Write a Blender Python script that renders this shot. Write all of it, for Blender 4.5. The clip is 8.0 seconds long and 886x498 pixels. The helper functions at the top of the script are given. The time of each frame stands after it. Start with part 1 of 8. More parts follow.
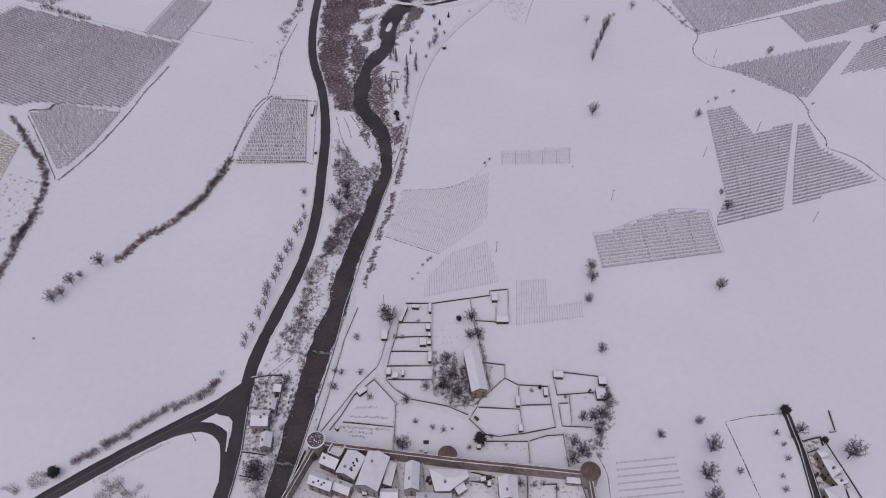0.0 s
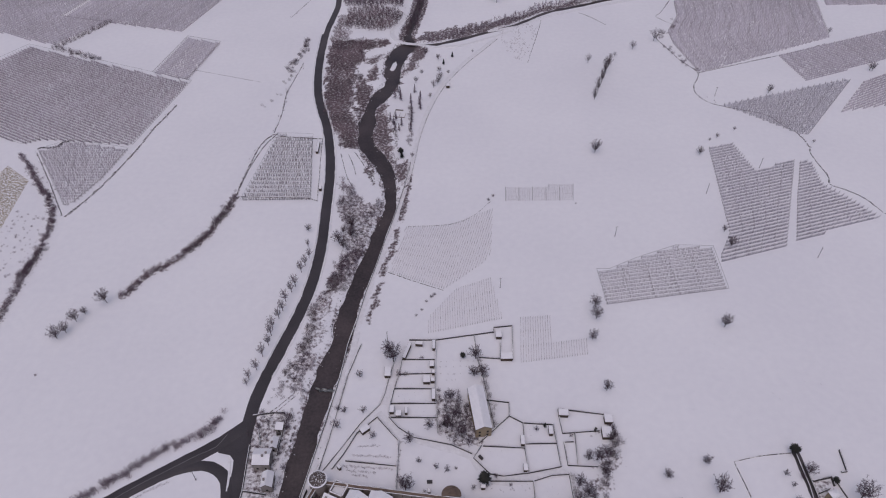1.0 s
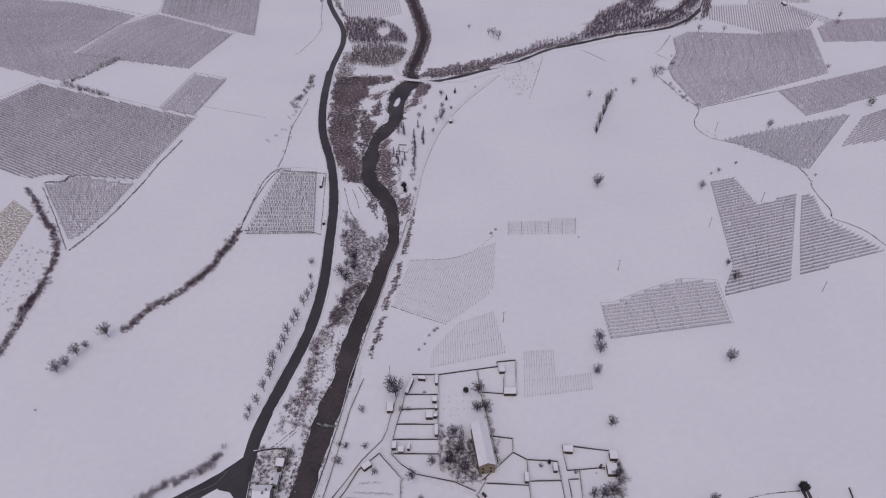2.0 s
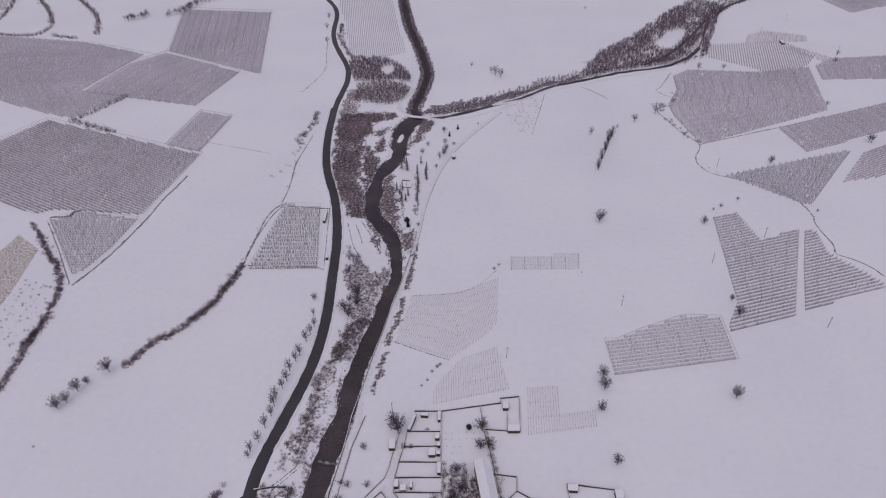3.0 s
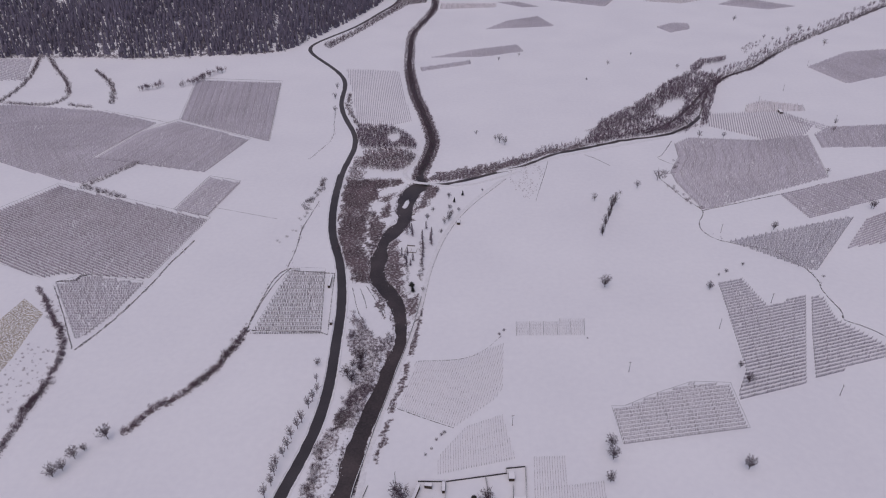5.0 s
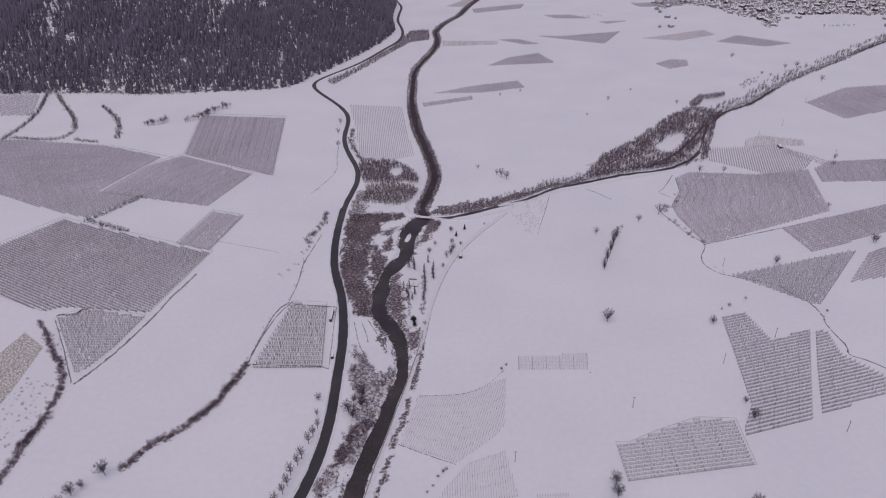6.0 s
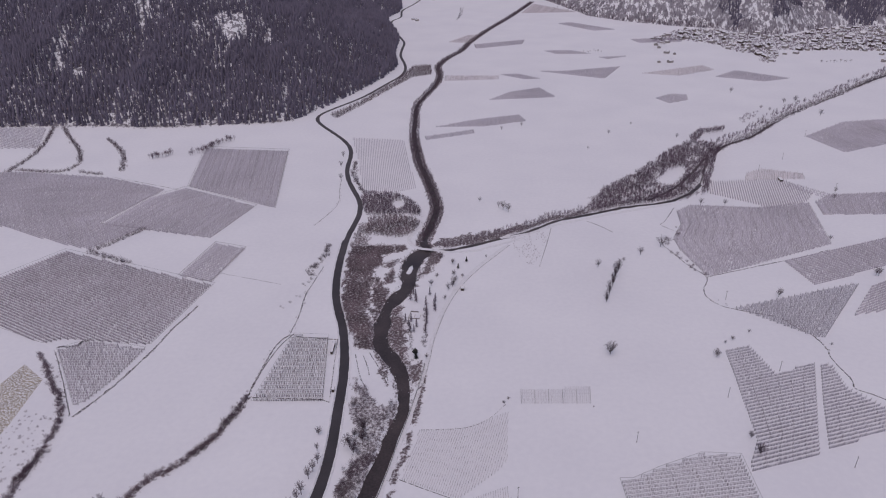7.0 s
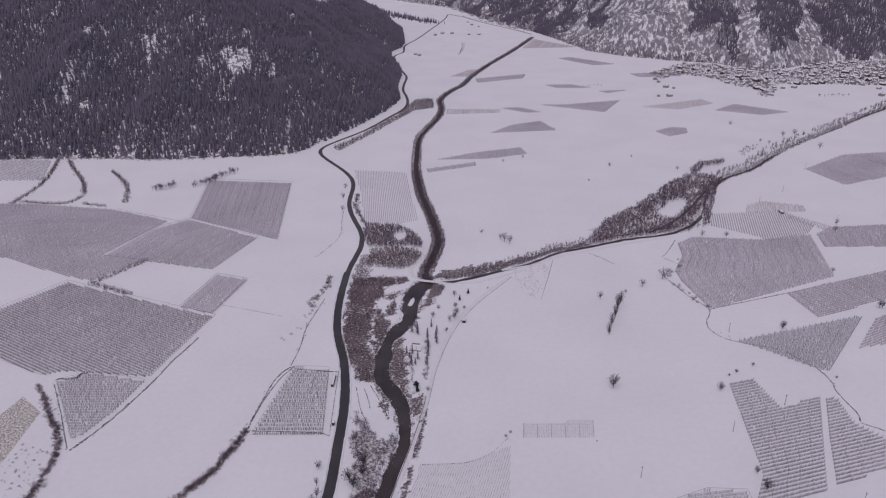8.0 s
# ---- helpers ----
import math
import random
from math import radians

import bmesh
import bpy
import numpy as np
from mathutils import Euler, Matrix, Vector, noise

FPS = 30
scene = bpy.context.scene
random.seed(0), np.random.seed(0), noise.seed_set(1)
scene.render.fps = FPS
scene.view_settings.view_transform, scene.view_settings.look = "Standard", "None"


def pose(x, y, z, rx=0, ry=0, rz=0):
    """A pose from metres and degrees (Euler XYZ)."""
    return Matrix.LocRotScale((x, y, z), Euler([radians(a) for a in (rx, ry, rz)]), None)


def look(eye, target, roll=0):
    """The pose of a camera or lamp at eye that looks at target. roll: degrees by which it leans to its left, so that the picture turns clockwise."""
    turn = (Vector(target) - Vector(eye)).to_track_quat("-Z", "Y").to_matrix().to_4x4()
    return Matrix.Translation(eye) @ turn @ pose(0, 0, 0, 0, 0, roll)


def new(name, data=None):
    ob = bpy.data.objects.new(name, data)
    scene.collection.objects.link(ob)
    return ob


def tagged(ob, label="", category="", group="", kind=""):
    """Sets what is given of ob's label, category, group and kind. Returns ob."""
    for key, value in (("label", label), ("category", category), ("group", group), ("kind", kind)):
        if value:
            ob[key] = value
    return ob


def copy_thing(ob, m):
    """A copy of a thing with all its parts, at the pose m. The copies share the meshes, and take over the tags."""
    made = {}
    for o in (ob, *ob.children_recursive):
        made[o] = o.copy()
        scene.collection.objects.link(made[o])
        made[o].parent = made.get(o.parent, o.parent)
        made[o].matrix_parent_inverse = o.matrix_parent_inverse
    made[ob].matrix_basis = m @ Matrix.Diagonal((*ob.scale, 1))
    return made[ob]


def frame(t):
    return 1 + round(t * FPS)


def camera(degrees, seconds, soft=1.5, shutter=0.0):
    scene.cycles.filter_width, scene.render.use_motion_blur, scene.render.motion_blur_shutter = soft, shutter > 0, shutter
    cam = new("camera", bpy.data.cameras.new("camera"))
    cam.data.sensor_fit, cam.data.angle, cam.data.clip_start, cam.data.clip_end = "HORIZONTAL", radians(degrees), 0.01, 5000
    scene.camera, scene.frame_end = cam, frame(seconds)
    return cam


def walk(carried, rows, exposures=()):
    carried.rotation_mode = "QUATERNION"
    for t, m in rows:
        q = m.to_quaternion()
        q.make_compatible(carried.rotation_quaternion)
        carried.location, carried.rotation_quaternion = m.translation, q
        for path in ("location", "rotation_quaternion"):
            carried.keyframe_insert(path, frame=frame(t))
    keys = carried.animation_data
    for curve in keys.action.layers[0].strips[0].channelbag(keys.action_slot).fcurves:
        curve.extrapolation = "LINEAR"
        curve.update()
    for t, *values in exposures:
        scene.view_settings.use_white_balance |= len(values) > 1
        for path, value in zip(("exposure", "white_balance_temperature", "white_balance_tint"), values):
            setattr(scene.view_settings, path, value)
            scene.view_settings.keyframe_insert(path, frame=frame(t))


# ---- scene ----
# ---------------------------------------------------------------- camera
EYE = 300.0
PATH = [
    (0, 43.499, -0.275, 0.290),
    (0.5, 44.910, -0.149, 0.390),
    (1, 46.527, -0.051, 0.515),
    (1.5, 47.891, 0.028, 0.601),
    (3, 52.279, 0.219, 0.922),
    (3.5, 53.556, 0.262, 1.019),
    (4, 55.061, 0.303, 1.128),
    (4.5, 56.335, 0.319, 1.230),
    (6, 60.522, 0.392, 1.480),
    (6.5, 61.764, 0.400, 1.555),
    (7, 63.217, 0.385, 1.663),
    (7.5, 64.442, 0.381, 1.727),
    (8, 65.879, 0.383, 1.814),
]
cam = camera(65.75, 8.0, soft=1.1)
walk(cam, [(t, pose(0, 0, EYE, rx, ry, rz)) for t, rx, ry, rz in PATH],
     exposures=[(0.0, -0.40, 6350, 21), (4.0, -0.43, 6350, 22), (8.0, -0.45, 6390, 23.5)])

# ---------------------------------------------------------------- sky and sun: an overcast winter day
world = bpy.data.worlds.new("overcast_sky")
scene.world = world
world.use_nodes = True
wn = world.node_tree.nodes
sky = wn.new("ShaderNodeTexSky")
sky.sky_type = "NISHITA"
sky.sun_disc = False
sky.sun_elevation = radians(68)
sky.sun_rotation = radians(200)
sky.air_density = 1.0
sky.dust_density = 4.0
world.node_tree.links.new(sky.outputs[0], wn["Background"].inputs[0])
wn["Background"].inputs[1].default_value = 0.10
sun = new("sun", bpy.data.lights.new("sun", "SUN"))
sun.data.energy = 0.9
sun.data.angle = radians(100)
sun.data.color = (1.0, 0.97, 0.93)
sun.matrix_world = look((math.sin(radians(200)) * 37, math.cos(radians(200)) * 37, 93), (0, 0, 0))

# ---------------------------------------------------------------- materials
def material(name, colour, rough=0.9, dark=None, scale=0.5, fine=6.0, bump=0.0, island=0.0, rand=0.0, metal=0.0, low=0.35, high=0.65, snow=0.0,
             snow_scale=0.3, snow_stretch=None):
    """Two-scale mottled surface: colour to dark by a large and a fine noise, snow: a share of lying snow in patches."""
    m = bpy.data.materials.new(name)
    m.use_nodes = True
    n, l = m.node_tree.nodes, m.node_tree.links
    p = n["Principled BSDF"]
    p.inputs["Roughness"].default_value = rough
    p.inputs["Metallic"].default_value = metal
    p.inputs["Specular IOR Level"].default_value = 0.25
    dark = dark or tuple(c * 0.7 for c in colour)
    geo = n.new("ShaderNodeNewGeometry")

    def noise_node(s, detail):
        t = n.new("ShaderNodeTexNoise")
        t.inputs["Scale"].default_value = s
        t.inputs["Detail"].default_value = detail
        l.new(geo.outputs["Position"], t.inputs["Vector"])
        return t.outputs["Fac"]

    def ramp(src, a, b):
        r = n.new("ShaderNodeMapRange")
        r.inputs["From Min"].default_value, r.inputs["From Max"].default_value = a, b
        l.new(src, r.inputs["Value"])
        return r.outputs["Result"]

    def mixed(fac, a, b, kind="MIX"):
        x = n.new("ShaderNodeMix")
        x.data_type, x.blend_type = "RGBA", kind
        if isinstance(fac, float):
            x.inputs[0].default_value = fac
        else:
            l.new(fac, x.inputs[0])
        for slot, v in ((6, a), (7, b)):
            if isinstance(v, tuple):
                x.inputs[slot].default_value = (*v, 1)
            else:
                l.new(v, x.inputs[slot])
        return x.outputs[2]

    big, small = noise_node(scale, 4), noise_node(fine, 3)
    avg = n.new("ShaderNodeMath")
    avg.operation = "MULTIPLY_ADD"
    avg.inputs[1].default_value = 0.6
    l.new(big, avg.inputs[0])
    half = n.new("ShaderNodeMath")
    half.operation = "MULTIPLY"
    half.inputs[1].default_value = 0.4
    l.new(small, half.inputs[0])
    l.new(half.outputs[0], avg.inputs[2])
    col = mixed(ramp(avg.outputs[0], low, high), dark, colour)
    if island or rand:
        v = geo.outputs["Random Per Island"]
        if rand:
            v = n.new("ShaderNodeObjectInfo").outputs["Random"]
        amount = island or rand
        r = n.new("ShaderNodeMapRange")
        r.inputs["To Min"].default_value, r.inputs["To Max"].default_value = 1 - amount, 1 + amount
        l.new(v, r.inputs["Value"])
        grey = n.new("ShaderNodeCombineColor")
        for k in range(3):
            l.new(r.outputs["Result"], grey.inputs[k])
        col = mixed(1.0, col, grey.outputs[0], "MULTIPLY")
    if snow:
        s = noise_node(snow_scale, 5)
        if snow_stretch:
            pull = n.new("ShaderNodeVectorMath")
            pull.operation = "MULTIPLY"
            pull.inputs[1].default_value = snow_stretch
            l.new(geo.outputs["Position"], pull.inputs[0])
            l.new(pull.outputs[0], s.node.inputs["Vector"])
            s.node.inputs["Detail"].default_value, s.node.inputs["Roughness"].default_value = 9, 0.72
        col = mixed(ramp(s, 0.62 - 0.3 * snow, 0.68 - 0.3 * snow), col, (0.78, 0.78, 0.8))
    l.new(col, p.inputs["Base Color"])
    if bump:
        b = n.new("ShaderNodeBump")
        b.inputs["Strength"].default_value = bump
        b.inputs["Distance"].default_value = 0.2
        l.new(avg.outputs[0], b.inputs["Height"])
        l.new(b.outputs[0], p.inputs["Normal"])
    return m


SNOW = material("snow", (0.80, 0.80, 0.82), 0.85, (0.74, 0.74, 0.77), 0.012, 0.25, bump=0.15)
def ground_material():
    """Open snow that gives way to brown litter and stones where the litter layer lies."""
    m = material("valley_snow", (0.80, 0.80, 0.82), 0.85, (0.74, 0.74, 0.77), 0.012, 0.25, bump=0.15)
    n, l = m.node_tree.nodes, m.node_tree.links
    p = n["Principled BSDF"]
    snow_colour = p.inputs["Base Color"].links[0].from_socket
    place = n.new("ShaderNodeNewGeometry")

    def patches(scale, a, b, detail=6):
        t, r = n.new("ShaderNodeTexNoise"), n.new("ShaderNodeMapRange")
        t.inputs["Scale"].default_value, t.inputs["Detail"].default_value = scale, detail
        l.new(place.outputs["Position"], t.inputs["Vector"])
        r.inputs["To Min"].default_value, r.inputs["To Max"].default_value = a, b
        r.inputs["From Min"].default_value, r.inputs["From Max"].default_value = 0.3, 0.7
        l.new(t.outputs["Fac"], r.inputs["Value"])
        return r.outputs["Result"]
    layer = n.new("ShaderNodeAttribute")
    layer.attribute_name = "litter"
    total = n.new("ShaderNodeMath")
    total.operation = "ADD"
    l.new(layer.outputs["Fac"], total.inputs[0])
    l.new(patches(0.55, -0.45, 0.45), total.inputs[1])
    cut = n.new("ShaderNodeMapRange")
    cut.inputs["From Min"].default_value, cut.inputs["From Max"].default_value = 0.45, 0.95
    l.new(total.outputs[0], cut.inputs["Value"])
    earth, both = n.new("ShaderNodeMix"), n.new("ShaderNodeMix")
    earth.data_type = both.data_type = "RGBA"
    earth.inputs[6].default_value, earth.inputs[7].default_value = (0.095, 0.075, 0.082, 1), (0.20, 0.158, 0.168, 1)
    l.new(patches(1.6, 0.0, 1.0), earth.inputs[0])
    l.new(cut.outputs["Result"], both.inputs[0])
    l.new(snow_colour, both.inputs[6])
    l.new(earth.outputs[2], both.inputs[7])
    l.new(both.outputs[2], p.inputs["Base Color"])
    return m


GROUND = ground_material()
ROOF_SNOW = material("roof_snow", (0.82, 0.82, 0.84), 0.85, (0.73, 0.73, 0.76), 0.35, 2.5, bump=0.2)
# lighter than the wet asphalt of the near roads: distance haze put into the colour
HAZED_ASPHALT = material("asphalt", (0.094, 0.086, 0.092), 0.7, (0.068, 0.062, 0.067), 0.05, 2.0)
WET_ASPHALT = material("wet_asphalt", (0.070, 0.063, 0.069), 0.55, (0.046, 0.042, 0.046), 0.05, 2.0)
SLUSH = material("trodden_snow", (0.78, 0.78, 0.80), 0.8, (0.66, 0.655, 0.675), 0.4, 2.0)
WATER = material("river_water", (0.092, 0.074, 0.074), 0.3, (0.040, 0.034, 0.036), 0.045, 0.7, bump=0.45, snow=-0.42, snow_scale=0.55)
FOAM = material("white_water", (0.55, 0.57, 0.58), 0.5, (0.12, 0.13, 0.13), 0.6, 3.0)
TWIG = material("bare_twigs", (0.132, 0.092, 0.116), 0.9, (0.074, 0.052, 0.066), 0.2, 2.0, island=0.35)
FROST = material("pale_frosted_twigs", (0.26, 0.215, 0.24), 0.9, (0.16, 0.132, 0.148), 0.2, 2.0, island=0.35)
BARK = material("bark", (0.085, 0.066, 0.066), 0.9, (0.045, 0.036, 0.037), 0.6, 5.0)
FRUIT_DARK = material("dark_orchard_twigs", (0.20, 0.158, 0.178), 0.9, (0.12, 0.096, 0.108), 0.03, 0.8, island=0.35)
GROVE = material("grey_grove_twigs", (0.195, 0.140, 0.182), 0.9, (0.112, 0.080, 0.105), 0.05, 0.8, island=0.35)
BRUSH = material("river_brush", (0.265, 0.195, 0.222), 0.9, (0.10, 0.074, 0.088), 0.05, 0.5, island=0.3, low=0.4, high=0.6)
STALKS = material("withered_stalks", (0.30, 0.235, 0.17), 0.9, (0.17, 0.13, 0.105), 0.15, 2.0, island=0.4)
RIME = material("snowy_twigs", (0.42, 0.40, 0.42), 0.9, (0.16, 0.14, 0.145), 0.2, 2.0, island=0.3)
# far conifers: distance haze is put into the needles' pale violet
NEEDLES = material("hazed_needles", (0.150, 0.137, 0.188), 0.85, (0.108, 0.098, 0.136), 0.02, 0.8, island=0.14)
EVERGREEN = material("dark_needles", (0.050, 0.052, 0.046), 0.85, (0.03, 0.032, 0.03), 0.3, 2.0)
LARCH = material("bare_larch", (0.185, 0.155, 0.178), 0.9, (0.125, 0.104, 0.12), 0.02, 0.8, island=0.35)
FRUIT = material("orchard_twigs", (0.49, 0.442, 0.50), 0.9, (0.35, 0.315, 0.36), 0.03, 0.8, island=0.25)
# paler and bluer than orchard_twigs, mostly for the farther plots
FRUIT_FAR = material("pale_orchard_twigs", (0.535, 0.515, 0.582), 0.9, (0.412, 0.396, 0.45), 0.012, 0.3, island=0.15)
PALE = material("young_orchard_twigs", (0.62, 0.575, 0.61), 0.9, (0.48, 0.445, 0.47), 0.05, 0.8, island=0.3)
POST = material("grey_posts", (0.34, 0.325, 0.33), 0.9, (0.24, 0.23, 0.235), 1.0, 6.0)
WIRE = material("wire", (0.16, 0.155, 0.16), 0.6)
GRASS = material("withered_grass", (0.40, 0.35, 0.255), 0.95, (0.26, 0.225, 0.18), 0.1, 1.6, snow=0.44, snow_scale=0.9)
STONE = material("old_stone", (0.36, 0.315, 0.29), 0.9, (0.21, 0.185, 0.172), 0.35, 2.5, bump=0.4)
DITCH = material("ditch_earth", (0.13, 0.115, 0.118), 0.9, (0.06, 0.053, 0.055), 0.5, 3.0, bump=0.4, snow=0.4, snow_scale=0.8)
DARK_STONE = material("dark_field_stone", (0.085, 0.078, 0.080), 0.9, (0.045, 0.042, 0.044), 0.5, 3.0, bump=0.4)
PLASTER = material("pale_plaster", (0.38, 0.35, 0.33), 0.9, (0.25, 0.23, 0.22), 0.3, 2.0)
OCHRE = material("ochre_plaster", (0.36, 0.29, 0.19), 0.9, (0.24, 0.195, 0.14), 0.3, 2.0)
ROSE = material("rose_plaster", (0.40, 0.30, 0.28), 0.9, (0.29, 0.22, 0.21), 0.3, 2.0)
WOOD = material("dark_boards", (0.10, 0.075, 0.06), 0.85, (0.055, 0.043, 0.037), 0.6, 4.0)
SHINGLE = material("brown_shingles", (0.19, 0.14, 0.11), 0.9, (0.105, 0.077, 0.063), 0.5, 3.0, bump=0.4)
SHINGLE_SNOW = material("snowed_shingles", (0.12, 0.095, 0.085), 0.9, (0.07, 0.058, 0.055), 0.6, 3.0, bump=0.4, snow=0.25, snow_scale=1.6)
GLASS = material("window_glass", (0.03, 0.033, 0.038), 0.12)
ROCK = material("rock_with_snow", (0.32, 0.30, 0.33), 0.95, (0.185, 0.172, 0.192), 0.02, 0.2, bump=0.6, snow=0.39, snow_scale=0.17, snow_stretch=(0.55, 0.3, 0.2))
FOREST_FLOOR = material("forest_floor_snow", (0.34, 0.32, 0.35), 0.95, (0.18, 0.17, 0.19), 0.05, 0.3, snow=0.5, snow_scale=0.2)


# ---------------------------------------------------------------- mesh tools
def mesh(name, verts, faces, mat, parent=None, label="", smooth=False):
    """One mesh object from vertex and face rows (all triangles or all quads, or a mixed list)."""
    me = bpy.data.meshes.new(name)
    if isinstance(faces, np.ndarray):
        verts = np.asarray(verts, dtype=np.float32)
        k = faces.shape[1]
        me.vertices.add(len(verts))
        me.vertices.foreach_set("co", verts.ravel())
        me.loops.add(faces.size)
        me.loops.foreach_set("vertex_index", faces.astype(np.int32).ravel())
        me.polygons.add(len(faces))
        me.polygons.foreach_set("loop_start", np.arange(0, faces.size, k, dtype=np.int32))
        me.polygons.foreach_set("loop_total", np.full(len(faces), k, dtype=np.int32))
        me.update(calc_edges=True)
    else:
        me.from_pydata([tuple(v) for v in verts], [], [tuple(q) for q in faces])
    me.materials.append(mat)
    if smooth:
        me.shade_smooth()
    ob = new(name, me)
    if parent:
        ob.parent = parent
    if label:
        tagged(ob, label)
    return ob


def empty(name, x=0, y=0, z=0, turn=0):
    ob = new(name)
    ob.matrix_basis = pose(x, y, z, 0, 0, turn)
    return ob


def join(parts):
    """Vertex and triangle rows of several (V, F) pairs as one."""
    vs, fs, k = [], [], 0
    for v, f in parts:
        if not len(v):
            continue
        vs.append(np.asarray(v, float))
        fs.append(np.asarray(f, int) + k)
        k += len(v)
    return np.concatenate(vs), np.concatenate(fs)


def box(x0, y0, z0, x1, y1, z1):
    v = [(x0, y0, z0), (x1, y0, z0), (x1, y1, z0), (x0, y1, z0), (x0, y0, z1), (x1, y0, z1), (x1, y1, z1), (x0, y1, z1)]
    return v, [(0, 3, 2, 1), (4, 5, 6, 7), (0, 1, 5, 4), (1, 2, 6, 5), (2, 3, 7, 6), (3, 0, 4, 7)]


def boxes(rows):
    vs, fs = [], []
    for r in rows:
        v, f = box(*r)
        fs += [tuple(i + len(vs) for i in q) for q in f]
        vs += v
    return vs, fs


def spline(points, step=4.0):
    """A smooth line through the points (Catmull-Rom), as rows; further columns (width) go along."""
    p = np.array(points, float)
    p = np.vstack([2 * p[0] - p[1], p, 2 * p[-1] - p[-2]])
    out = []
    for a, b, c, d in zip(p, p[1:], p[2:], p[3:]):
        n = max(2, int(np.hypot(*(c - b)[:2]) / step))
        for t in np.arange(n) / n:
            out.append(0.5 * (2 * b + (c - a) * t + (2 * a - 5 * b + 4 * c - d) * t * t + (3 * b - a - 3 * c + d) * t ** 3))
    out.append(p[-2])
    return np.array(out)


def sides(line):
    d = np.gradient(line[:, :2], axis=0)
    d /= np.linalg.norm(d, axis=1)[:, None] + 1e-9
    return np.stack([-d[:, 1], d[:, 0]], 1)


def sweep(line, profile, ragged=0.0, closed=False):
    """Sweeps (offset, height) rows along a line; quads."""
    n, k = len(line), len(profile)
    s = sides(line)
    v = np.zeros((n, k, 3))
    rng = np.random.default_rng(n)
    for j, (off, z) in enumerate(profile):
        jit = rng.normal(0, ragged, n) if ragged else 0
        v[:, j, :2] = line[:, :2] + s * (off + jit * np.sign(off))[:, None] if ragged else line[:, :2] + s * off
        v[:, j, 2] = z
    i, j = np.meshgrid(np.arange(n - 1), np.arange(k if closed else k - 1), indexing="ij")
    j2 = (j + 1) % k
    f = np.stack([i * k + j, (i + 1) * k + j, (i + 1) * k + j2, i * k + j2], -1).reshape(-1, 4)
    return v.reshape(-1, 3), f


def nearest(points, line):
    """Distance of each point to a polyline, and the place along it (index of the segment's start)."""
    best, at = np.full(len(points), 1e9), np.zeros(len(points))
    for k in range(len(line) - 1):
        a, d = line[k, :2], line[k + 1, :2] - line[k, :2]
        t = np.clip(((points - a) @ d) / (d @ d + 1e-9), 0, 1)
        r = np.hypot(*(points - a - t[:, None] * d).T)
        m = r < best
        best[m], at[m] = r[m], k + t[m]
    return best, at


def inside(points, poly):
    x, y = points[:, 0], points[:, 1]
    hit = np.zeros(len(points), bool)
    q = np.asarray(poly, float)
    for (x0, y0), (x1, y1) in zip(q, np.roll(q, -1, axis=0)):
        c = (y0 > y) != (y1 > y)
        hit ^= c & (x < (x1 - x0) * (y - y0) / (y1 - y0 + 1e-12) + x0)
    return hit


def value_noise(x, y, seed=0):
    """Smooth noise in 0..1 for arrays."""
    def h(i, j):
        v = np.sin(i * 127.1 + j * 311.7 + seed * 74.7) * 43758.5453
        return v - np.floor(v)
    i, j = np.floor(x), np.floor(y)
    u, w = x - i, y - j
    u, w = u * u * (3 - 2 * u), w * w * (3 - 2 * w)
    return (h(i, j) * (1 - u) + h(i + 1, j) * u) * (1 - w) + (h(i, j + 1) * (1 - u) + h(i + 1, j + 1) * u) * w


def fbm(x, y, seed=0, octaves=4):
    s, a, t = 0, 0.5, 0
    for k in range(octaves):
        s, t, a, x, y = s + a * value_noise(x, y, seed + k), t + a, a / 2, x * 2.03 + 7.1, y * 2.03 + 3.7
    return s / t


def scatter(poly, gap, seed, keep=None):
    """Jittered points inside a polygon, about gap metres apart."""
    rng = np.random.default_rng(seed)
    q = np.asarray(poly, float)
    lo, hi = q.min(0), q.max(0)
    gx, gy = np.meshgrid(np.arange(lo[0], hi[0], gap), np.arange(lo[1], hi[1], gap))
    p = np.stack([gx.ravel(), gy.ravel()], 1) + rng.uniform(-0.5, 0.5, (gx.size, 2)) * gap
    p = p[inside(p, q)]
    return p if keep is None else p[keep(p)]


def plant(template, places, scales, seed, heights=None):
    """Joins a copy of the template (V, F) at each place, turned at random and scaled."""
    v, f = template
    n = len(places)
    rng = np.random.default_rng(seed)
    a = rng.uniform(0, 2 * np.pi, n)
    c, s = np.cos(a), np.sin(a)
    sc = np.asarray(scales, float).reshape(-1, 1) * np.ones((n, 1))
    out = np.empty((n, len(v), 3))
    wide = sc * rng.uniform(0.85, 1.15, (n, 1))
    out[:, :, 0] = (v[None, :, 0] * c[:, None] - v[None, :, 1] * s[:, None]) * wide + places[:, :1]
    out[:, :, 1] = (v[None, :, 0] * s[:, None] + v[None, :, 1] * c[:, None]) * wide + places[:, 1:2]
    out[:, :, 2] = v[None, :, 2] * sc + (0 if heights is None else np.asarray(heights)[:, None])
    faces = (f[None] + (np.arange(n) * len(v))[:, None, None]).reshape(-1, 3)
    return out.reshape(-1, 3), faces


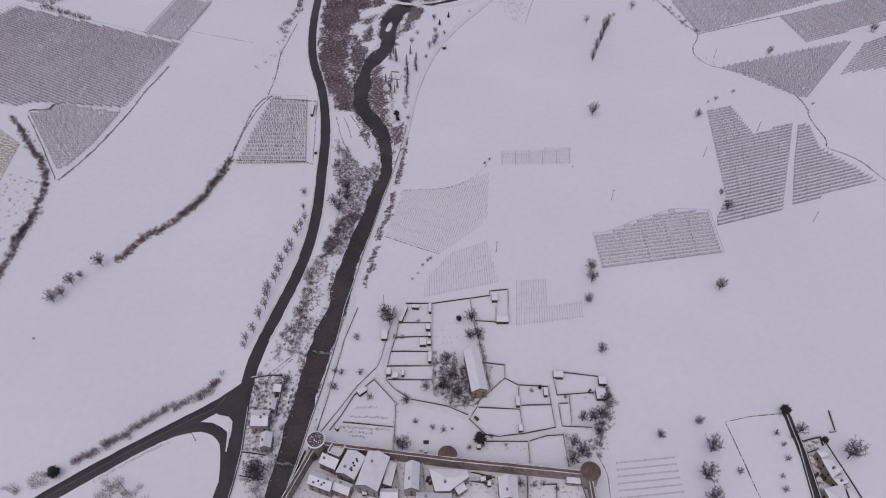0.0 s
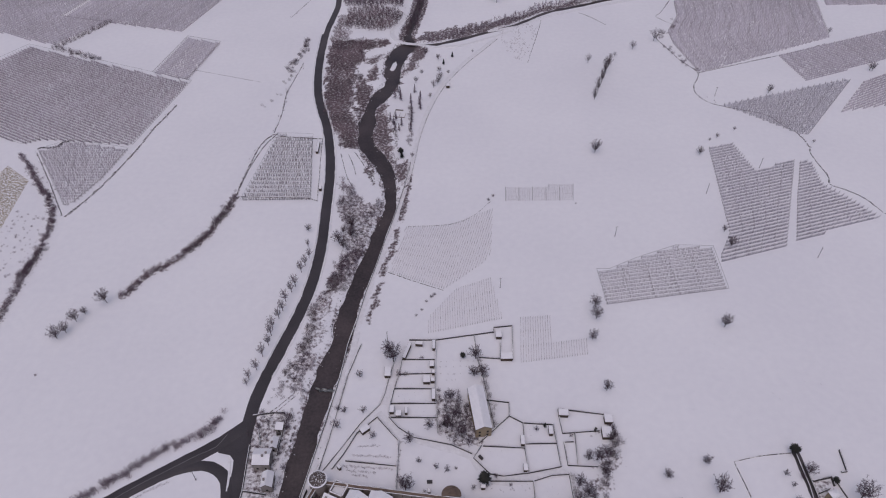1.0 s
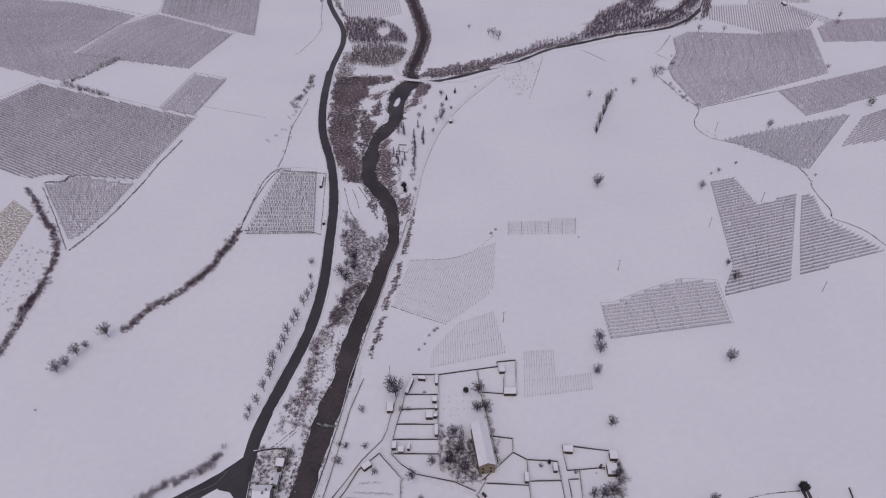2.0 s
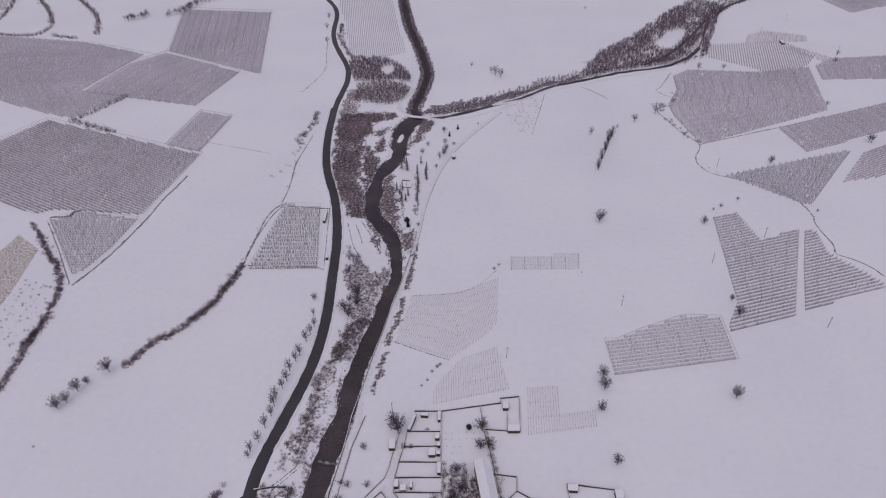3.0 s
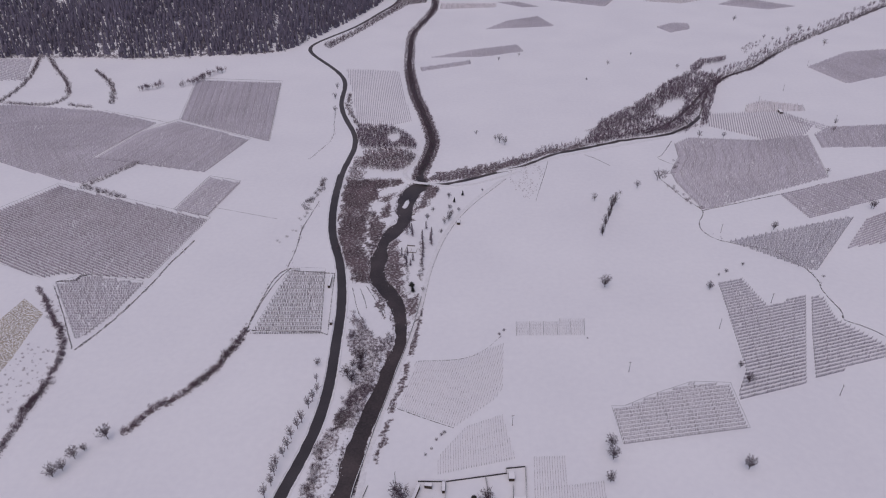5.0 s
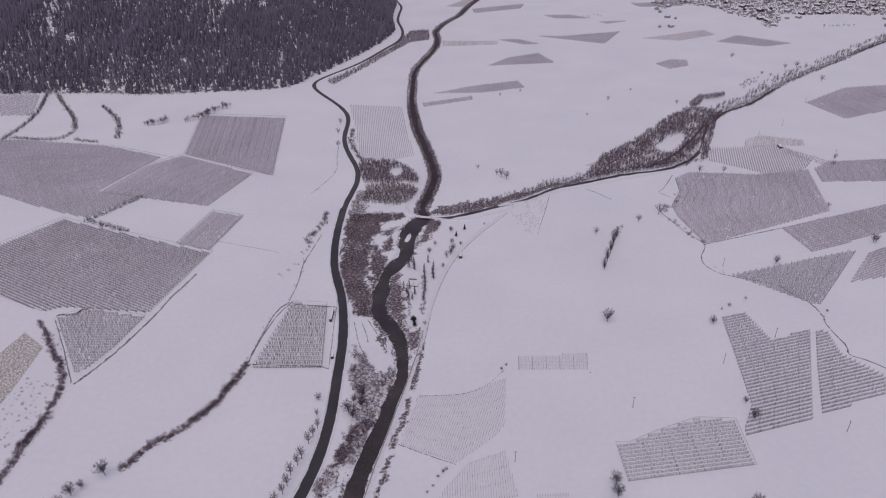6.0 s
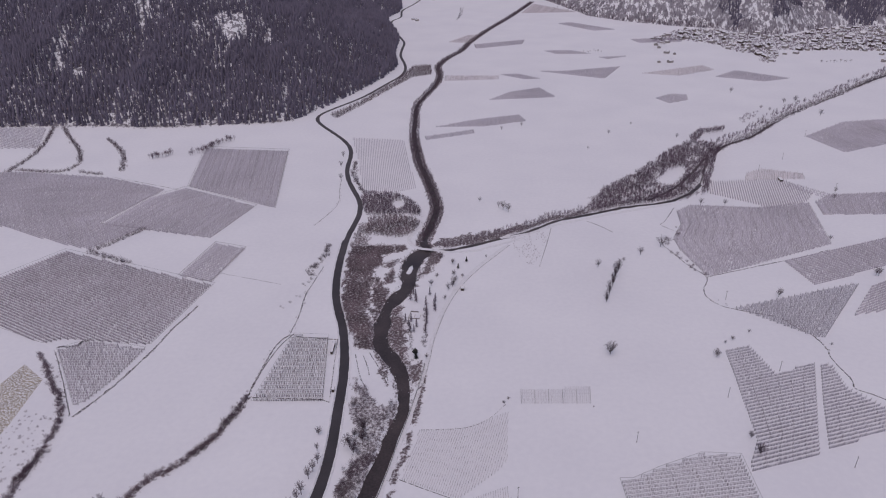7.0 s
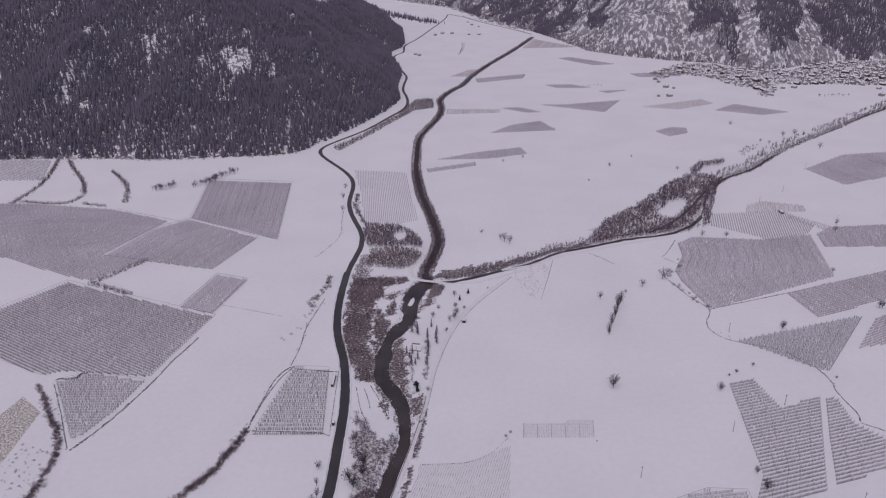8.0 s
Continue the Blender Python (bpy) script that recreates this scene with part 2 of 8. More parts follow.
# ---------------------------------------------------------------- trees as (V, F) templates
def limb(a, b, ra, rb):
    """A three-sided tapered branch; a spike where rb is 0."""
    a, b = np.array(a, float), np.array(b, float)
    d = b - a
    d /= np.linalg.norm(d) + 1e-9
    u = np.cross(d, (0.3, 0.2, 0.93) if abs(d[2]) < 0.9 else (1, 0, 0))
    u /= np.linalg.norm(u)
    w = np.cross(d, u)
    ring = [np.cos(k * 2.0944) * u + np.sin(k * 2.0944) * w for k in range(3)]
    v = [a + ra * r for r in ring]
    if rb:
        v += [b + rb * r for r in ring]
        f = [(k, (k + 1) % 3, 3 + (k + 1) % 3) for k in range(3)] + [(k, 3 + (k + 1) % 3, 3 + k) for k in range(3)]
    else:
        v += [b]
        f = [(k, (k + 1) % 3, 3) for k in range(3)]
    return np.array(v), np.array(f)


def bent(a, m, b, ra, rb, parts=3):
    """A curved branch from a over m to b, as tapered pieces, and the points along it."""
    a, m, b = (np.array(p, float) for p in (a, m, b))
    t = np.linspace(0, 1, parts + 1)[:, None]
    line = a * (1 - t) ** 2 + 2 * m * t * (1 - t) + b * t * t
    r = np.linspace(ra, rb, parts + 1)
    return [limb(p, q, u, w) for p, q, u, w in zip(line, line[1:], r, r[1:])], line


def grow(seed, h, spread, limbs=11, forks=8, twigs=7, thick=0.04, crown_base=0.3):
    """A bare broad-leaved tree with arms that fan up and out: (trunk and arms), (branches and twigs)."""
    rng = np.random.default_rng(seed)
    wood, fine = [], []
    lean = rng.normal(0, 0.03, 2) * h
    bole = np.array([lean[0] * 0.4, lean[1] * 0.4, h * crown_base])
    wood.append(limb((0, 0, -0.2), bole, h * 0.024, h * 0.018))
    wood.append(limb(bole, (lean[0], lean[1], h * 0.8), h * 0.017, h * 0.004))
    for k in range(limbs):
        part = math.sqrt((k + 0.6) / limbs) * rng.uniform(0.85, 1.08)
        a = k * 2.4 + rng.uniform(-0.3, 0.3)
        out = np.array([np.cos(a), np.sin(a), 0])
        start = bole * (0.75 + 0.9 * (1 - part) * rng.uniform(0.3, 1))
        end = np.array([lean[0], lean[1], 0]) + out * spread * part * 0.74 + np.array([0, 0, h * (0.95 - 0.33 * part ** 2) * rng.uniform(0.9, 1.03)])
        mid = start + (end - start) * np.array([0.62, 0.62, 0.42])
        pieces, line = bent(start, mid, end, h * 0.009, h * 0.002)
        wood += pieces
        for j in range(forks):
            t = 0.22 + 0.78 * (j + rng.uniform(0, 1)) / forks
            i = min(int(t * 3), 2)
            b0 = line[i] + (line[i + 1] - line[i]) * (t * 3 - i)
            d = rng.normal(0, 0.75, 3) * np.array([1, 1, 0.5]) + out * 0.35 + np.array([0, 0, 0.55])
            d /= np.linalg.norm(d)
            b1 = b0 + d * spread * rng.uniform(0.18, 0.34)
            fine.append(limb(b0, b1, thick * 1.1, thick * 0.5))
            for i in range(twigs):
                c0 = b0 + (b1 - b0) * (0.15 + 0.85 * (i + rng.uniform(0, 1)) / twigs)
                e = d * 0.8 + rng.normal(0, 0.65, 3) + np.array([0, 0, 0.2])
                e /= np.linalg.norm(e)
                fine.append(limb(c0, c0 + e * spread * rng.uniform(0.08, 0.17), thick, 0))
    return join(wood), join(fine)


def bush(seed, h, spread, stems=26, thick=0.09, side=2):
    """Stems that fan up from one foot, each with side twigs."""
    rng = np.random.default_rng(seed)
    out = []
    for k in range(stems):
        a, r = k * 2.4 + rng.uniform(-0.3, 0.3), spread * math.sqrt((k + 0.5) / stems) * rng.uniform(0.8, 1.15)
        b = np.array([np.cos(a) * r, np.sin(a) * r, h * rng.uniform(0.6, 1.0) * (1 - 0.35 * (r / spread) ** 2)])
        o = np.array([np.cos(a) * r * 0.45, np.sin(a) * r * 0.45, -0.1])
        out.append(limb(o, b, thick, 0))
        for j in range(side):
            m = o + (b - o) * rng.uniform(0.3, 0.8)
            e = rng.normal(0, 0.26, 3) * spread
            out.append(limb(m, m + np.array([e[0], e[1], abs(e[2]) * 0.5 + 0.22 * h]), thick * 0.8, 0))
    return join(out)


def copse_tree(seed, h, spread, twigs=52, thick=0.085):
    """A light bare tree for dense woods, trunk and twigs in one."""
    rng = np.random.default_rng(seed)
    out = [limb((0, 0, -0.2), (0, 0, h * 0.7), 0.13, 0.04)]
    mid, size = np.array([0, 0, h * 0.6]), np.array([spread, spread, h * 0.4])
    for k in range(twigs):
        d = rng.normal(0, 1, 3)
        d[2] = abs(d[2]) * 1.1 - 0.45
        d /= np.linalg.norm(d)
        o = np.array([0, 0, h * rng.uniform(0.3, 0.66)]) + d * size * rng.uniform(0.0, 0.55)
        out.append(limb(o, mid + (d + rng.normal(0, 0.18, 3)) * size * rng.uniform(0.75, 1.05), thick, 0))
    return join(out)


def spruce(seed, h, r, tiers=13, around=9):
    """A near conifer: whorls of drooping needle boughs, ragged in outline."""
    rng = np.random.default_rng(seed)
    out = []
    for t in range(tiers):
        z = h * (0.1 + 0.86 * t / tiers)
        rad = r * (1 - t / tiers) ** 0.8 + 0.25
        for j in range(around):
            a = 6.283 * (j + rng.uniform(-0.4, 0.4)) / around + t
            q = rad * rng.uniform(0.7, 1.12)
            out.append(limb((0, 0, z + 0.12 * h * rng.uniform(0.3, 0.9)), (np.cos(a) * q, np.sin(a) * q, z - 0.25 * rad * rng.uniform(0.2, 1)), 0.13 * r, 0))
    out.append(limb((0, 0, h * 0.85), (0, 0, h), 0.25, 0))
    return join(out)


def round_crown(seed, h, r, boughs=150):
    """An evergreen with a dense rounded crown of short boughs."""
    rng = np.random.default_rng(seed)
    out = []
    for k in range(boughs):
        d = rng.normal(0, 1, 3)
        d[2] = abs(d[2]) - 0.35
        d /= np.linalg.norm(d)
        c = np.array([0, 0, h * 0.5])
        reach = np.array([r, r, h * 0.5]) * rng.uniform(0.72, 1.08)
        out.append(limb(c + d * reach * 0.25, c + d * reach, 0.2 * r, 0))
    return join(out)


def fir(seed, h, r, tiers=4, around=6):
    """A conifer of ragged drooping tiers down to the ground."""
    rng = np.random.default_rng(seed)
    v, f = [], []
    for t in range(tiers):
        z0 = h * (0.02 + 0.74 * t / tiers)
        z1 = z0 + h * (0.9 / tiers + 0.14)
        rad = r * (1 - 0.72 * t / tiers)
        k = len(v)
        v.append((rng.normal(0, 0.04) * r, rng.normal(0, 0.04) * r, min(z1, h)))
        for j in range(around):
            a = 6.283 * (j + rng.uniform(-0.3, 0.3)) / around + t
            q = rad * rng.uniform(0.65, 1.15)
            v.append((np.cos(a) * q, np.sin(a) * q, z0 - rng.uniform(0, 0.05) * h))
        f += [(k, k + 1 + j, k + 1 + (j + 1) % around) for j in range(around)]
    return np.array(v), np.array(f)


# ---------------------------------------------------------------- the lie of the land
RIVER = spline([(-77.9, 106, 11.5), (-74.4, 130, 10.6), (-70.9, 152.4, 11.7), (-69.9, 167.2, 12.1), (-68.6, 182.9, 11.3), (-66.3, 199.7, 11.7), (-63.9, 217.7, 12.1), (-59.4, 238.4, 10.9), (-58, 257.8, 11.4), (-54.4, 279.1, 10.3), (-48.8, 302.3, 10.8), (-44.1, 327.9, 10.6), (-40.6, 344.5, 9.8), (-38.9, 362.1, 8.1), (-41.5, 387.3, 9.7), (-48.1, 407.7, 12.5), (-60.7, 429.4, 11.7), (-64, 448.9, 11.6), (-63.6, 462, 13.5), (-63.3, 474.4, 8.4), (-61.8, 487.5, 9), (-58.4, 496, 12.5), (-54.4, 507, 13.5), (-49.4, 517.5, 11.2), (-47.9, 528.2, 11.8), (-48.2, 538, 15), (-48.5, 550.5, 14.5), (-47.5, 562, 17.5), (-44, 577, 17), (-38.5, 588, 17), (-36.3, 595.4, 9.9), (-36.2, 605.3, 7.8)], 3)
UPPER_RIVER = spline([(-39, 599), (-38, 613), (-36, 629), (-33, 648), (-30, 671), (-29, 694), (-35, 735), (-45, 786), (-55, 831), (-62, 876), (-71, 951), (-75, 1032), (-77, 1120), (-68, 1180), (-52, 1265), (-47, 1340), (-53, 1419), (-38, 1500), (-7, 1590), (13, 1691), (62, 1875), (138, 2123), (226, 2440)], 8)
BROOK = spline([(-37, 591), (-26, 591), (-12, 592), (10, 602), (33, 615), (67, 634), (97, 660), (135, 678), (182, 700), (220, 711), (251, 731), (283, 772), (315, 849), (357, 912), (410, 956), (482, 1040), (563, 1120), (647, 1196), (739, 1285), (814, 1351), (998, 1529)], 8)
LEFT_FOOT = [(-1066, 969), (-839, 983), (-713, 993), (-629, 1000), (-541, 1001), (-468, 995), (-385, 1008), (-309, 1018), (-267, 1034), (-250, 1063), (-233, 1104), (-188, 1220), (-150, 1345), (-138, 1436), (-151, 1532), (-158, 1633), (-159, 1739), (-180, 1850), (-216, 1996), (-222, 2117), (-200, 2214), (-201, 2319)] + [(-235, 2650), (-420, 2950), (-900, 3000), (-1500, 3100), (-2500, 3300), (-2500, 1000)]
FAR_FOOT = [(1486, 1945), (1147, 1959), (938, 1894), (795, 1798), (711, 1798), (669, 1887), (551, 1946), (444, 2029), (364, 2131), (303, 2394), (246, 2601), (165, 2805), (61, 3115), (-72, 3623)] + [(-500, 4300), (-1100, 4500), (-1100, 4900), (3500, 4900), (3500, 2000)]


def ground_height(p):
    """The valley floor: level, with the bed of the river sunk in it."""
    d, at = nearest(p, RIVER)
    w = np.interp(at, np.arange(len(RIVER)), RIVER[:, 2]) * 0.5
    w = w + (fbm(p[:, 0] / 7, p[:, 1] / 7, 5, 4) - 0.5) * 3
    z = -2.6 * np.clip((w + 2.2 - d) / 4.4, 0, 1)
    near = np.clip((w + 14 - d) / 10, 0, 1)
    return z + near * (fbm(p[:, 0] / 5, p[:, 1] / 5, 9, 3) - 0.5) * 1.1 * (d > w + 1)


def steps(*spans):
    """Grid lines: (start, end, step) spans one after another."""
    return np.unique(np.concatenate([np.arange(a, b, s) for a, b, s in spans] + [[spans[-1][1]]]))


def sheet(name, xs, ys, height, mat, keep=None):
    gx, gy = np.meshgrid(xs, ys)
    p = np.stack([gx.ravel(), gy.ravel()], 1)
    z = height(p)
    nx, ny = len(xs), len(ys)
    i, j = np.meshgrid(np.arange(nx - 1), np.arange(ny - 1))
    a = (j * nx + i).ravel()
    f = np.stack([a, a + 1, a + nx + 1, a + nx], 1)
    if keep is not None:
        good = keep(z)
        f = f[good[f].any(1)]
        used = np.unique(f)
        back = np.zeros(len(z), int)
        back[used] = np.arange(len(used))
        f, p, z = back[f], p[used], z[used]
    return mesh(name, np.column_stack([p, z]), f, mat, smooth=True)


def slope_from(foot, rise, top, seed, rough):
    """A mountainside that climbs away from its foot line (a closed outline)."""
    closed = np.array(foot + foot[:1], float)

    def height(p):
        d, _ = nearest(p, closed)
        d = np.where(inside(p, foot), d, -d)
        n = fbm(p[:, 0] / 130, p[:, 1] / 130, seed, 5) - 0.5
        ridge = 1 - 2 * np.abs(fbm(p[:, 0] / 190, p[:, 1] / 300, seed + 3, 3) - 0.5)
        z = d * rise + np.clip(d / 60, 0, 1.4) * rough * (n * 1.6 + ridge - 0.7)
        z = np.where(z > top * 0.6, top * 0.6 + (z - top * 0.6) * 0.5, z)
        return np.where(d > 0, np.minimum(z, top) + 0.3, -4.0)
    return height


ground = sheet("ground", steps((-6000, -1200, 400), (-1200, -320, 40), (-320, -240, 4), (-240, -200, 10), (-200, -150, 3), (-150, 40, 2), (40, 340, 6), (340, 400, 12), (400, 1200, 40), (1200, 6000, 400)),
               steps((-3000, 0, 300), (0, 100, 10), (100, 620, 2), (620, 1000, 5), (1000, 2400, 40), (2400, 6000, 400)), ground_height, GROUND)
# brushland and banks where litter and stones show through thin snow
BRUSHLAND = []
BRUSHLAND.append([(-116, 717), (-113, 734), (-80, 731), (-62, 714), (-48, 694), (-45, 671), (-62, 675), (-80, 670), (-105, 674)])
BRUSHLAND.append([(-100, 660), (-74, 670), (-52, 663), (-44, 653), (-49, 635), (-55, 622), (-75, 619), (-90, 628), (-98, 621)])
BRUSHLAND.append([(137, 712), (164, 761), (204, 801), (238, 830), (264, 865), (299, 916), (318, 933), (310, 893), (274, 850), (244, 811), (211, 768), (171, 728), (148, 702)])
BRUSHLAND.append([(209, 731), (246, 765), (278, 811), (309, 861), (308, 887), (333, 887), (317, 851), (297, 801), (283, 765), (263, 732), (230, 715)])
BRUSHLAND.append([(-32, 600), (-24, 618), (22, 632), (63, 651), (98, 673), (134, 692), (136, 683), (97, 664), (63, 641), (16, 606), (-12, 598)])
BRUSHLAND.append([(-80, 242), (-78, 262), (-73, 279), (-69, 295), (-64, 302), (-65, 288), (-73, 268), (-73, 242)])
WEST_BRUSH = [(-109.3, 599.5), (-55.7, 600.3), (-56.7, 589.5), (-68.3, 584), (-76.3, 578.7), (-75.6, 561.6), (-80.5, 551.6), (-81.2, 541.9), (-80.6, 523.1), (-79.6, 502.2), (-77.5, 474.2), (-73.5, 463.5), (-70.3, 445.5), (-67, 425.9), (-75.1, 423.4), (-82.9, 430.5), (-87.1, 445.3), (-95.7, 468.6), (-103.4, 493.3), (-105.5, 522.8), (-108, 557.9), (-110.3, 585.2)]
INNER_BRUSH = [(-79.5, 545.1), (-75.7, 535.6), (-71.4, 523.2), (-65.1, 514.2), (-64.2, 493.8), (-67.3, 477), (-70.8, 466.2), (-74, 468.8), (-76.4, 493.6), (-77.9, 517.1)]
POOL_SHRUBS = [(-75.1, 565), (-66.9, 566.8), (-59, 573.7), (-60, 563.5), (-69.1, 553.4), (-74.1, 553.3)]
BANK_SHRUBS = [(-66, 555.1), (-61.4, 548.6), (-61, 532.7), (-65, 523.3), (-70.1, 526.3), (-69.3, 535.7)]
POOL_BANK = [(-34.6, 593.4), (-18.9, 584.7), (-18.6, 574.3), (-29.5, 549.1), (-37.1, 536.1), (-40.4, 523.7), (-43.6, 508.6), (-47.4, 504.6), (-44.6, 523.6), (-40.7, 539.2), (-36.8, 558.8), (-32.7, 572.4)]
EAST_BANK = [(-58.7, 482.6), (-54.8, 491.1), (-49.8, 485.5), (-48, 469.1), (-44.7, 450.9), (-41.7, 426.2), (-36.6, 409.9), (-39.1, 405.3), (-48.1, 416.6), (-54.5, 428.4), (-57.3, 445.6), (-58, 463.7)]
TRACK_BANK = [(-39.1, 405.3), (-29.2, 412.2), (-27.9, 398.7), (-31.3, 385.6), (-33.5, 377.1), (-37, 392)]
BAR_FRINGE = [(-65.1, 421.1), (-59.4, 418.9), (-51, 383.2), (-52, 379), (-60.5, 400.5)]
BEND_BRUSH = [(-77.5, 389.4), (-72.4, 385.1), (-67.7, 384.1), (-66.3, 376.7), (-62.8, 367.5), (-51.7, 359), (-43.7, 362.7), (-41.4, 356.8), (-44.1, 341.4), (-44.9, 335.8), (-48.6, 335.7), (-48.9, 324.8), (-50, 309.2), (-55.6, 305.7), (-58.7, 300.7), (-62.8, 295.7), (-70.3, 290.8), (-66, 303.9), (-65.1, 317.6), (-65.8, 335.5), (-74, 352.5), (-75.3, 358.4), (-72.1, 370.5)]
BRUSHLAND += [WEST_BRUSH, INNER_BRUSH, POOL_SHRUBS, BANK_SHRUBS, POOL_BANK, EAST_BANK, TRACK_BANK, BAR_FRINGE, BEND_BRUSH]
BRUSHLAND.append([(-108, 652), (-100, 647), (-94, 610), (-96, 600), (-109, 600)])
HEDGE_LEFT = [(-147.1, 368), (-149.3, 351.7), (-152.3, 341.8), (-154.8, 330.7), (-159.5, 322), (-166.4, 309.5), (-174.9, 298.1), (-183, 291.8), (-190, 276.9), (-192.7, 273.8)]
HEDGE_WEST = [(-303.1, 398.9), (-289.2, 380.8), (-275.4, 365.1), (-266.6, 350.1), (-260.3, 331.4), (-258.7, 313.3), (-258.3, 298.3), (-257.4, 258.8), (-259.6, 246)]
TRACK_HEDGES = [[(-26.3, 392.1), (-27.1, 381.4), (-28.0, 371.0), (-29.3, 356.9), (-29.9, 343.4)], [(-31.9, 335.0), (-33.1, 323.2), (-35.4, 311.0), (-38.2, 300.9), (-39.2, 292.7)], [(-40.0, 284.8), (-41.7, 277.0), (-42.2, 269.5), (-43.6, 262.1), (-45.0, 256.3)]]
YARDS = [
    [(-99, 192), (-91, 194), (-82, 193), (-77, 186), (-79, 170), (-80, 163), (-80, 152), (-81, 144), (-88, 138), (-94, 152), (-96, 173)],
    [(-4, 205), (5, 207), (14, 199), (15, 184), (17, 175), (5, 176), (-3, 183)],
    [(171, 159), (181, 162), (186, 132), (185, 120), (168, 120)],
    [(-87, 213), (-80, 242), (-78, 260), (-73, 277), (-69, 283), (-65, 283), (-71, 238), (-76, 217), (-81, 210)],
    [(78, 187), (85, 187), (82, 171), (76, 154), (60, 146), (60, 156), (72, 165)],
]
TOWN_YARD = [(-58, 151), (66, 138), (66, 116), (-72, 116)]
CLEARINGS = [[(-79, 704), (-77, 711), (-70, 711), (-65, 705), (-65, 693), (-69, 689), (-74, 690)]]
me = ground.data
spots = np.zeros(len(me.vertices) * 3)
me.vertices.foreach_get("co", spots)
spots = spots.reshape(-1, 3)[:, :2]
fuzzy = spots + (np.stack([fbm(spots[:, 0] / 6, spots[:, 1] / 6, 71, 3), fbm(spots[:, 0] / 6, spots[:, 1] / 6, 77, 3)], 1) - 0.5) * 12
litter = np.zeros(len(spots))
for area in BRUSHLAND:
    litter[inside(fuzzy, area)] = 0.62 if area is BEND_BRUSH or area[0][0] > 100 or area[0][1] > 610 else 0.9
for area in CLEARINGS:
    litter[inside(spots, area)] = 0.0
for area in YARDS:
    litter[inside(fuzzy, area)] = 0.6
litter[inside(spots, TOWN_YARD)] = 0.34
for hedge, wide, amount in [(HEDGE_LEFT, 3.2, 0.62), (HEDGE_WEST, 2.6, 0.6)] + [(h, 2.0, 0.85) for h in TRACK_HEDGES]:
    near_it, _ = nearest(fuzzy * 0.4 + spots * 0.6, np.array(hedge, float))
    litter = np.maximum(litter, np.where(near_it < wide, amount, 0))
reach, along_it = nearest(spots, UPPER_RIVER[:40])
litter = np.maximum(litter, np.where(reach < 8, 0.85, 0))
reach, along_it = nearest(spots, RIVER)
edge = reach - np.interp(along_it, np.arange(len(RIVER)), RIVER[:, 2]) * 0.5
bank = np.clip(1.1 - edge / 4.5, 0, 1) * (0.35 + 1.3 * (fbm(spots[:, 0] / 9, spots[:, 1] / 9, 83, 3) - 0.3))
litter = np.maximum(litter, np.where((spots[:, 1] > 100) & (spots[:, 1] < 640), np.clip(bank, 0, 1), 0))
me.attributes.new("litter", "FLOAT", "POINT").data.foreach_set("value", litter.astype(np.float32))
tagged(ground, "flat snow-covered valley floor with untouched fields", "ground", kind="structure")

v, f = sweep(RIVER, [(-16, -1.3), (0, -1.3), (16, -1.3)])
tagged(mesh("water", v, f, WATER), "dark river water flowing between snowy banks", "river", kind="structure")
# wooded upper river and side brook
for line, half, label in ((UPPER_RIVER, 2.4, "dark narrow upper river between bare shrubs"), (BROOK, 1.2, "dark straight side brook with snowy edges")):
    v, f = sweep(line, [(-half - 1, 0.02), (-half, 0.06), (half, 0.06), (half + 1, 0.02)], ragged=0.5)
    tagged(mesh("water", v, f, WATER), label, "brook", kind="structure")

left_height = slope_from(LEFT_FOOT, 0.62, 620, 11, 34)
far_height = slope_from(FAR_FOOT, 0.66, 900, 23, 60)
hill = sheet("mountain_forested", steps((-2400, -1000, 60), (-1000, -100, 9)), steps((950, 1700, 9), (1700, 2200, 25), (2200, 3200, 60)), left_height, FOREST_FLOOR, lambda z: z > -1)
tagged(hill, "steep mountainside of snow and rock under dark forest", "mountain", kind="structure")
hill = sheet("mountain_rocky", steps((-1200, 200, 40), (200, 1700, 11), (1700, 3600, 80)), steps((1750, 2500, 11), (2500, 4400, 60), (4400, 4900, 100)), far_height, ROCK, lambda z: z > -1)
tagged(hill, "rocky mountainside streaked with snow behind the village", "mountain", kind="structure")


# ---------------------------------------------------------------- roads, paths, lines
def eased(line, reach):
    """The line with its small wobbles taken out; the ends stay."""
    for _ in range(3):
        for k in range(reach):
            line = np.vstack([line[:1], (line[:-2] + 2 * line[1:-1] + line[2:]) / 4, line[-1:]])
    return line


def verge(points, offset, width, label, step=4):
    """A low ploughed bank of grey snow along a road."""
    line = eased(spline(points, step), int(24 / step))
    line = line[:, :2] + sides(line) * offset
    h = width / 2
    v, f = sweep(line, [(-h, -0.02), (-h * 0.5, 0.28), (h * 0.4, 0.34), (h, -0.02)], ragged=0.22)
    return tagged(mesh("snow_bank", v, f, SLUSH), label, "snow bank", kind="structure")


def road(points, width, mat, label, name="road", z=0.10, step=4, ragged=0.15):
    line = eased(spline(points, step), int(24 / step)) if width > 4.9 else spline(points, step)
    h = width / 2
    v, f = sweep(line, [(-h - 0.4, -0.02), (-h, z), (0, z + 0.04), (h, z), (h + 0.4, -0.02)], ragged=ragged)
    return tagged(mesh(name, v, f, mat), label, name, kind="structure")


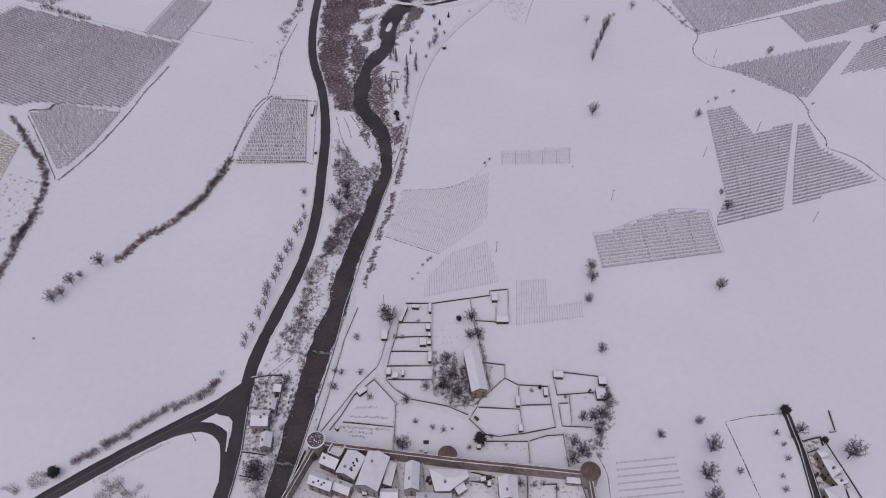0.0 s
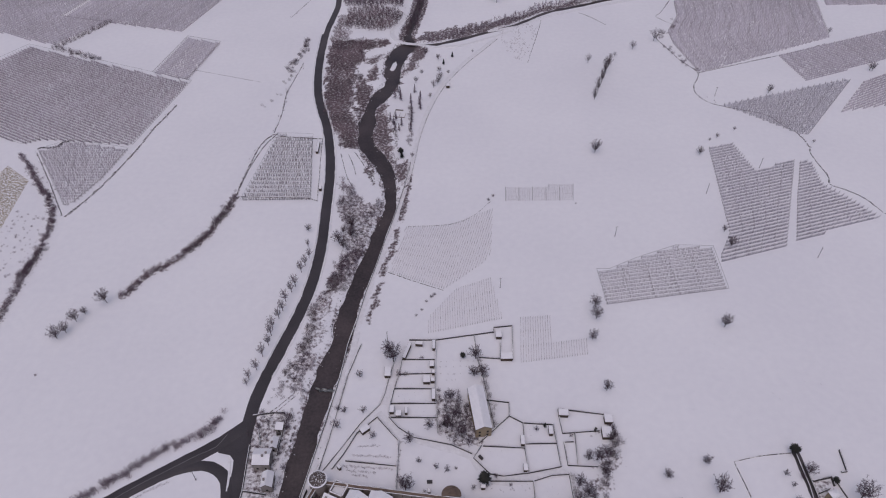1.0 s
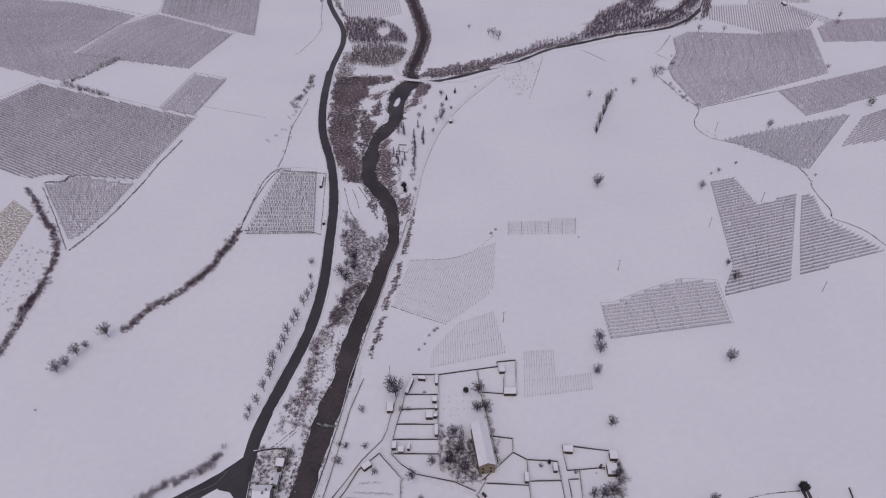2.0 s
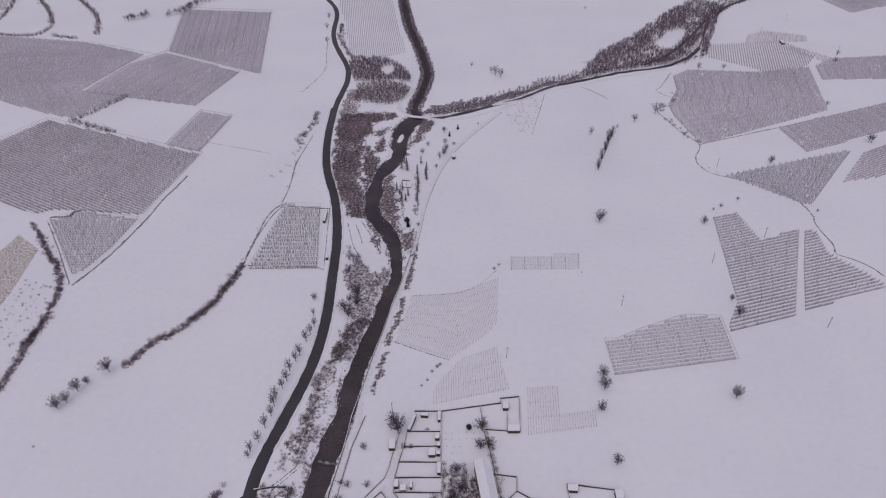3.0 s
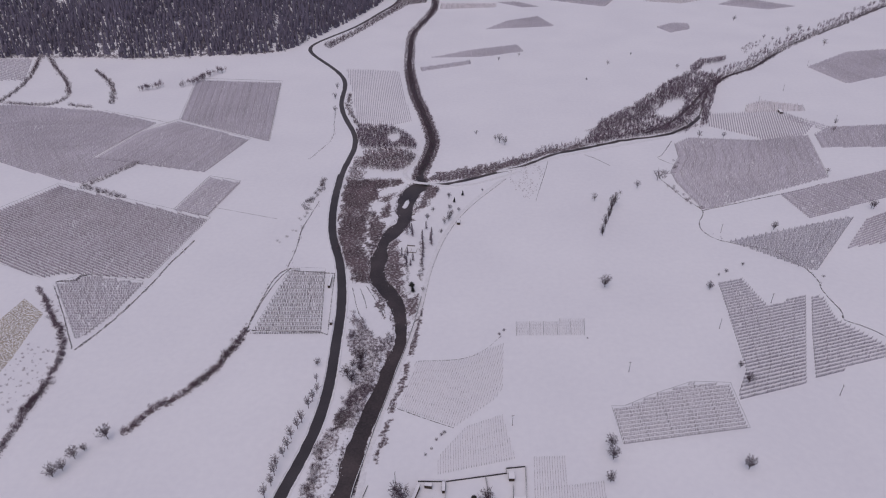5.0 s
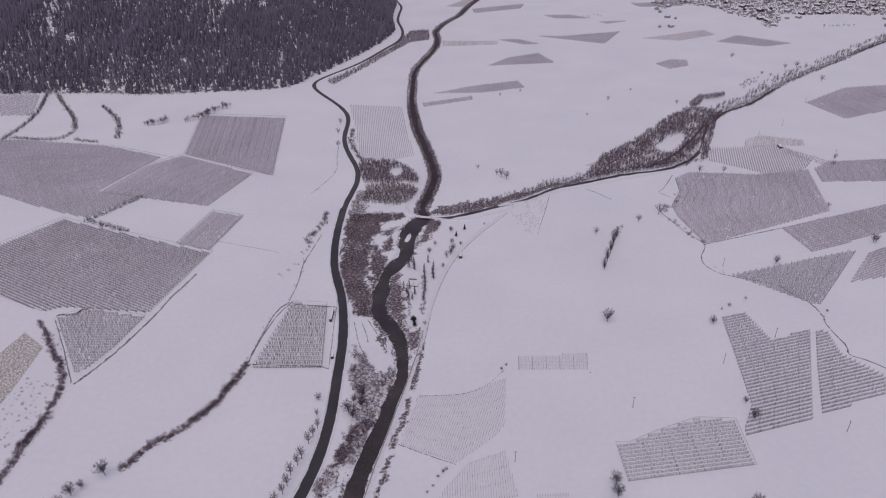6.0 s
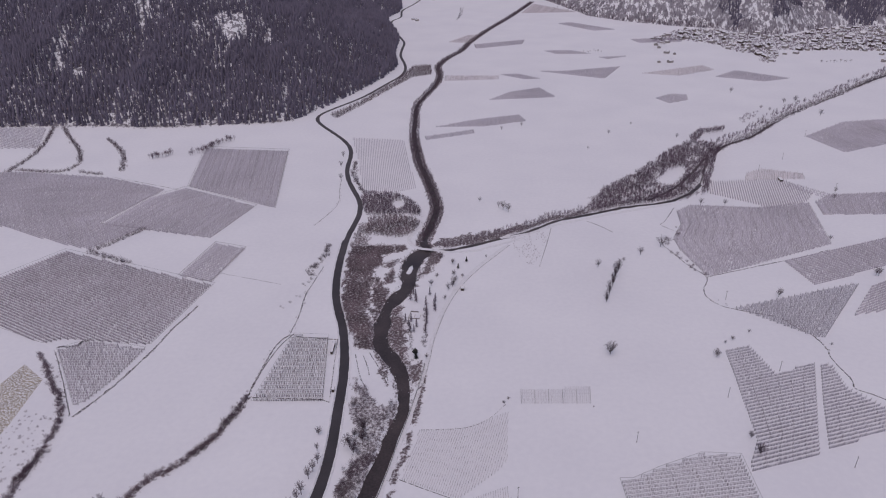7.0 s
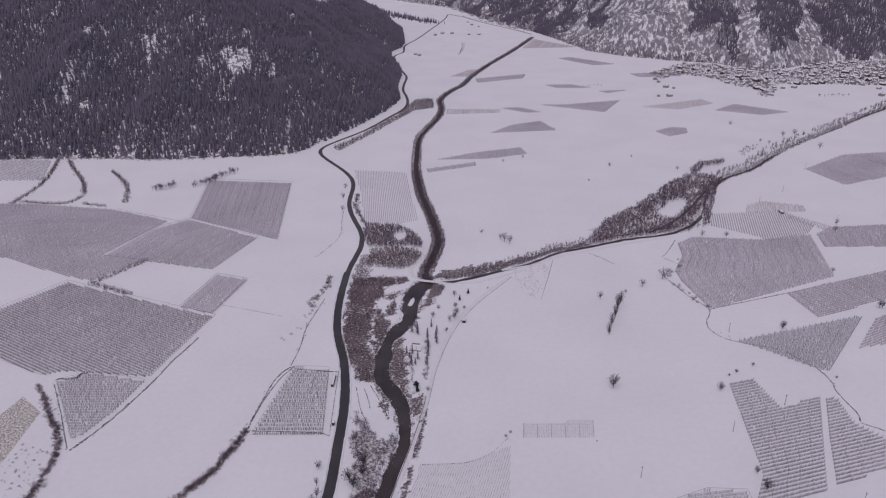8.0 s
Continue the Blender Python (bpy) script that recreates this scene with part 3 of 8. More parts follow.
def ridge(points, width, height, mat, name, label, category, kind="", step=6, jag=0.0, cap=None):
    """A long low thing of constant section: garden wall, fence band, ditch edge; cap: the snow on its top."""
    line = spline(points, step) if step else np.array(points, float)
    if not step:
        fine = []
        for a, b in zip(line, line[1:]):
            n = max(1, int(np.hypot(*(b - a)) / 5))
            fine += [a + (b - a) * k / n for k in range(n)]
        line = np.array(fine + [line[-1]])
    h = width / 2
    v, f = sweep(line, [(-h, -0.1), (-h, height), (h, height), (h, -0.1)], ragged=jag)
    body = mesh(name, v, f, mat)
    if cap:
        v, f = sweep(line, [(-h * 0.7, height - 0.02), (-h * 0.5, height + cap), (h * 0.5, height + cap), (h * 0.7, height - 0.02)], ragged=0.06)
        mesh("snow_cap", v, f, ROOF_SNOW, body)
    return tagged(body, label, category, kind=kind)


# ---------------------------------------------------------------- orchards: rows of small trained trees on posts and wires
SPINDLES = []
for k in range(3):
    rng = np.random.default_rng(k)
    bits = [limb((0, 0, 0), (0, 0, 1.0), 0.10, 0)]
    for j in range(5):
        a, z = j * 2.4 + k, 0.28 + 0.12 * j
        bits.append(limb((0, 0, z), (np.cos(a) * 0.26, np.sin(a) * 0.26, z + 0.1), 0.05, 0))
    SPINDLES.append(join(bits))
SPINDLE_FAR = limb((0, 0, 0), (0, 0, 1.0), 0.16, 0)


def rows_in(poly, heading, gap):
    """Row segments across a polygon: start, end pairs."""
    q = np.array(poly, float)
    a = radians(heading)
    u, n = np.array([np.cos(a), np.sin(a)]), np.array([-np.sin(a), np.cos(a)])
    s, t = q @ n, q @ u
    out = []
    for c in np.arange(s.min() + gap * 0.4, s.max(), gap):
        cuts = []
        for k in range(len(q)):
            s0, s1, t0, t1 = s[k], s[(k + 1) % len(q)], t[k], t[(k + 1) % len(q)]
            if (s0 > c) != (s1 > c):
                cuts.append(t0 + (t1 - t0) * (c - s0) / (s1 - s0))
        cuts.sort()
        out += [(n * c + u * t0, n * c + u * t1) for t0, t1 in zip(cuts[::2], cuts[1::2]) if t1 - t0 > 3]
    return out


def orchard(poly, heading, gap, step, height, wide, mat, label, near=True, posts=9.0, wires=False, bare=0.0, net=0.0, outline=0.0):
    q = np.array(poly, float)
    mid = q.mean(0)
    rng = np.random.default_rng(int(abs(mid[0]) * 7 + abs(mid[1])))
    thing = empty("orchard", mid[0], mid[1])
    segs = rows_in(poly - mid, heading, gap)
    stakes, strands = [], []
    for a, b in segs:
        n = max(2, int(np.linalg.norm(b - a) / step))
        t = (np.arange(n) + rng.uniform(-0.25, 0.25, n) + 0.5) / n
        p = a + (b - a) * t[:, None] + rng.normal(0, 0.06, (n, 2))
        m = max(1, int(np.linalg.norm(b - a) / posts))
        stakes.append(a + (b - a) * (np.arange(m + 1) / m)[:, None])
        if wires:
            for z in (height * 0.95, height * 0.5):
                strands.append(limb((*a, z), (*b, z), net if net and z > height * 0.6 else 0.03, net if net and z > height * 0.6 else 0.03))
        patch = fbm((p[:, 0] + mid[0]) / 14, (p[:, 1] + mid[1]) / 14, 3, 3)
        p = p[rng.uniform(0, 1, len(p)) > bare + 0.5 * np.clip(patch - 0.6, 0, 1)]
        if not len(p):
            continue
        kinds = rng.integers(0, 3, len(p))
        size = rng.uniform(0.75, 1.1, len(p)) * height
        parts = []
        for k in range(3 if near else 1):
            m = kinds == k if near else np.ones(len(p), bool)
            v, f = SPINDLES[k] if near else SPINDLE_FAR
            v = np.array(v) * np.array([wide * 1.3, wide * 1.3, 1.0])
            if m.any():
                parts.append(plant((v, f), p[m], size[m], int(rng.integers(0, 99999))))
        v, f = join(parts)
        tagged(mesh("tree_row", v, f, mat, thing), "row of small bare trained trees", kind="stuff")
    s = np.concatenate(stakes)
    v, f = plant(limb((0, 0, -0.2), (0, 0, 1), 0.05, 0.045), s, np.full(len(s), height * 1.15), 5)
    tagged(mesh("row_post", v, f, POST, thing), "thin grey posts", kind="stuff")
    if outline:
        ring = q - mid
        for a, b in zip(ring, np.roll(ring, -1, axis=0)):
            strands.append(limb((*(a * 1.03), height * 1.05), (*(b * 1.03), height * 1.05), outline, outline))
    if strands:
        v, f = join(strands)
        tagged(mesh("row_wire", v, f, WIRE, thing), "thin wires strung along the rows", kind="stuff")
    return tagged(thing, label, "orchard", group="orchard plots of the valley floor")


# ---------------------------------------------------------------- single trees
def tree_kind(name, wood, fine, wood_mat, fine_mat):
    thing = empty(name, 0, -900, 0)
    mesh("trunk", *wood, wood_mat, thing)
    mesh("crown", *fine, fine_mat, thing, "bare twigs")
    return thing


BROAD = [tree_kind("bare_tree", *grow(k, 11.5, 5.9, limbs=14, forks=10, twigs=12, thick=0.043, crown_base=0.2 + 0.04 * k), BARK, TWIG) for k in range(4)]
DISTANT = [tree_kind("bare_tree", *grow(50 + k, 11.5, 5.9, limbs=10, forks=6, twigs=5, thick=0.09, crown_base=0.25), BARK, TWIG) for k in range(3)]
SMALL = [tree_kind("bare_tree", *grow(20 + k, 5.6, 3.1, limbs=11, forks=8, twigs=8, thick=0.038, crown_base=0.24), BARK, TWIG) for k in range(3)]
SLIM = [tree_kind("bare_tree", *grow(30 + k, 8.6, 2.7, limbs=10, forks=8, twigs=8, thick=0.055, crown_base=0.3), GROVE, FROST) for k in range(3)]
TALL = [tree_kind("bare_tree", *grow(40 + k, 13, 3.4, limbs=14, forks=9, twigs=8, thick=0.075, crown_base=0.1), BARK, TWIG) for k in range(2)]
BUSHES = []
for k in range(3):
    b = empty("bare_shrub", 0, -900, 0)
    mesh("crown", *bush(60 + k, 2.6, 1.7, 30, 0.05), TWIG, b, "bare twigs")
    BUSHES.append(b)
FIRS = []
for k in range(2):
    b = empty("conifer", 0, -900, 0)
    mesh("trunk", *limb((0, 0, -0.3), (0, 0, 4), 0.25, 0.15), BARK, b)
    mesh("crown", *spruce(80 + k, 10, 3.2), EVERGREEN, b, "dark green needles")
    FIRS.append(b)
SPIRES = []
for k in range(2):
    b = empty("spire_tree", 0, -900, 0)
    mesh("trunk", *limb((0, 0, -0.3), (0, 0, 8), 0.2, 0.08), BARK, b)
    mesh("crown", *spruce(86 + k, 10, 2.3, 9, 4), GROVE, b, "sparse dark boughs")
    SPIRES.append(b)
YEWS = []
for k in range(2):
    b = empty("evergreen_tree", 0, -900, 0)
    mesh("trunk", *limb((0, 0, -0.3), (0, 0, 3), 0.25, 0.15), BARK, b)
    mesh("crown", *round_crown(84 + k, 8, 3.4), EVERGREEN, b, "dense dark green foliage")
    YEWS.append(b)
used = set()


def put(kinds, x, y, size, label, category, group=""):
    """Stands one of the kinds at (x, y), scaled by size."""
    rng = random.Random(int(x * 13 + y * 7))
    if kinds is BROAD and y > 480:
        kinds = DISTANT
    src = kinds[rng.randrange(len(kinds))]
    size *= 1.3 if kinds is TALL else 1.1
    m = pose(x, y, 0, 0, 0, rng.uniform(0, 360)) @ Matrix.Scale(size, 4)
    if src.name not in used:
        used.add(src.name)
        src.matrix_basis = m
        ob = src
    else:
        src_scale = Vector(src.scale)
        ob = copy_thing(src, m @ Matrix.Diagonal((1 / src_scale[0], 1 / src_scale[1], 1 / src_scale[2], 1)))
    return tagged(ob, label, category, group)


def along(points, gap, jitter, seed):
    line = spline(points, gap)
    rng = np.random.default_rng(seed)
    return line[:, :2] + rng.normal(0, jitter, (len(line), 2))


FAR_FIRS = [fir(100 + k, 13, 2.4, 2, 5) for k in range(4)]
COPSE = [copse_tree(k, 8, 2.7, 40, 0.07) for k in range(4)]
SLENDER = [copse_tree(10 + k, 9.8 - 0.7 * k, 1.8 + 0.25 * k, 22 + 2 * k, 0.10) for k in range(4)]
SCRUB = [bush(90 + k, 2.5, 1.7, 17, 0.048) for k in range(4)]
TUSSOCK = [bush(130 + k, 3.8, 1.6, 9, 0.05, 1) for k in range(5)]
BRUSHWOOD = [bush(150 + k, 3.2, 1.7, 12, 0.042, 1) for k in range(5)]
FAR_SCRUB = [bush(120 + k, 2.4, 1.7, 3, 0.30) for k in range(3)]


def thicket(places, templates, low, high, mat, name, label, seed, lift=0.0):
    """Many woody plants at the places, joined: a wood, a hedge, a bank of scrub."""
    rng = np.random.default_rng(seed)
    places = np.asarray(places, float)
    if not len(places):
        return None
    kind = rng.integers(0, len(templates), len(places))
    size = rng.uniform(low, high, len(places))
    z = ground_height(places) - 0.05 + lift
    parts = [plant(templates[k], places[kind == k], size[kind == k], seed + k, z[kind == k]) for k in range(len(templates)) if (kind == k).any()]
    v, f = join(parts)
    return tagged(mesh(name, v, f, mat), label, "thicket" if "scrub" in name or "hedge" in name else "wood", kind="stuff")


def off_water(p):
    d, at = nearest(p, RIVER)
    return d > np.interp(at, np.arange(len(RIVER)), RIVER[:, 2]) * 0.5 + 1.0


# ---------------------------------------------------------------- buildings
def house(x, y, length, width, turn, eave, ridge_h, label, walls=PLASTER, category="house", windows=2, chimneys=1, roof="gable", roof_mat=None,
          name="house", skylights=0, over=0.5, group=""):
    """A house at (x, y): length along its ridge, turned about z; snow-laden roof slabs with dark eaves, windows, chimneys."""
    h = empty(name, x, y, 0, turn)
    L, W = length / 2, width / 2
    rise = ridge_h - eave
    if roof == "gable":
        v = [(-L, -W, -0.3), (L, -W, -0.3), (L, W, -0.3), (-L, W, -0.3), (-L, -W, eave), (L, -W, eave), (L, W, eave), (-L, W, eave), (-L, 0, ridge_h - 0.1), (L, 0, ridge_h - 0.1)]
        f = [(0, 1, 5, 4), (2, 3, 7, 6), (1, 2, 6, 9, 5), (3, 0, 4, 8, 7)]
    else:
        v = [(-L, -W, -0.3), (L, -W, -0.3), (L, W, -0.3), (-L, W, -0.3), (-L, -W, eave), (L, -W, eave), (L, W, ridge_h), (-L, W, ridge_h)]
        f = [(0, 1, 5, 4), (2, 3, 7, 6), (1, 2, 6, 5), (3, 0, 4, 7)]
    mesh("wall", v, f, walls, h)

    def slab(y0, z0, y1, z1, t0, t1, l, mat, nm):
        v = [(-l, y0, z0 + t0), (l, y0, z0 + t0), (l, y1, z1 + t0), (-l, y1, z1 + t0), (-l, y0, z0 + t1), (l, y0, z0 + t1), (l, y1, z1 + t1), (-l, y1, z1 + t1)]
        return mesh(nm, v, [(0, 3, 2, 1), (4, 5, 6, 7), (0, 1, 5, 4), (1, 2, 6, 5), (2, 3, 7, 6), (3, 0, 4, 7)], mat, h)

    cover = roof_mat or ROOF_SNOW
    if roof == "gable":
        k = rise / W
        for s in (-1, 1):
            slab(s * (W + over), eave - over * k, 0, ridge_h, -0.02, 0.16, L + over, WOOD, "roof")
            slab(s * (W + over - 0.12), eave - (over - 0.12) * k, 0, ridge_h, 0.165, 0.42, L + over - 0.1, cover, "snow_layer")
    else:
        k = rise / (2 * W)
        slab(-W - over, eave - over * k, W + over, ridge_h + over * k, -0.02, 0.16, L + over, WOOD, "roof")
        slab(-W - over + 0.12, eave - over * k + 0.12 * k, W + over - 0.12, ridge_h + over * k - 0.12 * k, 0.165, 0.42, L + over - 0.12, cover, "snow_layer")
    rng = random.Random(int(x * 3 + y * 11))
    for c in range(chimneys):
        cx, cy = rng.uniform(-0.6, 0.6) * L, rng.uniform(0.15, 0.5) * W * (-1 if c % 2 else 1)
        z = (ridge_h - abs(cy) / W * rise if roof == "gable" else eave + (cy + W) / (2 * W) * rise)
        stack = mesh("chimney", *box(cx - 0.4, cy - 0.35, z - 0.3, cx + 0.4, cy + 0.35, z + 1.3), DARK_STONE, h)
        mesh("cap", *box(cx - 0.5, cy - 0.45, z + 1.304, cx + 0.5, cy + 0.45, z + 1.42), STONE, stack, "flat stone cap")
    for c in range(skylights):
        cx, cy = (-0.6 + 1.2 * (c + 0.5) / skylights) * L + rng.uniform(-0.5, 0.5), -rng.uniform(0.25, 0.7) * W
        z = ridge_h - abs(cy) / W * rise if roof == "gable" else eave + (cy + W) / (2 * W) * rise
        rw = mesh("roof_window", *box(cx - 0.42, cy - 0.52, z + 0.2, cx + 0.42, cy + 0.52, z + 0.58), WOOD, h)
        mesh("pane", *box(cx - 0.34, cy - 0.44, z + 0.584, cx + 0.34, cy + 0.44, z + 0.62), GLASS, rw)
    if windows:
        floors = max(1, int((eave - 0.6) / 2.7))
        for k in range(floors):
            z = 1.1 + 2.7 * k
            for (sx, sy, along_x, half) in ((0, -1, True, L), (0, 1, True, L), (1, 0, False, W), (-1, 0, False, W)):
                n = max(1, min(windows + 1, int(2 * half / 3.2)))
                for i in range(n):
                    c = -half + 2 * half * (i + 0.5) / n
                    def leaf(half_w, z0, z1, deep):
                        if along_x:
                            return box(c - half_w, sy * W - deep, z0, c + half_w, sy * W + deep, z1)
                        return box(sx * L - deep, c - half_w, z0, sx * L + deep, c + half_w, z1)
                    w = mesh("window", *leaf(0.5, z, z + 1.3, 0.05), WOOD, h)
                    mesh("pane", *leaf(0.4, z + 0.1, z + 1.2, 0.07), GLASS, w)
                    mesh("sill", *leaf(0.56, z - 0.1, z - 0.004, 0.14), STONE, w, "snowy stone sill")
    return tagged(h, label, category, group)


def shed(x, y, length, width, turn, label="small wooden garden shed with a snowy roof", h=2.2):
    return house(x, y, length, width, turn, h, h + 0.55, label, WOOD, "shed", 0, 0, "shed", name="garden_shed", over=0.25, group="garden sheds by the town wall")


def tower(x, y, radius, height, roof_mat, label, half=False):
    """A round wall tower with a low conical roof; half: open and flat on the town's side."""
    t = empty("wall_tower", x, y)
    n = 30
    span = [(-8 + 196 * k / n) if half else 360 * k / n for k in range(n + 1)]
    ring = [(math.cos(radians(a)), math.sin(radians(a))) for a in span]
    m = n + 1

    def turned(profile):
        v = [(r * c, r * s, z) for r, z in profile for c, s in ring]
        return v, [(j * m + k, j * m + k + 1, (j + 1) * m + k + 1, (j + 1) * m + k) for j in range(len(profile) - 1) for k in range(n)]
    v, f = turned([(radius * 1.04, -0.3), (radius, height)])
    if half:
        f.append((m - 1, 0, m, 2 * m - 1))
    mesh("wall", v, f, STONE, t)
    v, f = turned([(radius + 0.35, height - 0.2), (radius + 0.38, height + 0.03), (radius * 0.5, height + 1.2), (0.05, height + 2.0)])
    if half:
        f.append((3 * m, 2 * m, m, 0, m - 1, 2 * m - 1, 3 * m - 1, 4 * m - 1))
    mesh("roof", v, f, roof_mat, t, "low conical shingle roof")
    if roof_mat is SHINGLE_SNOW:
        v, f = turned([(radius + 0.1, height + 0.12), (radius + 0.36, height + 0.22), (radius - 0.25, height + 0.45)])
        mesh("snow_rim", v, f, ROOF_SNOW, t)
    for k in range(5):
        a = 20 + 35 * k
        v, f = box(-0.15, -0.3, 0, 0.15, 0.3, 0.9)
        w = mesh("loophole", v, f, GLASS, t)
        w.matrix_basis = pose(math.cos(radians(a)) * radius, math.sin(radians(a)) * radius, height - 2.6, 0, 0, a)
    if half:
        for cx in (-1.2, 1.2):
            v, f = box(cx - 0.7, -radius * 0.14 - 0.25, height - 3.4, cx + 0.7, -radius * 0.14 - 0.05, height - 1.2)
            mesh("opening", v, f, GLASS, t, "dark arched opening")
    return tagged(t, label, "tower", group="round towers of the town wall")


def town_wall(a, b, label, height=8.0, thick=1.4, inner=-1):
    """A stretch of the old town wall: body, walkway under a narrow shingle roof, parapet and lines of snow."""
    a, b = np.array(a, float), np.array(b, float)
    d = b - a
    L, turn = np.linalg.norm(d), math.degrees(math.atan2(d[1], d[0]))
    w = empty("town_wall", a[0], a[1], 0, turn)
    h = thick / 2
    v, f = boxes([(0, -h, -0.3, L, h, height - 0.9)])
    mesh("wall", v, f, STONE, w)
    v, f = boxes([(0, h - 0.5, height - 0.895, L, h, height + 0.2)])
    mesh("parapet", v, f, DARK_STONE, w)
    v = [(0, -h - 0.35, height - 0.55), (L, -h - 0.35, height - 0.55), (L, h - 0.45, height + 0.15), (0, h - 0.45, height + 0.15),
         (0, -h - 0.35, height - 0.7), (L, -h - 0.35, height - 0.7), (L, h - 0.505, height), (0, h - 0.505, height)]
    mesh("walkway_roof", v, [(0, 1, 2, 3), (4, 7, 6, 5), (0, 4, 5, 1)], SHINGLE, w, "narrow brown shingle roof over the walkway")
    line = np.stack([np.linspace(0, L, int(L / 1.5) + 2), np.zeros(int(L / 1.5) + 2)], 1)
    for off, z in ((-h - 0.2, height - 0.5), (h - 0.25, height + 0.2)):
        v, f = sweep(line + [0, off], [(0.17, z), (0.1, z + 0.12), (-0.1, z + 0.12), (-0.17, z)], ragged=0.05)
        mesh("snow_line", v, f, ROOF_SNOW, w)
    rng = random.Random(int(L * 10))
    for k in range(int(L / 4.5)):
        c = 3 + 4.5 * k + rng.uniform(-0.5, 0.5)
        v, f = boxes([(c - 0.12, -h - 0.3, height - 2.9, c + 0.12, -h - 0.02, height - 0.75)])
        mesh("walkway_post", v, f, WOOD, w)
    return tagged(w, label, "town wall")


def corner_house(corners, eave, apex, label, walls=PLASTER, ridge_span=0.0, name="house", chimneys=1):
    """A house on any plan of four or more corners, under a hipped or low roof; ridge_span: the ridge's share of the length."""
    q = np.array(corners, float)
    mid = q.mean(0)
    h = empty(name, mid[0], mid[1])
    q = q - mid
    if sum(a[0] * b[1] - a[1] * b[0] for a, b in zip(q, np.roll(q, -1, 0))) < 0:
        q = q[::-1]
    n = len(q)
    v = [(x, y, -0.3) for x, y in q] + [(x, y, eave) for x, y in q]
    mesh("wall", v, [(k, (k + 1) % n, n + (k + 1) % n, n + k) for k in range(n)], walls, h)
    edges = np.roll(q, -1, 0) - q
    long = edges[np.argmax(np.linalg.norm(edges, axis=1))] * ridge_span / 2
    for nm, grow_by, low, mat in (("roof", 0.45, 0.0, WOOD), ("snow_layer", 0.36, 0.2, ROOF_SNOW)):
        out = q + q / np.linalg.norm(q, axis=1)[:, None] * grow_by
        v = [(x, y, eave - 0.1 + low) for x, y in out] + [(x, y, eave + 0.08 + low) for x, y in out] + [(*-long, apex + low), (*long, apex + low)]
        f = [(k, (k + 1) % n, n + (k + 1) % n, n + k) for k in range(n)]
        top = [2 * n + int(np.dot(p, long) > 0) for p in out]
        for k in range(n):
            j = (k + 1) % n
            f.append((n + k, n + j, top[k]) if top[k] == top[j] else (n + k, n + j, top[j], top[k]))
        mesh(nm, v, f, mat, h)
    for c in range(chimneys):
        x, y = q[c % n] * 0.35
        stack = mesh("chimney", *box(x - 0.4, y - 0.35, eave, x + 0.4, y + 0.35, apex + 1.0), DARK_STONE, h)
        mesh("cap", *box(x - 0.5, y - 0.45, apex + 1.004, x + 0.5, y + 0.45, apex + 1.12), STONE, stack, "flat stone cap")
    for a, e in zip(q, edges):
        L = np.linalg.norm(e)
        for i in range(int(L / 3.2)):
            for z in np.arange(1.2, eave - 1.4, 2.7):
                p = a + e * (i + 0.5) / int(L / 3.2)
                v, f = box(-0.45, -0.06, 0, 0.45, 0.06, 1.25)
                w = mesh("window", v, f, GLASS, h)
                w.matrix_basis = pose(p[0], p[1], z, 0, 0, math.degrees(math.atan2(e[1], e[0])))
    return tagged(h, label, "house")


def bastion(x, y, length, width, turn, height, label):
    """A square stone tower open to the sky: four walls with snowy tops round a sunken snowy floor."""
    b = empty("bastion", x, y, 0, turn)
    L, W = length / 2, width / 2
    for s in (-1, 1):
        v, f = box(-L, s * W - 0.35, -0.3, L, s * W + 0.35, height)
        mesh("wall", v, f, STONE, b)
        v, f = box(s * L - 0.35, -W + 0.352, -0.3, s * L + 0.35, W - 0.352, height - 0.004)
        mesh("wall", v, f, STONE, b)
        v, f = box(-L + 0.1, s * W - 0.22, height, L - 0.1, s * W + 0.22, height + 0.14)
        mesh("snow_cap", v, f, ROOF_SNOW, b)
        v, f = box(s * L - 0.22, -W + 0.3, height, s * L + 0.22, W - 0.3, height + 0.13)
        mesh("snow_cap", v, f, ROOF_SNOW, b)
    v, f = box(-L + 0.352, -W + 0.352, height - 1.8, L - 0.352, W - 0.352, height - 1.4)
    mesh("floor", v, f, SLUSH, b)
    return tagged(b, label, "bastion")


def log_stack(x, y, length, width, height, turn):
    """A stack of firewood under a snowy board."""
    s = empty("log_stack", x, y, 0, turn)
    for k in range(4):
        for j in range(3):
            z, c = height * (j + 0.5) / 3, -width / 2 + width * (k + 0.5) / 4
            mesh("log", *limb((-length / 2, c, z), (length / 2, c, z), height / 5, height / 5.2), WOOD, s)
    v, f = box(-length / 2, -width / 2, height, length / 2, width / 2, height + 0.08)
    mesh("cover", v, f, DARK_STONE, s, "dark cover board")
    return tagged(s, "stack of dark firewood under a board in the snow", "log stack", "firewood stacks in the yards")


def garden_bench(x, y, turn):
    b = empty("garden_bench", x, y, 0, turn)
    for nm, r in (("seat", (-1.3, -0.5, 0.42, 1.3, 0.1, 0.5)), ("backrest", (-1.3, 0.1, 0.5, 1.3, 0.18, 1.0)), ("leg", (-1.2, -0.4, -0.05, -1.1, 0.1, 0.418)), ("leg", (1.1, -0.4, -0.05, 1.2, 0.1, 0.418)), ("table", (-1.3, -1.5, 0.7, 1.3, -0.7, 0.78)), ("table_leg", (-0.1, -1.2, -0.05, 0.1, -1.0, 0.698))):
        mesh(nm, *box(*r), DARK_STONE, b)
    return tagged(b, "dark wooden garden bench with a table in snow", "bench")


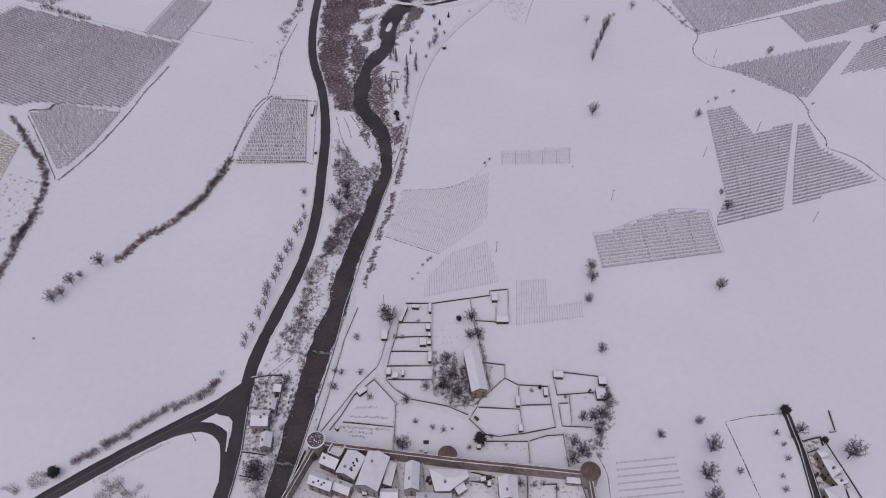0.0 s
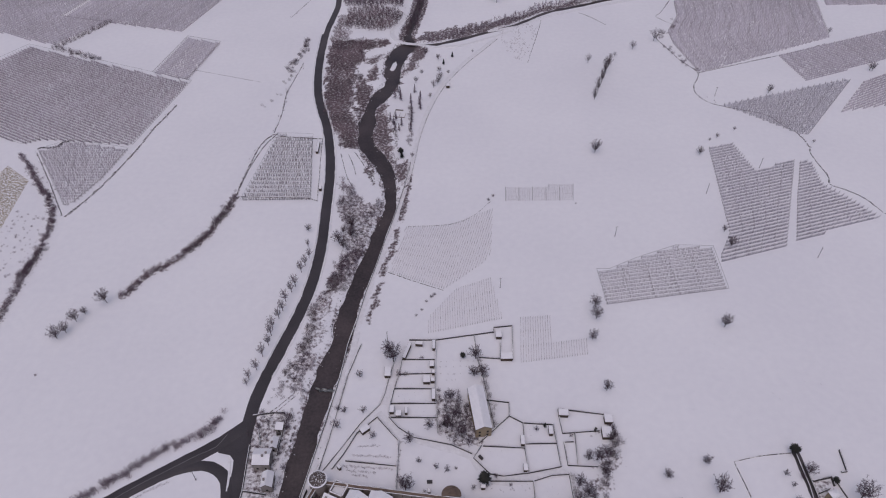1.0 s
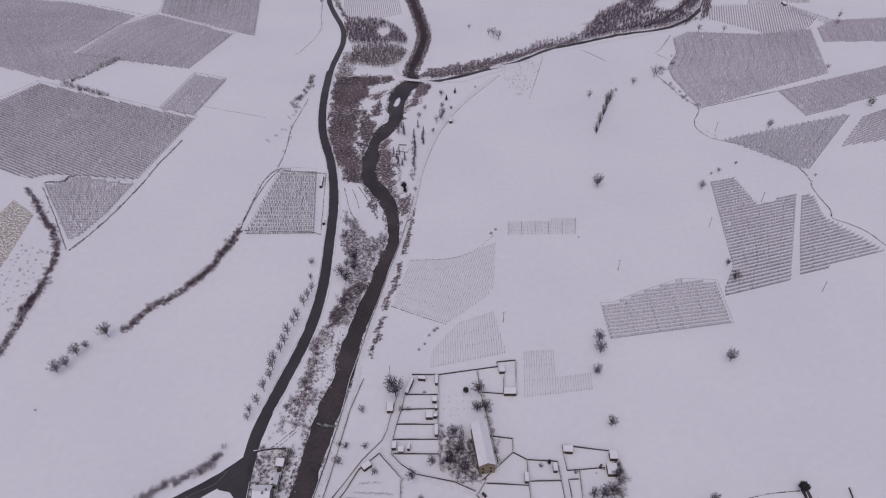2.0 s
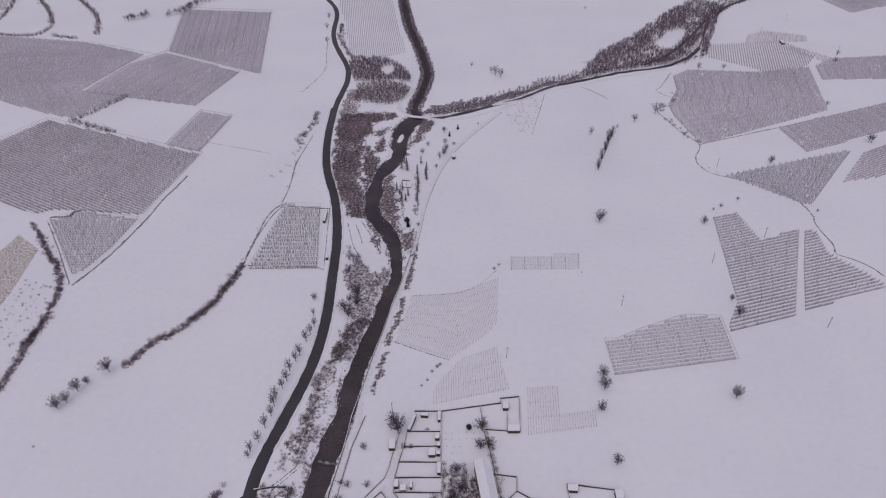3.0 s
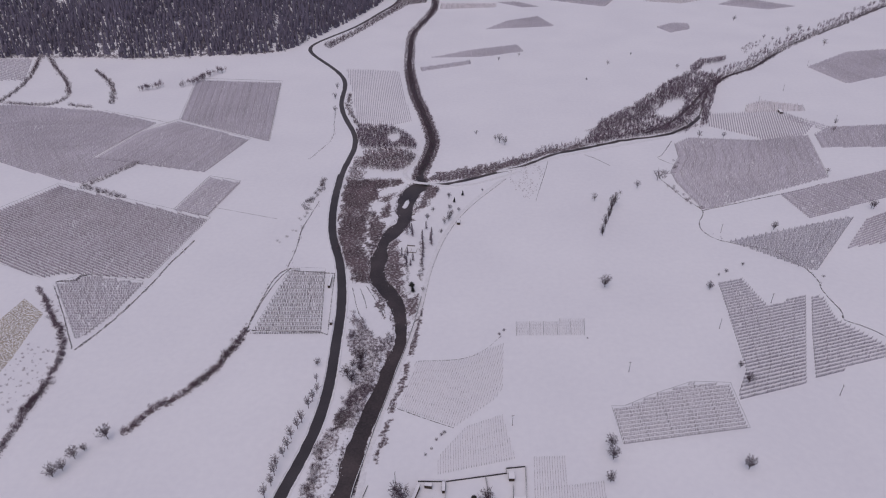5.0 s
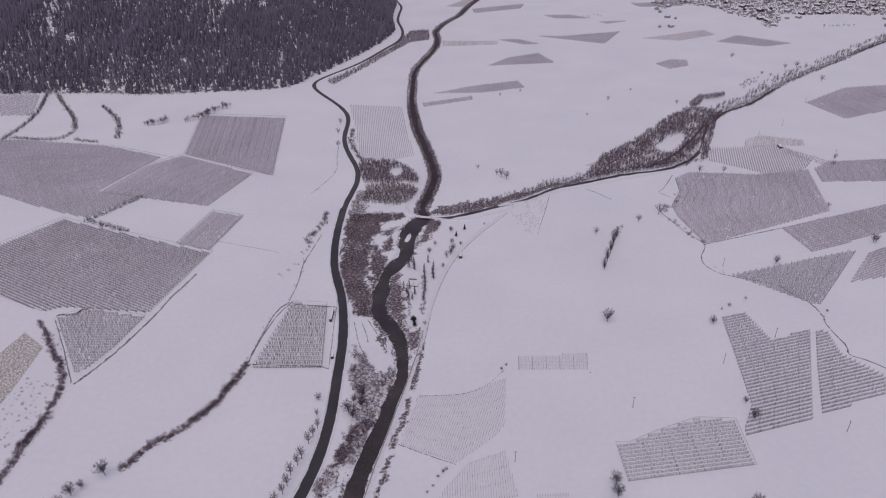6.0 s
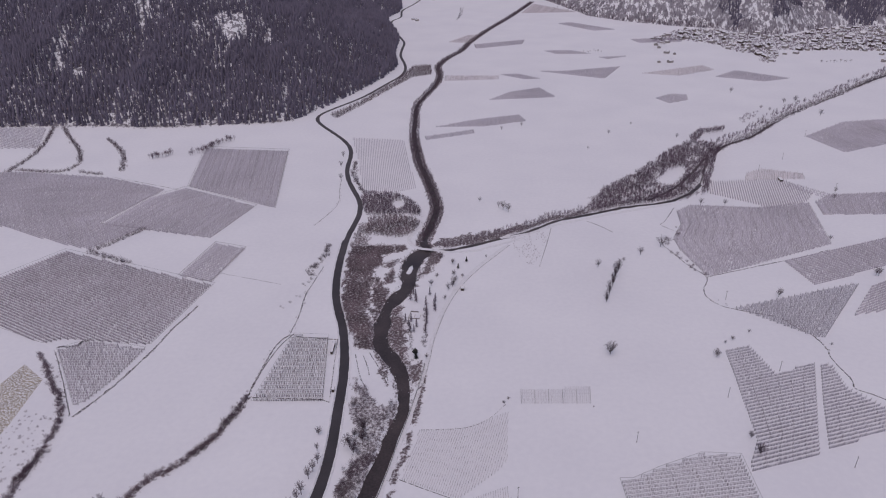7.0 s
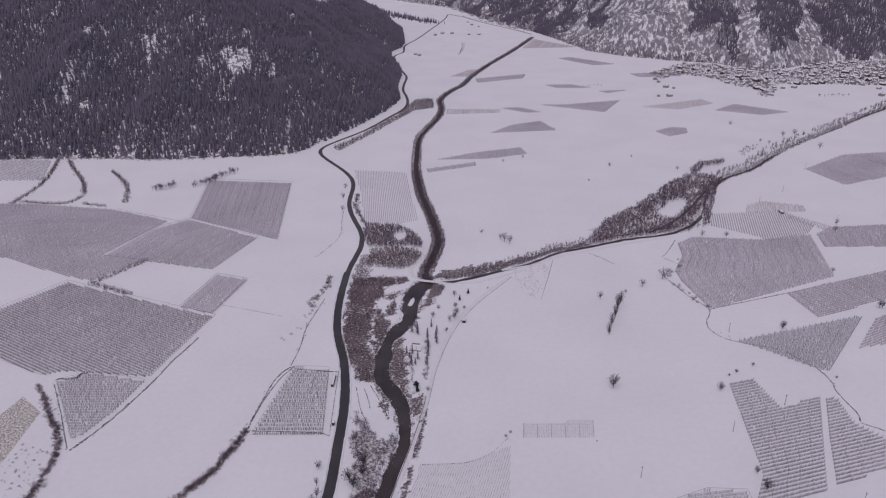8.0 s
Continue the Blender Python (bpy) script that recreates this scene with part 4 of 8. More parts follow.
def utility_pole(x, y, h, turn=0):
    p = empty("utility_pole", x, y, 0, turn)
    mesh("pole", *limb((0, 0, -0.3), (0, 0, h), 0.17, 0.11), BARK, p)
    v, f = boxes([(-0.9, -0.06, h - 0.7, 0.9, 0.06, h - 0.55)])
    mesh("crossarm", v, f, WOOD, p)
    for k in (-0.8, 0.0, 0.8):
        mesh("insulator", *limb((k, 0, h - 0.55), (k, 0, h - 0.25), 0.08, 0.04), POST, p)
    mesh("snow_foot", *bush(3, 0.35, 0.5, 8, 0.12), TWIG, p, "withered stalks at the foot")
    return tagged(p, "slim wooden utility pole standing in a snowy field", "utility pole", group="utility poles in the fields")

# ---------------------------------------------------------------- placing: roads and lines
VALLEY_ROAD = [(-103, 110.5), (-98.4, 129.9), (-96.3, 141.1), (-96.9, 155.1), (-98.4, 168.5), (-99.4, 181), (-99.4, 192.6), (-98.3, 204.7), (-96.2, 217.4), (-94.6, 219.9), (-90.7, 237.9), (-85.6, 257.4), (-81.9, 278.7), (-80, 301.9), (-80.5, 327.4), (-82.2, 355.5), (-83.6, 386.8), (-87.8, 421.6), (-95.1, 456.7), (-108.2, 500.4), (-114.8, 555.8), (-116.7, 611.8)]
road(VALLEY_ROAD, 6.0, WET_ASPHALT, "wet dark asphalt country road cleared of snow")
verge(VALLEY_ROAD[8:], -4.1, 1.3, "low grey bank of ploughed snow beside the road")
verge(VALLEY_ROAD[9:], 4.0, 1.0, "low grey bank of ploughed snow beside the road")
road([(-115.6, 564.6), (-116.3, 616.8), (-113.6, 651.1), (-112.9, 655), (-111, 684.8), (-117.4, 716.8), (-129.8, 747.8), (-145.2, 798.8), (-148.8, 840.7), (-150.2, 879.4), (-161.7, 918.6), (-180.2, 952.7), (-196.3, 977.6), (-214.5, 1006.7), (-230.4, 1034.2), (-232.5, 1063.2), (-223.8, 1080.1), (-210.1, 1108), (-180.2, 1163.9), (-162.5, 1212.2), (-141, 1282.4), (-122.3, 1340), (-118.3, 1402.4), (-127.3, 1470.2), (-139.8, 1531.6), (-143.2, 1618.7), (-143.8, 1692.1), (-157.4, 1755.5), (-180.4, 1850.3), (-201.2, 1955.1), (-205.4, 2049.2), (-187, 2105), (-194, 2252), (-165.3, 2418.9), (-132.4, 2699.6), (-95.5, 3026.3), (-82.6, 3272.1)], 5.0, HAZED_ASPHALT, "dark asphalt road along the wooded mountain foot", step=8, z=0.12)
road([(-99.9, 186.6), (-105.9, 178.7), (-112, 174.9), (-119.3, 170.8), (-126.4, 166.1), (-134.4, 160.7), (-142.3, 155.6), (-153, 147.5), (-163.4, 140), (-173.4, 132.5), (-182.8, 124.7), (-191.9, 117.1)], 6.4, WET_ASPHALT, "wet side road branching off at the junction", z=0.14)
road([(-98.8, 138.3), (-100.5, 149.3), (-103.1, 157.4), (-108.1, 163), (-116, 165), (-124.4, 163.7), (-132.9, 160.1), (-137.9, 157.1)], 4.8, WET_ASPHALT, "narrow slip lane round the junction island", z=0.12)
road([(-104.2, 169.7), (-102.6, 163.9), (-101.5, 155.1), (-101.4, 152.2)], 0.9, SLUSH, "snowy pavement edge inside the junction", name='pavement', z=0.16)
road([(-71.6, 117.9), (-68.4, 135.3), (-64.7, 152.5), (-62.4, 168.8), (-58.1, 189.6), (-54.5, 217.8), (-51.2, 238.5), (-49.3, 260), (-46.5, 279.2), (-42.2, 302.4), (-38.5, 326.4), (-33.5, 350.3), (-28.2, 387.5), (-25.4, 415.1), (-22.3, 445.4), (-14.5, 487.7), (-3, 523.7), (13.3, 557.1), (33.2, 588.9), (44.8, 605.8)], 2.6, SLUSH, "snow-covered riverside track with trodden edges", name='path', z=0.06)
road([(-32.4, 200), (-28.2, 218), (-22.4, 238.1)], 4.5, SLUSH, "snowy lane between garden walls", name='path', z=0.05)
road([(-34.9, 194.8), (-26.3, 186.5), (-11.8, 179.5), (5, 174.6), (13.8, 170.3), (18.5, 161.2), (29.2, 158.4), (48.4, 162.1), (59.3, 162.8), (66.6, 156.3)], 4, SLUSH, "snowy lane winding past the gardens", name='path', z=0.05)
tagged(mesh("road", np.column_stack([np.array([(-98.1, 187.5), (-101.3, 190.6), (-104.4, 186.2), (-108.4, 181.2), (-113.8, 177.7), (-109.9, 171.8), (-104.1, 170.6), (-101.6, 167.9), (-95.2, 171.6)]), np.full(9, 0.115)]), [tuple(range(9))], WET_ASPHALT), "wide asphalt mouth of the road junction", "road", kind="structure")
road([(-82.6, 3272.1), (-25.5, 3192), (66.5, 2932), (164.1, 2709.5), (232, 2534.2)], 6, HAZED_ASPHALT, "far valley road on a low embankment", step=20)
road([(338.7, 904.3), (311.5, 835.9), (282.8, 766.6)], 4, SLUSH, "snowy farm track along the wood", name='path', step=10)
road([(332.5, 899.4), (372.3, 939.9), (433.8, 998), (513.6, 1069.1), (596.3, 1153.2), (678.4, 1224.3), (804.2, 1331.9)], 4, SLUSH, "snowy track beside the side brook", name='path', step=20)
road([(37.3, 619.4), (67.5, 630.4), (95.7, 651.4), (136.9, 670.8), (189.7, 692.8), (230.8, 709.2)], 4, SLUSH, "snowy track beside the side brook", name='path', step=20)
ridge([(230.8, 698.1), (212.5, 663.4), (205.2, 653.3), (214.8, 639.7), (218.6, 633.1), (212.1, 619.9), (195.9, 610.8), (200.9, 589), (207.5, 566.3), (217.8, 542), (208.4, 519.9), (207.7, 505.8), (214.1, 494.1), (227.5, 486.5), (245.4, 480.1), (256.5, 474.5), (263.5, 460.1), (271.2, 448.6), (273, 430.4), (270.7, 421.8), (272.9, 396.6), (270.7, 385.6), (281.4, 377.5), (289.3, 368.3), (296.3, 350.7), (308.2, 333.9)], 0.765, 0.07, DITCH, "ditch", "narrow dark brook winding through the snowy fields", "ditch", kind='structure', jag=0.225, step=3)
ridge([(217.8, 542), (267.6, 562), (323.3, 584.3), (350.6, 597.7)], 0.85, 0.07, DITCH, "ditch", "dark field ditch with withered stalks", "ditch", kind='structure', jag=0.25, step=3)
ridge([(-308, 423.4), (-293.9, 425.9), (-292.8, 431.2), (-287.4, 432.8)], 2.21, 0.07, DITCH, "ditch", "dark open ditch edge between orchards", "ditch", kind='structure', jag=0.3, step=3)
ridge([(-306.4, 417.5), (-295, 401.1), (-278.7, 377.7), (-266.6, 359), (-258.2, 346.1)], 0.68, 0.07, DITCH, "ditch", "dark ditch beside the orchard", "ditch", kind='structure', jag=0.2, step=3)
ridge([(-255.4, 345), (-243.3, 378.2), (-233.8, 419.9), (-228.9, 452.6), (-221.2, 485.4)], 1.36, 0.07, DITCH, "ditch", "dark field edge along the orchards", "ditch", kind='structure', jag=0.3, step=3)
ridge([(-25.9, 337.6), (2, 340.2), (17, 348.8), (29.7, 364.3)], 0.255, 0.07, DITCH, "ditch", "thin fence line in the snow", "ditch", kind='structure', jag=0.075, step=3)
ridge([(-36.1, 295.3), (-18.5, 287.3), (-2, 280.5)], 0.425, 0.07, DITCH, "ditch", "thin fence line in the snow", "ditch", kind='structure', jag=0.125, step=3)
ridge([(-145.6, 369.9), (-145.2, 389.3), (-141.8, 428.5), (-134.2, 444.1)], 1.105, 0.07, DITCH, "ditch", "dark ditch beside the orchard", "ditch", kind='structure', jag=0.3, step=3)
ridge([(-134.5, 445.7), (-133.3, 473.1), (-134.7, 504.8), (-131.9, 529.4), (-128.8, 555.7)], 0.68, 0.07, DITCH, "ditch", "dark ditch beside the orchard", "ditch", kind='structure', jag=0.2, step=3)
ridge([(129.5, 662), (139.7, 652.2), (152.6, 634.6)], 0.68, 0.07, DITCH, "ditch", "thin dark ditch in the snow", "ditch", kind='structure', jag=0.2, step=3)
ridge([(80.3, 644.2), (91.1, 647.2), (70.7, 558.2)], 0.51, 0.07, DITCH, "ditch", "thin fence line in the snow", "ditch", kind='structure', jag=0.15, step=3)
ridge([(138.1, 169.4), (152, 172.6), (167.3, 174.3)], 0.17, 0.6, DITCH, "ditch", "thin wire fence in the snow", "ditch", kind='structure', jag=0.05, step=3)
ridge([(138.1, 169.4), (140.6, 152.6), (143.3, 131.6), (144.4, 123.2)], 0.17, 0.6, DITCH, "ditch", "thin wire fence in the snow", "ditch", kind='structure', jag=0.05, step=3)
ridge([(-577.1, 778.8), (-573.2, 813.6)], 0.765, 0.07, DITCH, "ditch", "narrow dark brook winding through the snowy fields", "ditch", kind='structure', jag=0.225, step=3)
ridge([(-433.8, 784.8), (-352.9, 751.7), (-235.5, 698.6)], 0.51, 0.07, DITCH, "ditch", "thin fence line between orchards", "ditch", kind='structure', jag=0.15, step=3)
ridge([(-251.7, 552), (-204.8, 536.8), (-160.1, 522.3)], 0.34, 0.07, DITCH, "ditch", "thin fence line in the snow", "ditch", kind='structure', jag=0.1, step=3)
ridge([(-155.1, 647.1), (-140.4, 700.1), (-145.7, 751.1), (-148.3, 779.1)], 0.425, 0.07, DITCH, "ditch", "thin dark furrow in the snow", "ditch", kind='structure', jag=0.125, step=3)
ridge([(73.8, 150.6), (76.4, 142.3), (75.9, 131.1)], 0.255, 0.07, DITCH, "ditch", "trodden footpath in the snow", "ditch", kind='structure', jag=0.075, step=3)
ridge([(-20.7, 242.1), (-5.8, 242.3), (26.8, 248.3), (26.6, 251.6), (37.3, 253), (36.2, 229.2), (17.6, 230.5)], 0.36, 1.1, DARK_STONE, "garden_wall", "dark dry-stone garden wall capped with snow", "garden wall", step=0, cap=0.05)
ridge([(-20, 240.1), (-24.1, 228.6), (-25.2, 219.1), (-27.1, 209.9), (-28.6, 200), (-28.7, 192.5), (-23.5, 186.5), (-15.6, 181.1), (3.1, 177.1), (12.8, 172.4)], 0.36, 1.1, DARK_STONE, "garden_wall", "dark dry-stone garden wall capped with snow", "garden wall", step=0, cap=0.05)
ridge([(-24.1, 228.6), (-6.2, 228.8)], 0.36, 1.1, DARK_STONE, "garden_wall", "dark dry-stone garden wall capped with snow", "garden wall", step=0, cap=0.05)
ridge([(-25.2, 218.8), (-6.1, 219.7)], 0.36, 1.1, DARK_STONE, "garden_wall", "dark dry-stone garden wall capped with snow", "garden wall", step=0, cap=0.05)
ridge([(-27.1, 209.6), (-5.9, 209.8)], 0.36, 1.1, DARK_STONE, "garden_wall", "dark dry-stone garden wall capped with snow", "garden wall", step=0, cap=0.05)
ridge([(-28.6, 200.4), (-4.6, 200.9)], 0.36, 1.1, DARK_STONE, "garden_wall", "dark dry-stone garden wall capped with snow", "garden wall", step=0, cap=0.05)
ridge([(-28.7, 192.2), (-4.1, 192.4)], 0.36, 1.1, DARK_STONE, "garden_wall", "dark dry-stone garden wall capped with snow", "garden wall", step=0, cap=0.05)
ridge([(-6.1, 242.3), (-5.6, 209.8), (-4, 183.4)], 0.36, 1.1, DARK_STONE, "garden_wall", "dark dry-stone garden wall capped with snow", "garden wall", step=0, cap=0.05)
ridge([(20.7, 203.2), (32.4, 201.6), (32, 193.7), (16.2, 178.1)], 0.36, 1.1, DARK_STONE, "garden_wall", "dark dry-stone garden wall capped with snow", "garden wall", step=0, cap=0.05)
ridge([(32, 193.7), (38.7, 189.7), (53.8, 188.8), (55.1, 166), (39.5, 162.6), (27.4, 161), (21.2, 161.9), (13.3, 170.3), (17.6, 177.2)], 0.36, 1.1, DARK_STONE, "garden_wall", "dark dry-stone garden wall capped with snow", "garden wall", step=0, cap=0.05)
ridge([(38.7, 189.7), (38.5, 175.8), (39.5, 162.6)], 0.36, 1.1, DARK_STONE, "garden_wall", "dark dry-stone garden wall capped with snow", "garden wall", step=0, cap=0.05)
ridge([(18.2, 176.6), (38.5, 175.8)], 0.36, 1.1, DARK_STONE, "garden_wall", "dark dry-stone garden wall capped with snow", "garden wall", step=0, cap=0.05)
ridge([(39.2, 178), (54.1, 178.4)], 0.36, 1.1, DARK_STONE, "garden_wall", "dark dry-stone garden wall capped with snow", "garden wall", step=0, cap=0.05)
ridge([(57, 198), (79.9, 195.1)], 0.36, 1.1, DARK_STONE, "garden_wall", "dark dry-stone garden wall capped with snow", "garden wall", step=0, cap=0.05)
ridge([(57, 198), (57.8, 183.9), (76.3, 185.7)], 0.36, 1.1, DARK_STONE, "garden_wall", "dark dry-stone garden wall capped with snow", "garden wall", step=0, cap=0.05)
ridge([(63.9, 184.9), (63.3, 166.7)], 0.36, 1.1, DARK_STONE, "garden_wall", "dark dry-stone garden wall capped with snow", "garden wall", step=0, cap=0.05)
ridge([(62.7, 179.4), (57.9, 179.1), (58.4, 166.7), (72.6, 166.2)], 0.36, 1.1, DARK_STONE, "garden_wall", "dark dry-stone garden wall capped with snow", "garden wall", step=0, cap=0.05)
ridge([(21.1, 158.3), (41.3, 158.5), (50.2, 161.5), (58.4, 162.1), (59.2, 145.8)], 0.36, 1.1, DARK_STONE, "garden_wall", "dark dry-stone garden wall capped with snow", "garden wall", step=0, cap=0.05)
ridge([(41.3, 158.5), (41.2, 147.6)], 0.36, 1.1, DARK_STONE, "garden_wall", "dark dry-stone garden wall capped with snow", "garden wall", step=0, cap=0.05)
ridge([(-34.7, 192.4), (-44, 183.1), (-49.5, 171.3), (-54.1, 163.7)], 0.36, 1.1, DARK_STONE, "garden_wall", "dark dry-stone garden wall capped with snow", "garden wall", step=0, cap=0.05)
ridge([(-34.7, 192.4), (-23.1, 179.1), (-22.8, 153.9)], 0.36, 1.1, DARK_STONE, "garden_wall", "dark dry-stone garden wall capped with snow", "garden wall", step=0, cap=0.05)
ridge([(-48, 168), (-23.5, 165.7)], 0.36, 1.1, DARK_STONE, "garden_wall", "dark dry-stone garden wall capped with snow", "garden wall", step=0, cap=0.05)
ridge([(15.5, 245.7), (17, 230.5), (20.2, 214.7), (24.5, 186.9)], 0.36, 1.1, DARK_STONE, "garden_wall", "dark dry-stone garden wall capped with snow", "garden wall", step=0, cap=0.05)
ridge([(30, 241.8), (29.4, 229.1)], 0.36, 1.1, DARK_STONE, "garden_wall", "dark dry-stone garden wall capped with snow", "garden wall", step=0, cap=0.05)
ridge([(-97.4, 192.6), (-87.6, 194.4), (-81.8, 194.4)], 0.36, 1.1, DARK_STONE, "garden_wall", "dark dry-stone garden wall capped with snow", "garden wall", step=0, cap=0.05)
ridge([(-92.6, 182.7), (-90.6, 176.3)], 0.36, 1.1, DARK_STONE, "garden_wall", "dark dry-stone garden wall capped with snow", "garden wall", step=0, cap=0.05)
ridge([(-73.2, 113.1), (-69.6, 130.1), (-67.3, 146.8), (-64.1, 166.9), (-60.4, 189.6), (-56.3, 217.7), (-54.6, 238.4), (-50.9, 260), (-48.1, 279.2), (-43.6, 302.4), (-39.6, 326.3), (-35, 350.3), (-30.3, 380.9), (-27.2, 407.9)], 0.4, 0.9, DARK_STONE, "garden_wall", "dark dry-stone garden wall capped with snow", "garden wall", step=0, cap=0.05)
ridge([(-32, 350.3), (-26.6, 387.5), (-23.7, 415.1), (-20.5, 445.4), (-12.6, 485.9), (-1, 521.7), (15.4, 554.9), (34.6, 585.4), (45.8, 603.4)], 0.187, 0.4, DITCH, "ditch", "thin fence beside the riverside track", "ditch", kind='structure', jag=0.055, step=3)
ridge([(-47.3, 239.1), (-52.4, 217.8), (-57.6, 178.8), (-60.3, 162.7)], 0.4, 0.9, DARK_STONE, "garden_wall", "dark dry-stone garden wall capped with snow", "garden wall", step=0, cap=0.05)
ridge([(-27.6, 229.8), (-30.2, 217.2), (-31.9, 206.3), (-33.8, 200), (-42.8, 188.7), (-50.7, 175.1), (-58.4, 162.7)], 0.28, 0.8, DARK_STONE, "garden_wall", "dark dry-stone garden wall capped with snow", "garden wall", step=0, cap=0.05)
ridge([(-64.2, 152.5), (-67.9, 138.6), (-70.8, 128), (-75.6, 113.1)], 0.7, 2.5, DARK_STONE, "garden_wall", "dark dry-stone garden wall capped with snow", "garden wall", step=0, cap=0.05)
ridge([(170.8, 168.4), (171.2, 152.8), (170.1, 131.8), (169.2, 119.6)], 0.5, 1.6, DARK_STONE, "garden_wall", "dark dry-stone garden wall capped with snow", "garden wall", step=0, cap=0.05)
ridge([(169, 173.7), (169.3, 157.1), (167, 131.8), (165.5, 119.6)], 0.5, 1.4, DARK_STONE, "garden_wall", "dark dry-stone garden wall capped with snow", "garden wall", step=0, cap=0.05)
ridge([(171.7, 159.5), (181.2, 161.6), (181.1, 157.2)], 0.5, 1.8, DARK_STONE, "garden_wall", "dark dry-stone garden wall capped with snow", "garden wall", step=0, cap=0.05)
ridge([(191, 176), (190, 164.7), (187.1, 164.3)], 0.5, 1.2, DARK_STONE, "garden_wall", "dark dry-stone garden wall capped with snow", "garden wall", step=0, cap=0.05)
ridge([(39.5, 142.6), (38.8, 130.9), (38.1, 118.7)], 0.4, 2.5, DARK_STONE, "garden_wall", "dark dry-stone garden wall capped with snow", "garden wall", step=0, cap=0.05)
road([(169.5, 175.2), (170, 164.5), (170.5, 147.2), (169.3, 131.8), (168, 119.6)], 3.2, HAZED_ASPHALT, "dark cleared farm lane between low walls", name="path", z=0.05)

# ---------------------------------------------------------------- orchards
orchard(np.array([(-130.4, 441), (-103.6, 439.7), (-93.9, 363.8), (-140.8, 361.9)]), 1.5, 4.5, 1.15, 2.7, 0.8, FRUIT_DARK, "orchard of close dark rows with posts beside the road", wires=True, net=0.13, outline=0.06)
orchard(np.array([(-384.8, 581.7), (-221.9, 519.1), (-239.6, 427.7), (-309.3, 433.7), (-321.2, 427.4), (-367.3, 448.1), (-427.2, 474.6), (-417.6, 527.4)]), -27.5, 2.7, 1.1, 2.3, 1.35, FRUIT, "plot of dark bare orchard rows standing in snow", outline=0.09)
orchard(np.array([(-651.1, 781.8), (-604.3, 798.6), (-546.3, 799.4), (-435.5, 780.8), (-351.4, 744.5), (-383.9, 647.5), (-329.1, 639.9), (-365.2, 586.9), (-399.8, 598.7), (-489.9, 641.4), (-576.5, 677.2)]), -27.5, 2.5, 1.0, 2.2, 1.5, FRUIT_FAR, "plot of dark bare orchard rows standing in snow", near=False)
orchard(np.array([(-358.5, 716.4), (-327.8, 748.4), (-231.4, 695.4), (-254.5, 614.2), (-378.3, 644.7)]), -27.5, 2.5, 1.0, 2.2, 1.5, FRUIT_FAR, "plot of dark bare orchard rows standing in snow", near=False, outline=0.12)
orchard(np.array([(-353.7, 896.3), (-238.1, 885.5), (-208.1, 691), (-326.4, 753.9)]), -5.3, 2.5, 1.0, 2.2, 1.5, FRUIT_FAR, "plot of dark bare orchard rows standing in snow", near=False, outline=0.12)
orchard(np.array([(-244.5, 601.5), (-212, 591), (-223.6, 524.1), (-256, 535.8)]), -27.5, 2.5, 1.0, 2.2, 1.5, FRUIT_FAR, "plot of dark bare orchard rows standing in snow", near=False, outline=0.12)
orchard(np.array([(-305, 419), (-285.4, 431.3), (-239.6, 421.3), (-246, 384.7), (-254.9, 359.2), (-260.2, 356.1)]), 2, 3.0, 1.1, 2.2, 1.35, FRUIT, "triangular orchard plot in snow between ditches", outline=0.07)
orchard(np.array([(-761.9, 986.6), (-630.6, 990.8), (-589.5, 893.6), (-695.9, 889.9)]), -27.5, 4.5, 1.6, 2.4, 1.6, FRUIT_FAR, "plot of dark bare orchard rows standing in snow", near=False)
orchard(np.array([(-159.2, 944.8), (-84.9, 934.9), (-55.3, 752.5), (-80.7, 737.9), (-117.7, 742.6), (-137.9, 851.9)]), 98.2, 2.3, 1.1, 1.3, 2.2, FRUIT_FAR, "plot of pale young orchard rows standing in snow", near=False)
orchard(np.array([(92.9, 297.7), (100.4, 297.8), (117.8, 307.1), (145.1, 319), (167.8, 318.3), (167, 282.3), (94.2, 269.2)]), 10.2, 2.75, 0.9, 2.1, 0.75, FRUIT, "orchard plot under wires with tall posts", wires=True, net=0.07, outline=0.08, posts=14.0)
orchard(np.array([(196.6, 430.2), (215.1, 435.5), (221.9, 399.3), (230.3, 402.8), (256.3, 416.7), (215.9, 319.6), (171.3, 305.3), (172.2, 311.4), (184.2, 332.7)]), 17.8, 2.9, 0.85, 2.2, 1.25, FRUIT_FAR, "plot of dark bare orchard rows standing in snow")
orchard(np.array([(258.8, 411.9), (266.3, 412), (263.9, 385.5), (274.9, 371.2), (289, 349.4), (224.6, 325), (240.6, 367.8)]), 17.8, 2.9, 0.85, 2.2, 1.25, FRUIT_FAR, "plot of dark bare orchard rows standing in snow")
orchard(np.array([(224.7, 489.1), (347.7, 533.2), (275.8, 444.4)]), -8.8, 2.9, 1.0, 2.3, 1.3, FRUIT_FAR, "triangular orchard plot in snow above the brook")
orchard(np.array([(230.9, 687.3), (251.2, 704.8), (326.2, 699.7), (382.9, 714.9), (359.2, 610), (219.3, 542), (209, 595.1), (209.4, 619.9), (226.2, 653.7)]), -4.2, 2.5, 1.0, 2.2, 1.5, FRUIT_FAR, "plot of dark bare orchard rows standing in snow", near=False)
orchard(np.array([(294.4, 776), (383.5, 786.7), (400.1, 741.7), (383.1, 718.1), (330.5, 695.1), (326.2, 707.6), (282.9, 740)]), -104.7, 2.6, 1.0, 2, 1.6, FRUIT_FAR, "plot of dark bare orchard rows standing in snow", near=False)
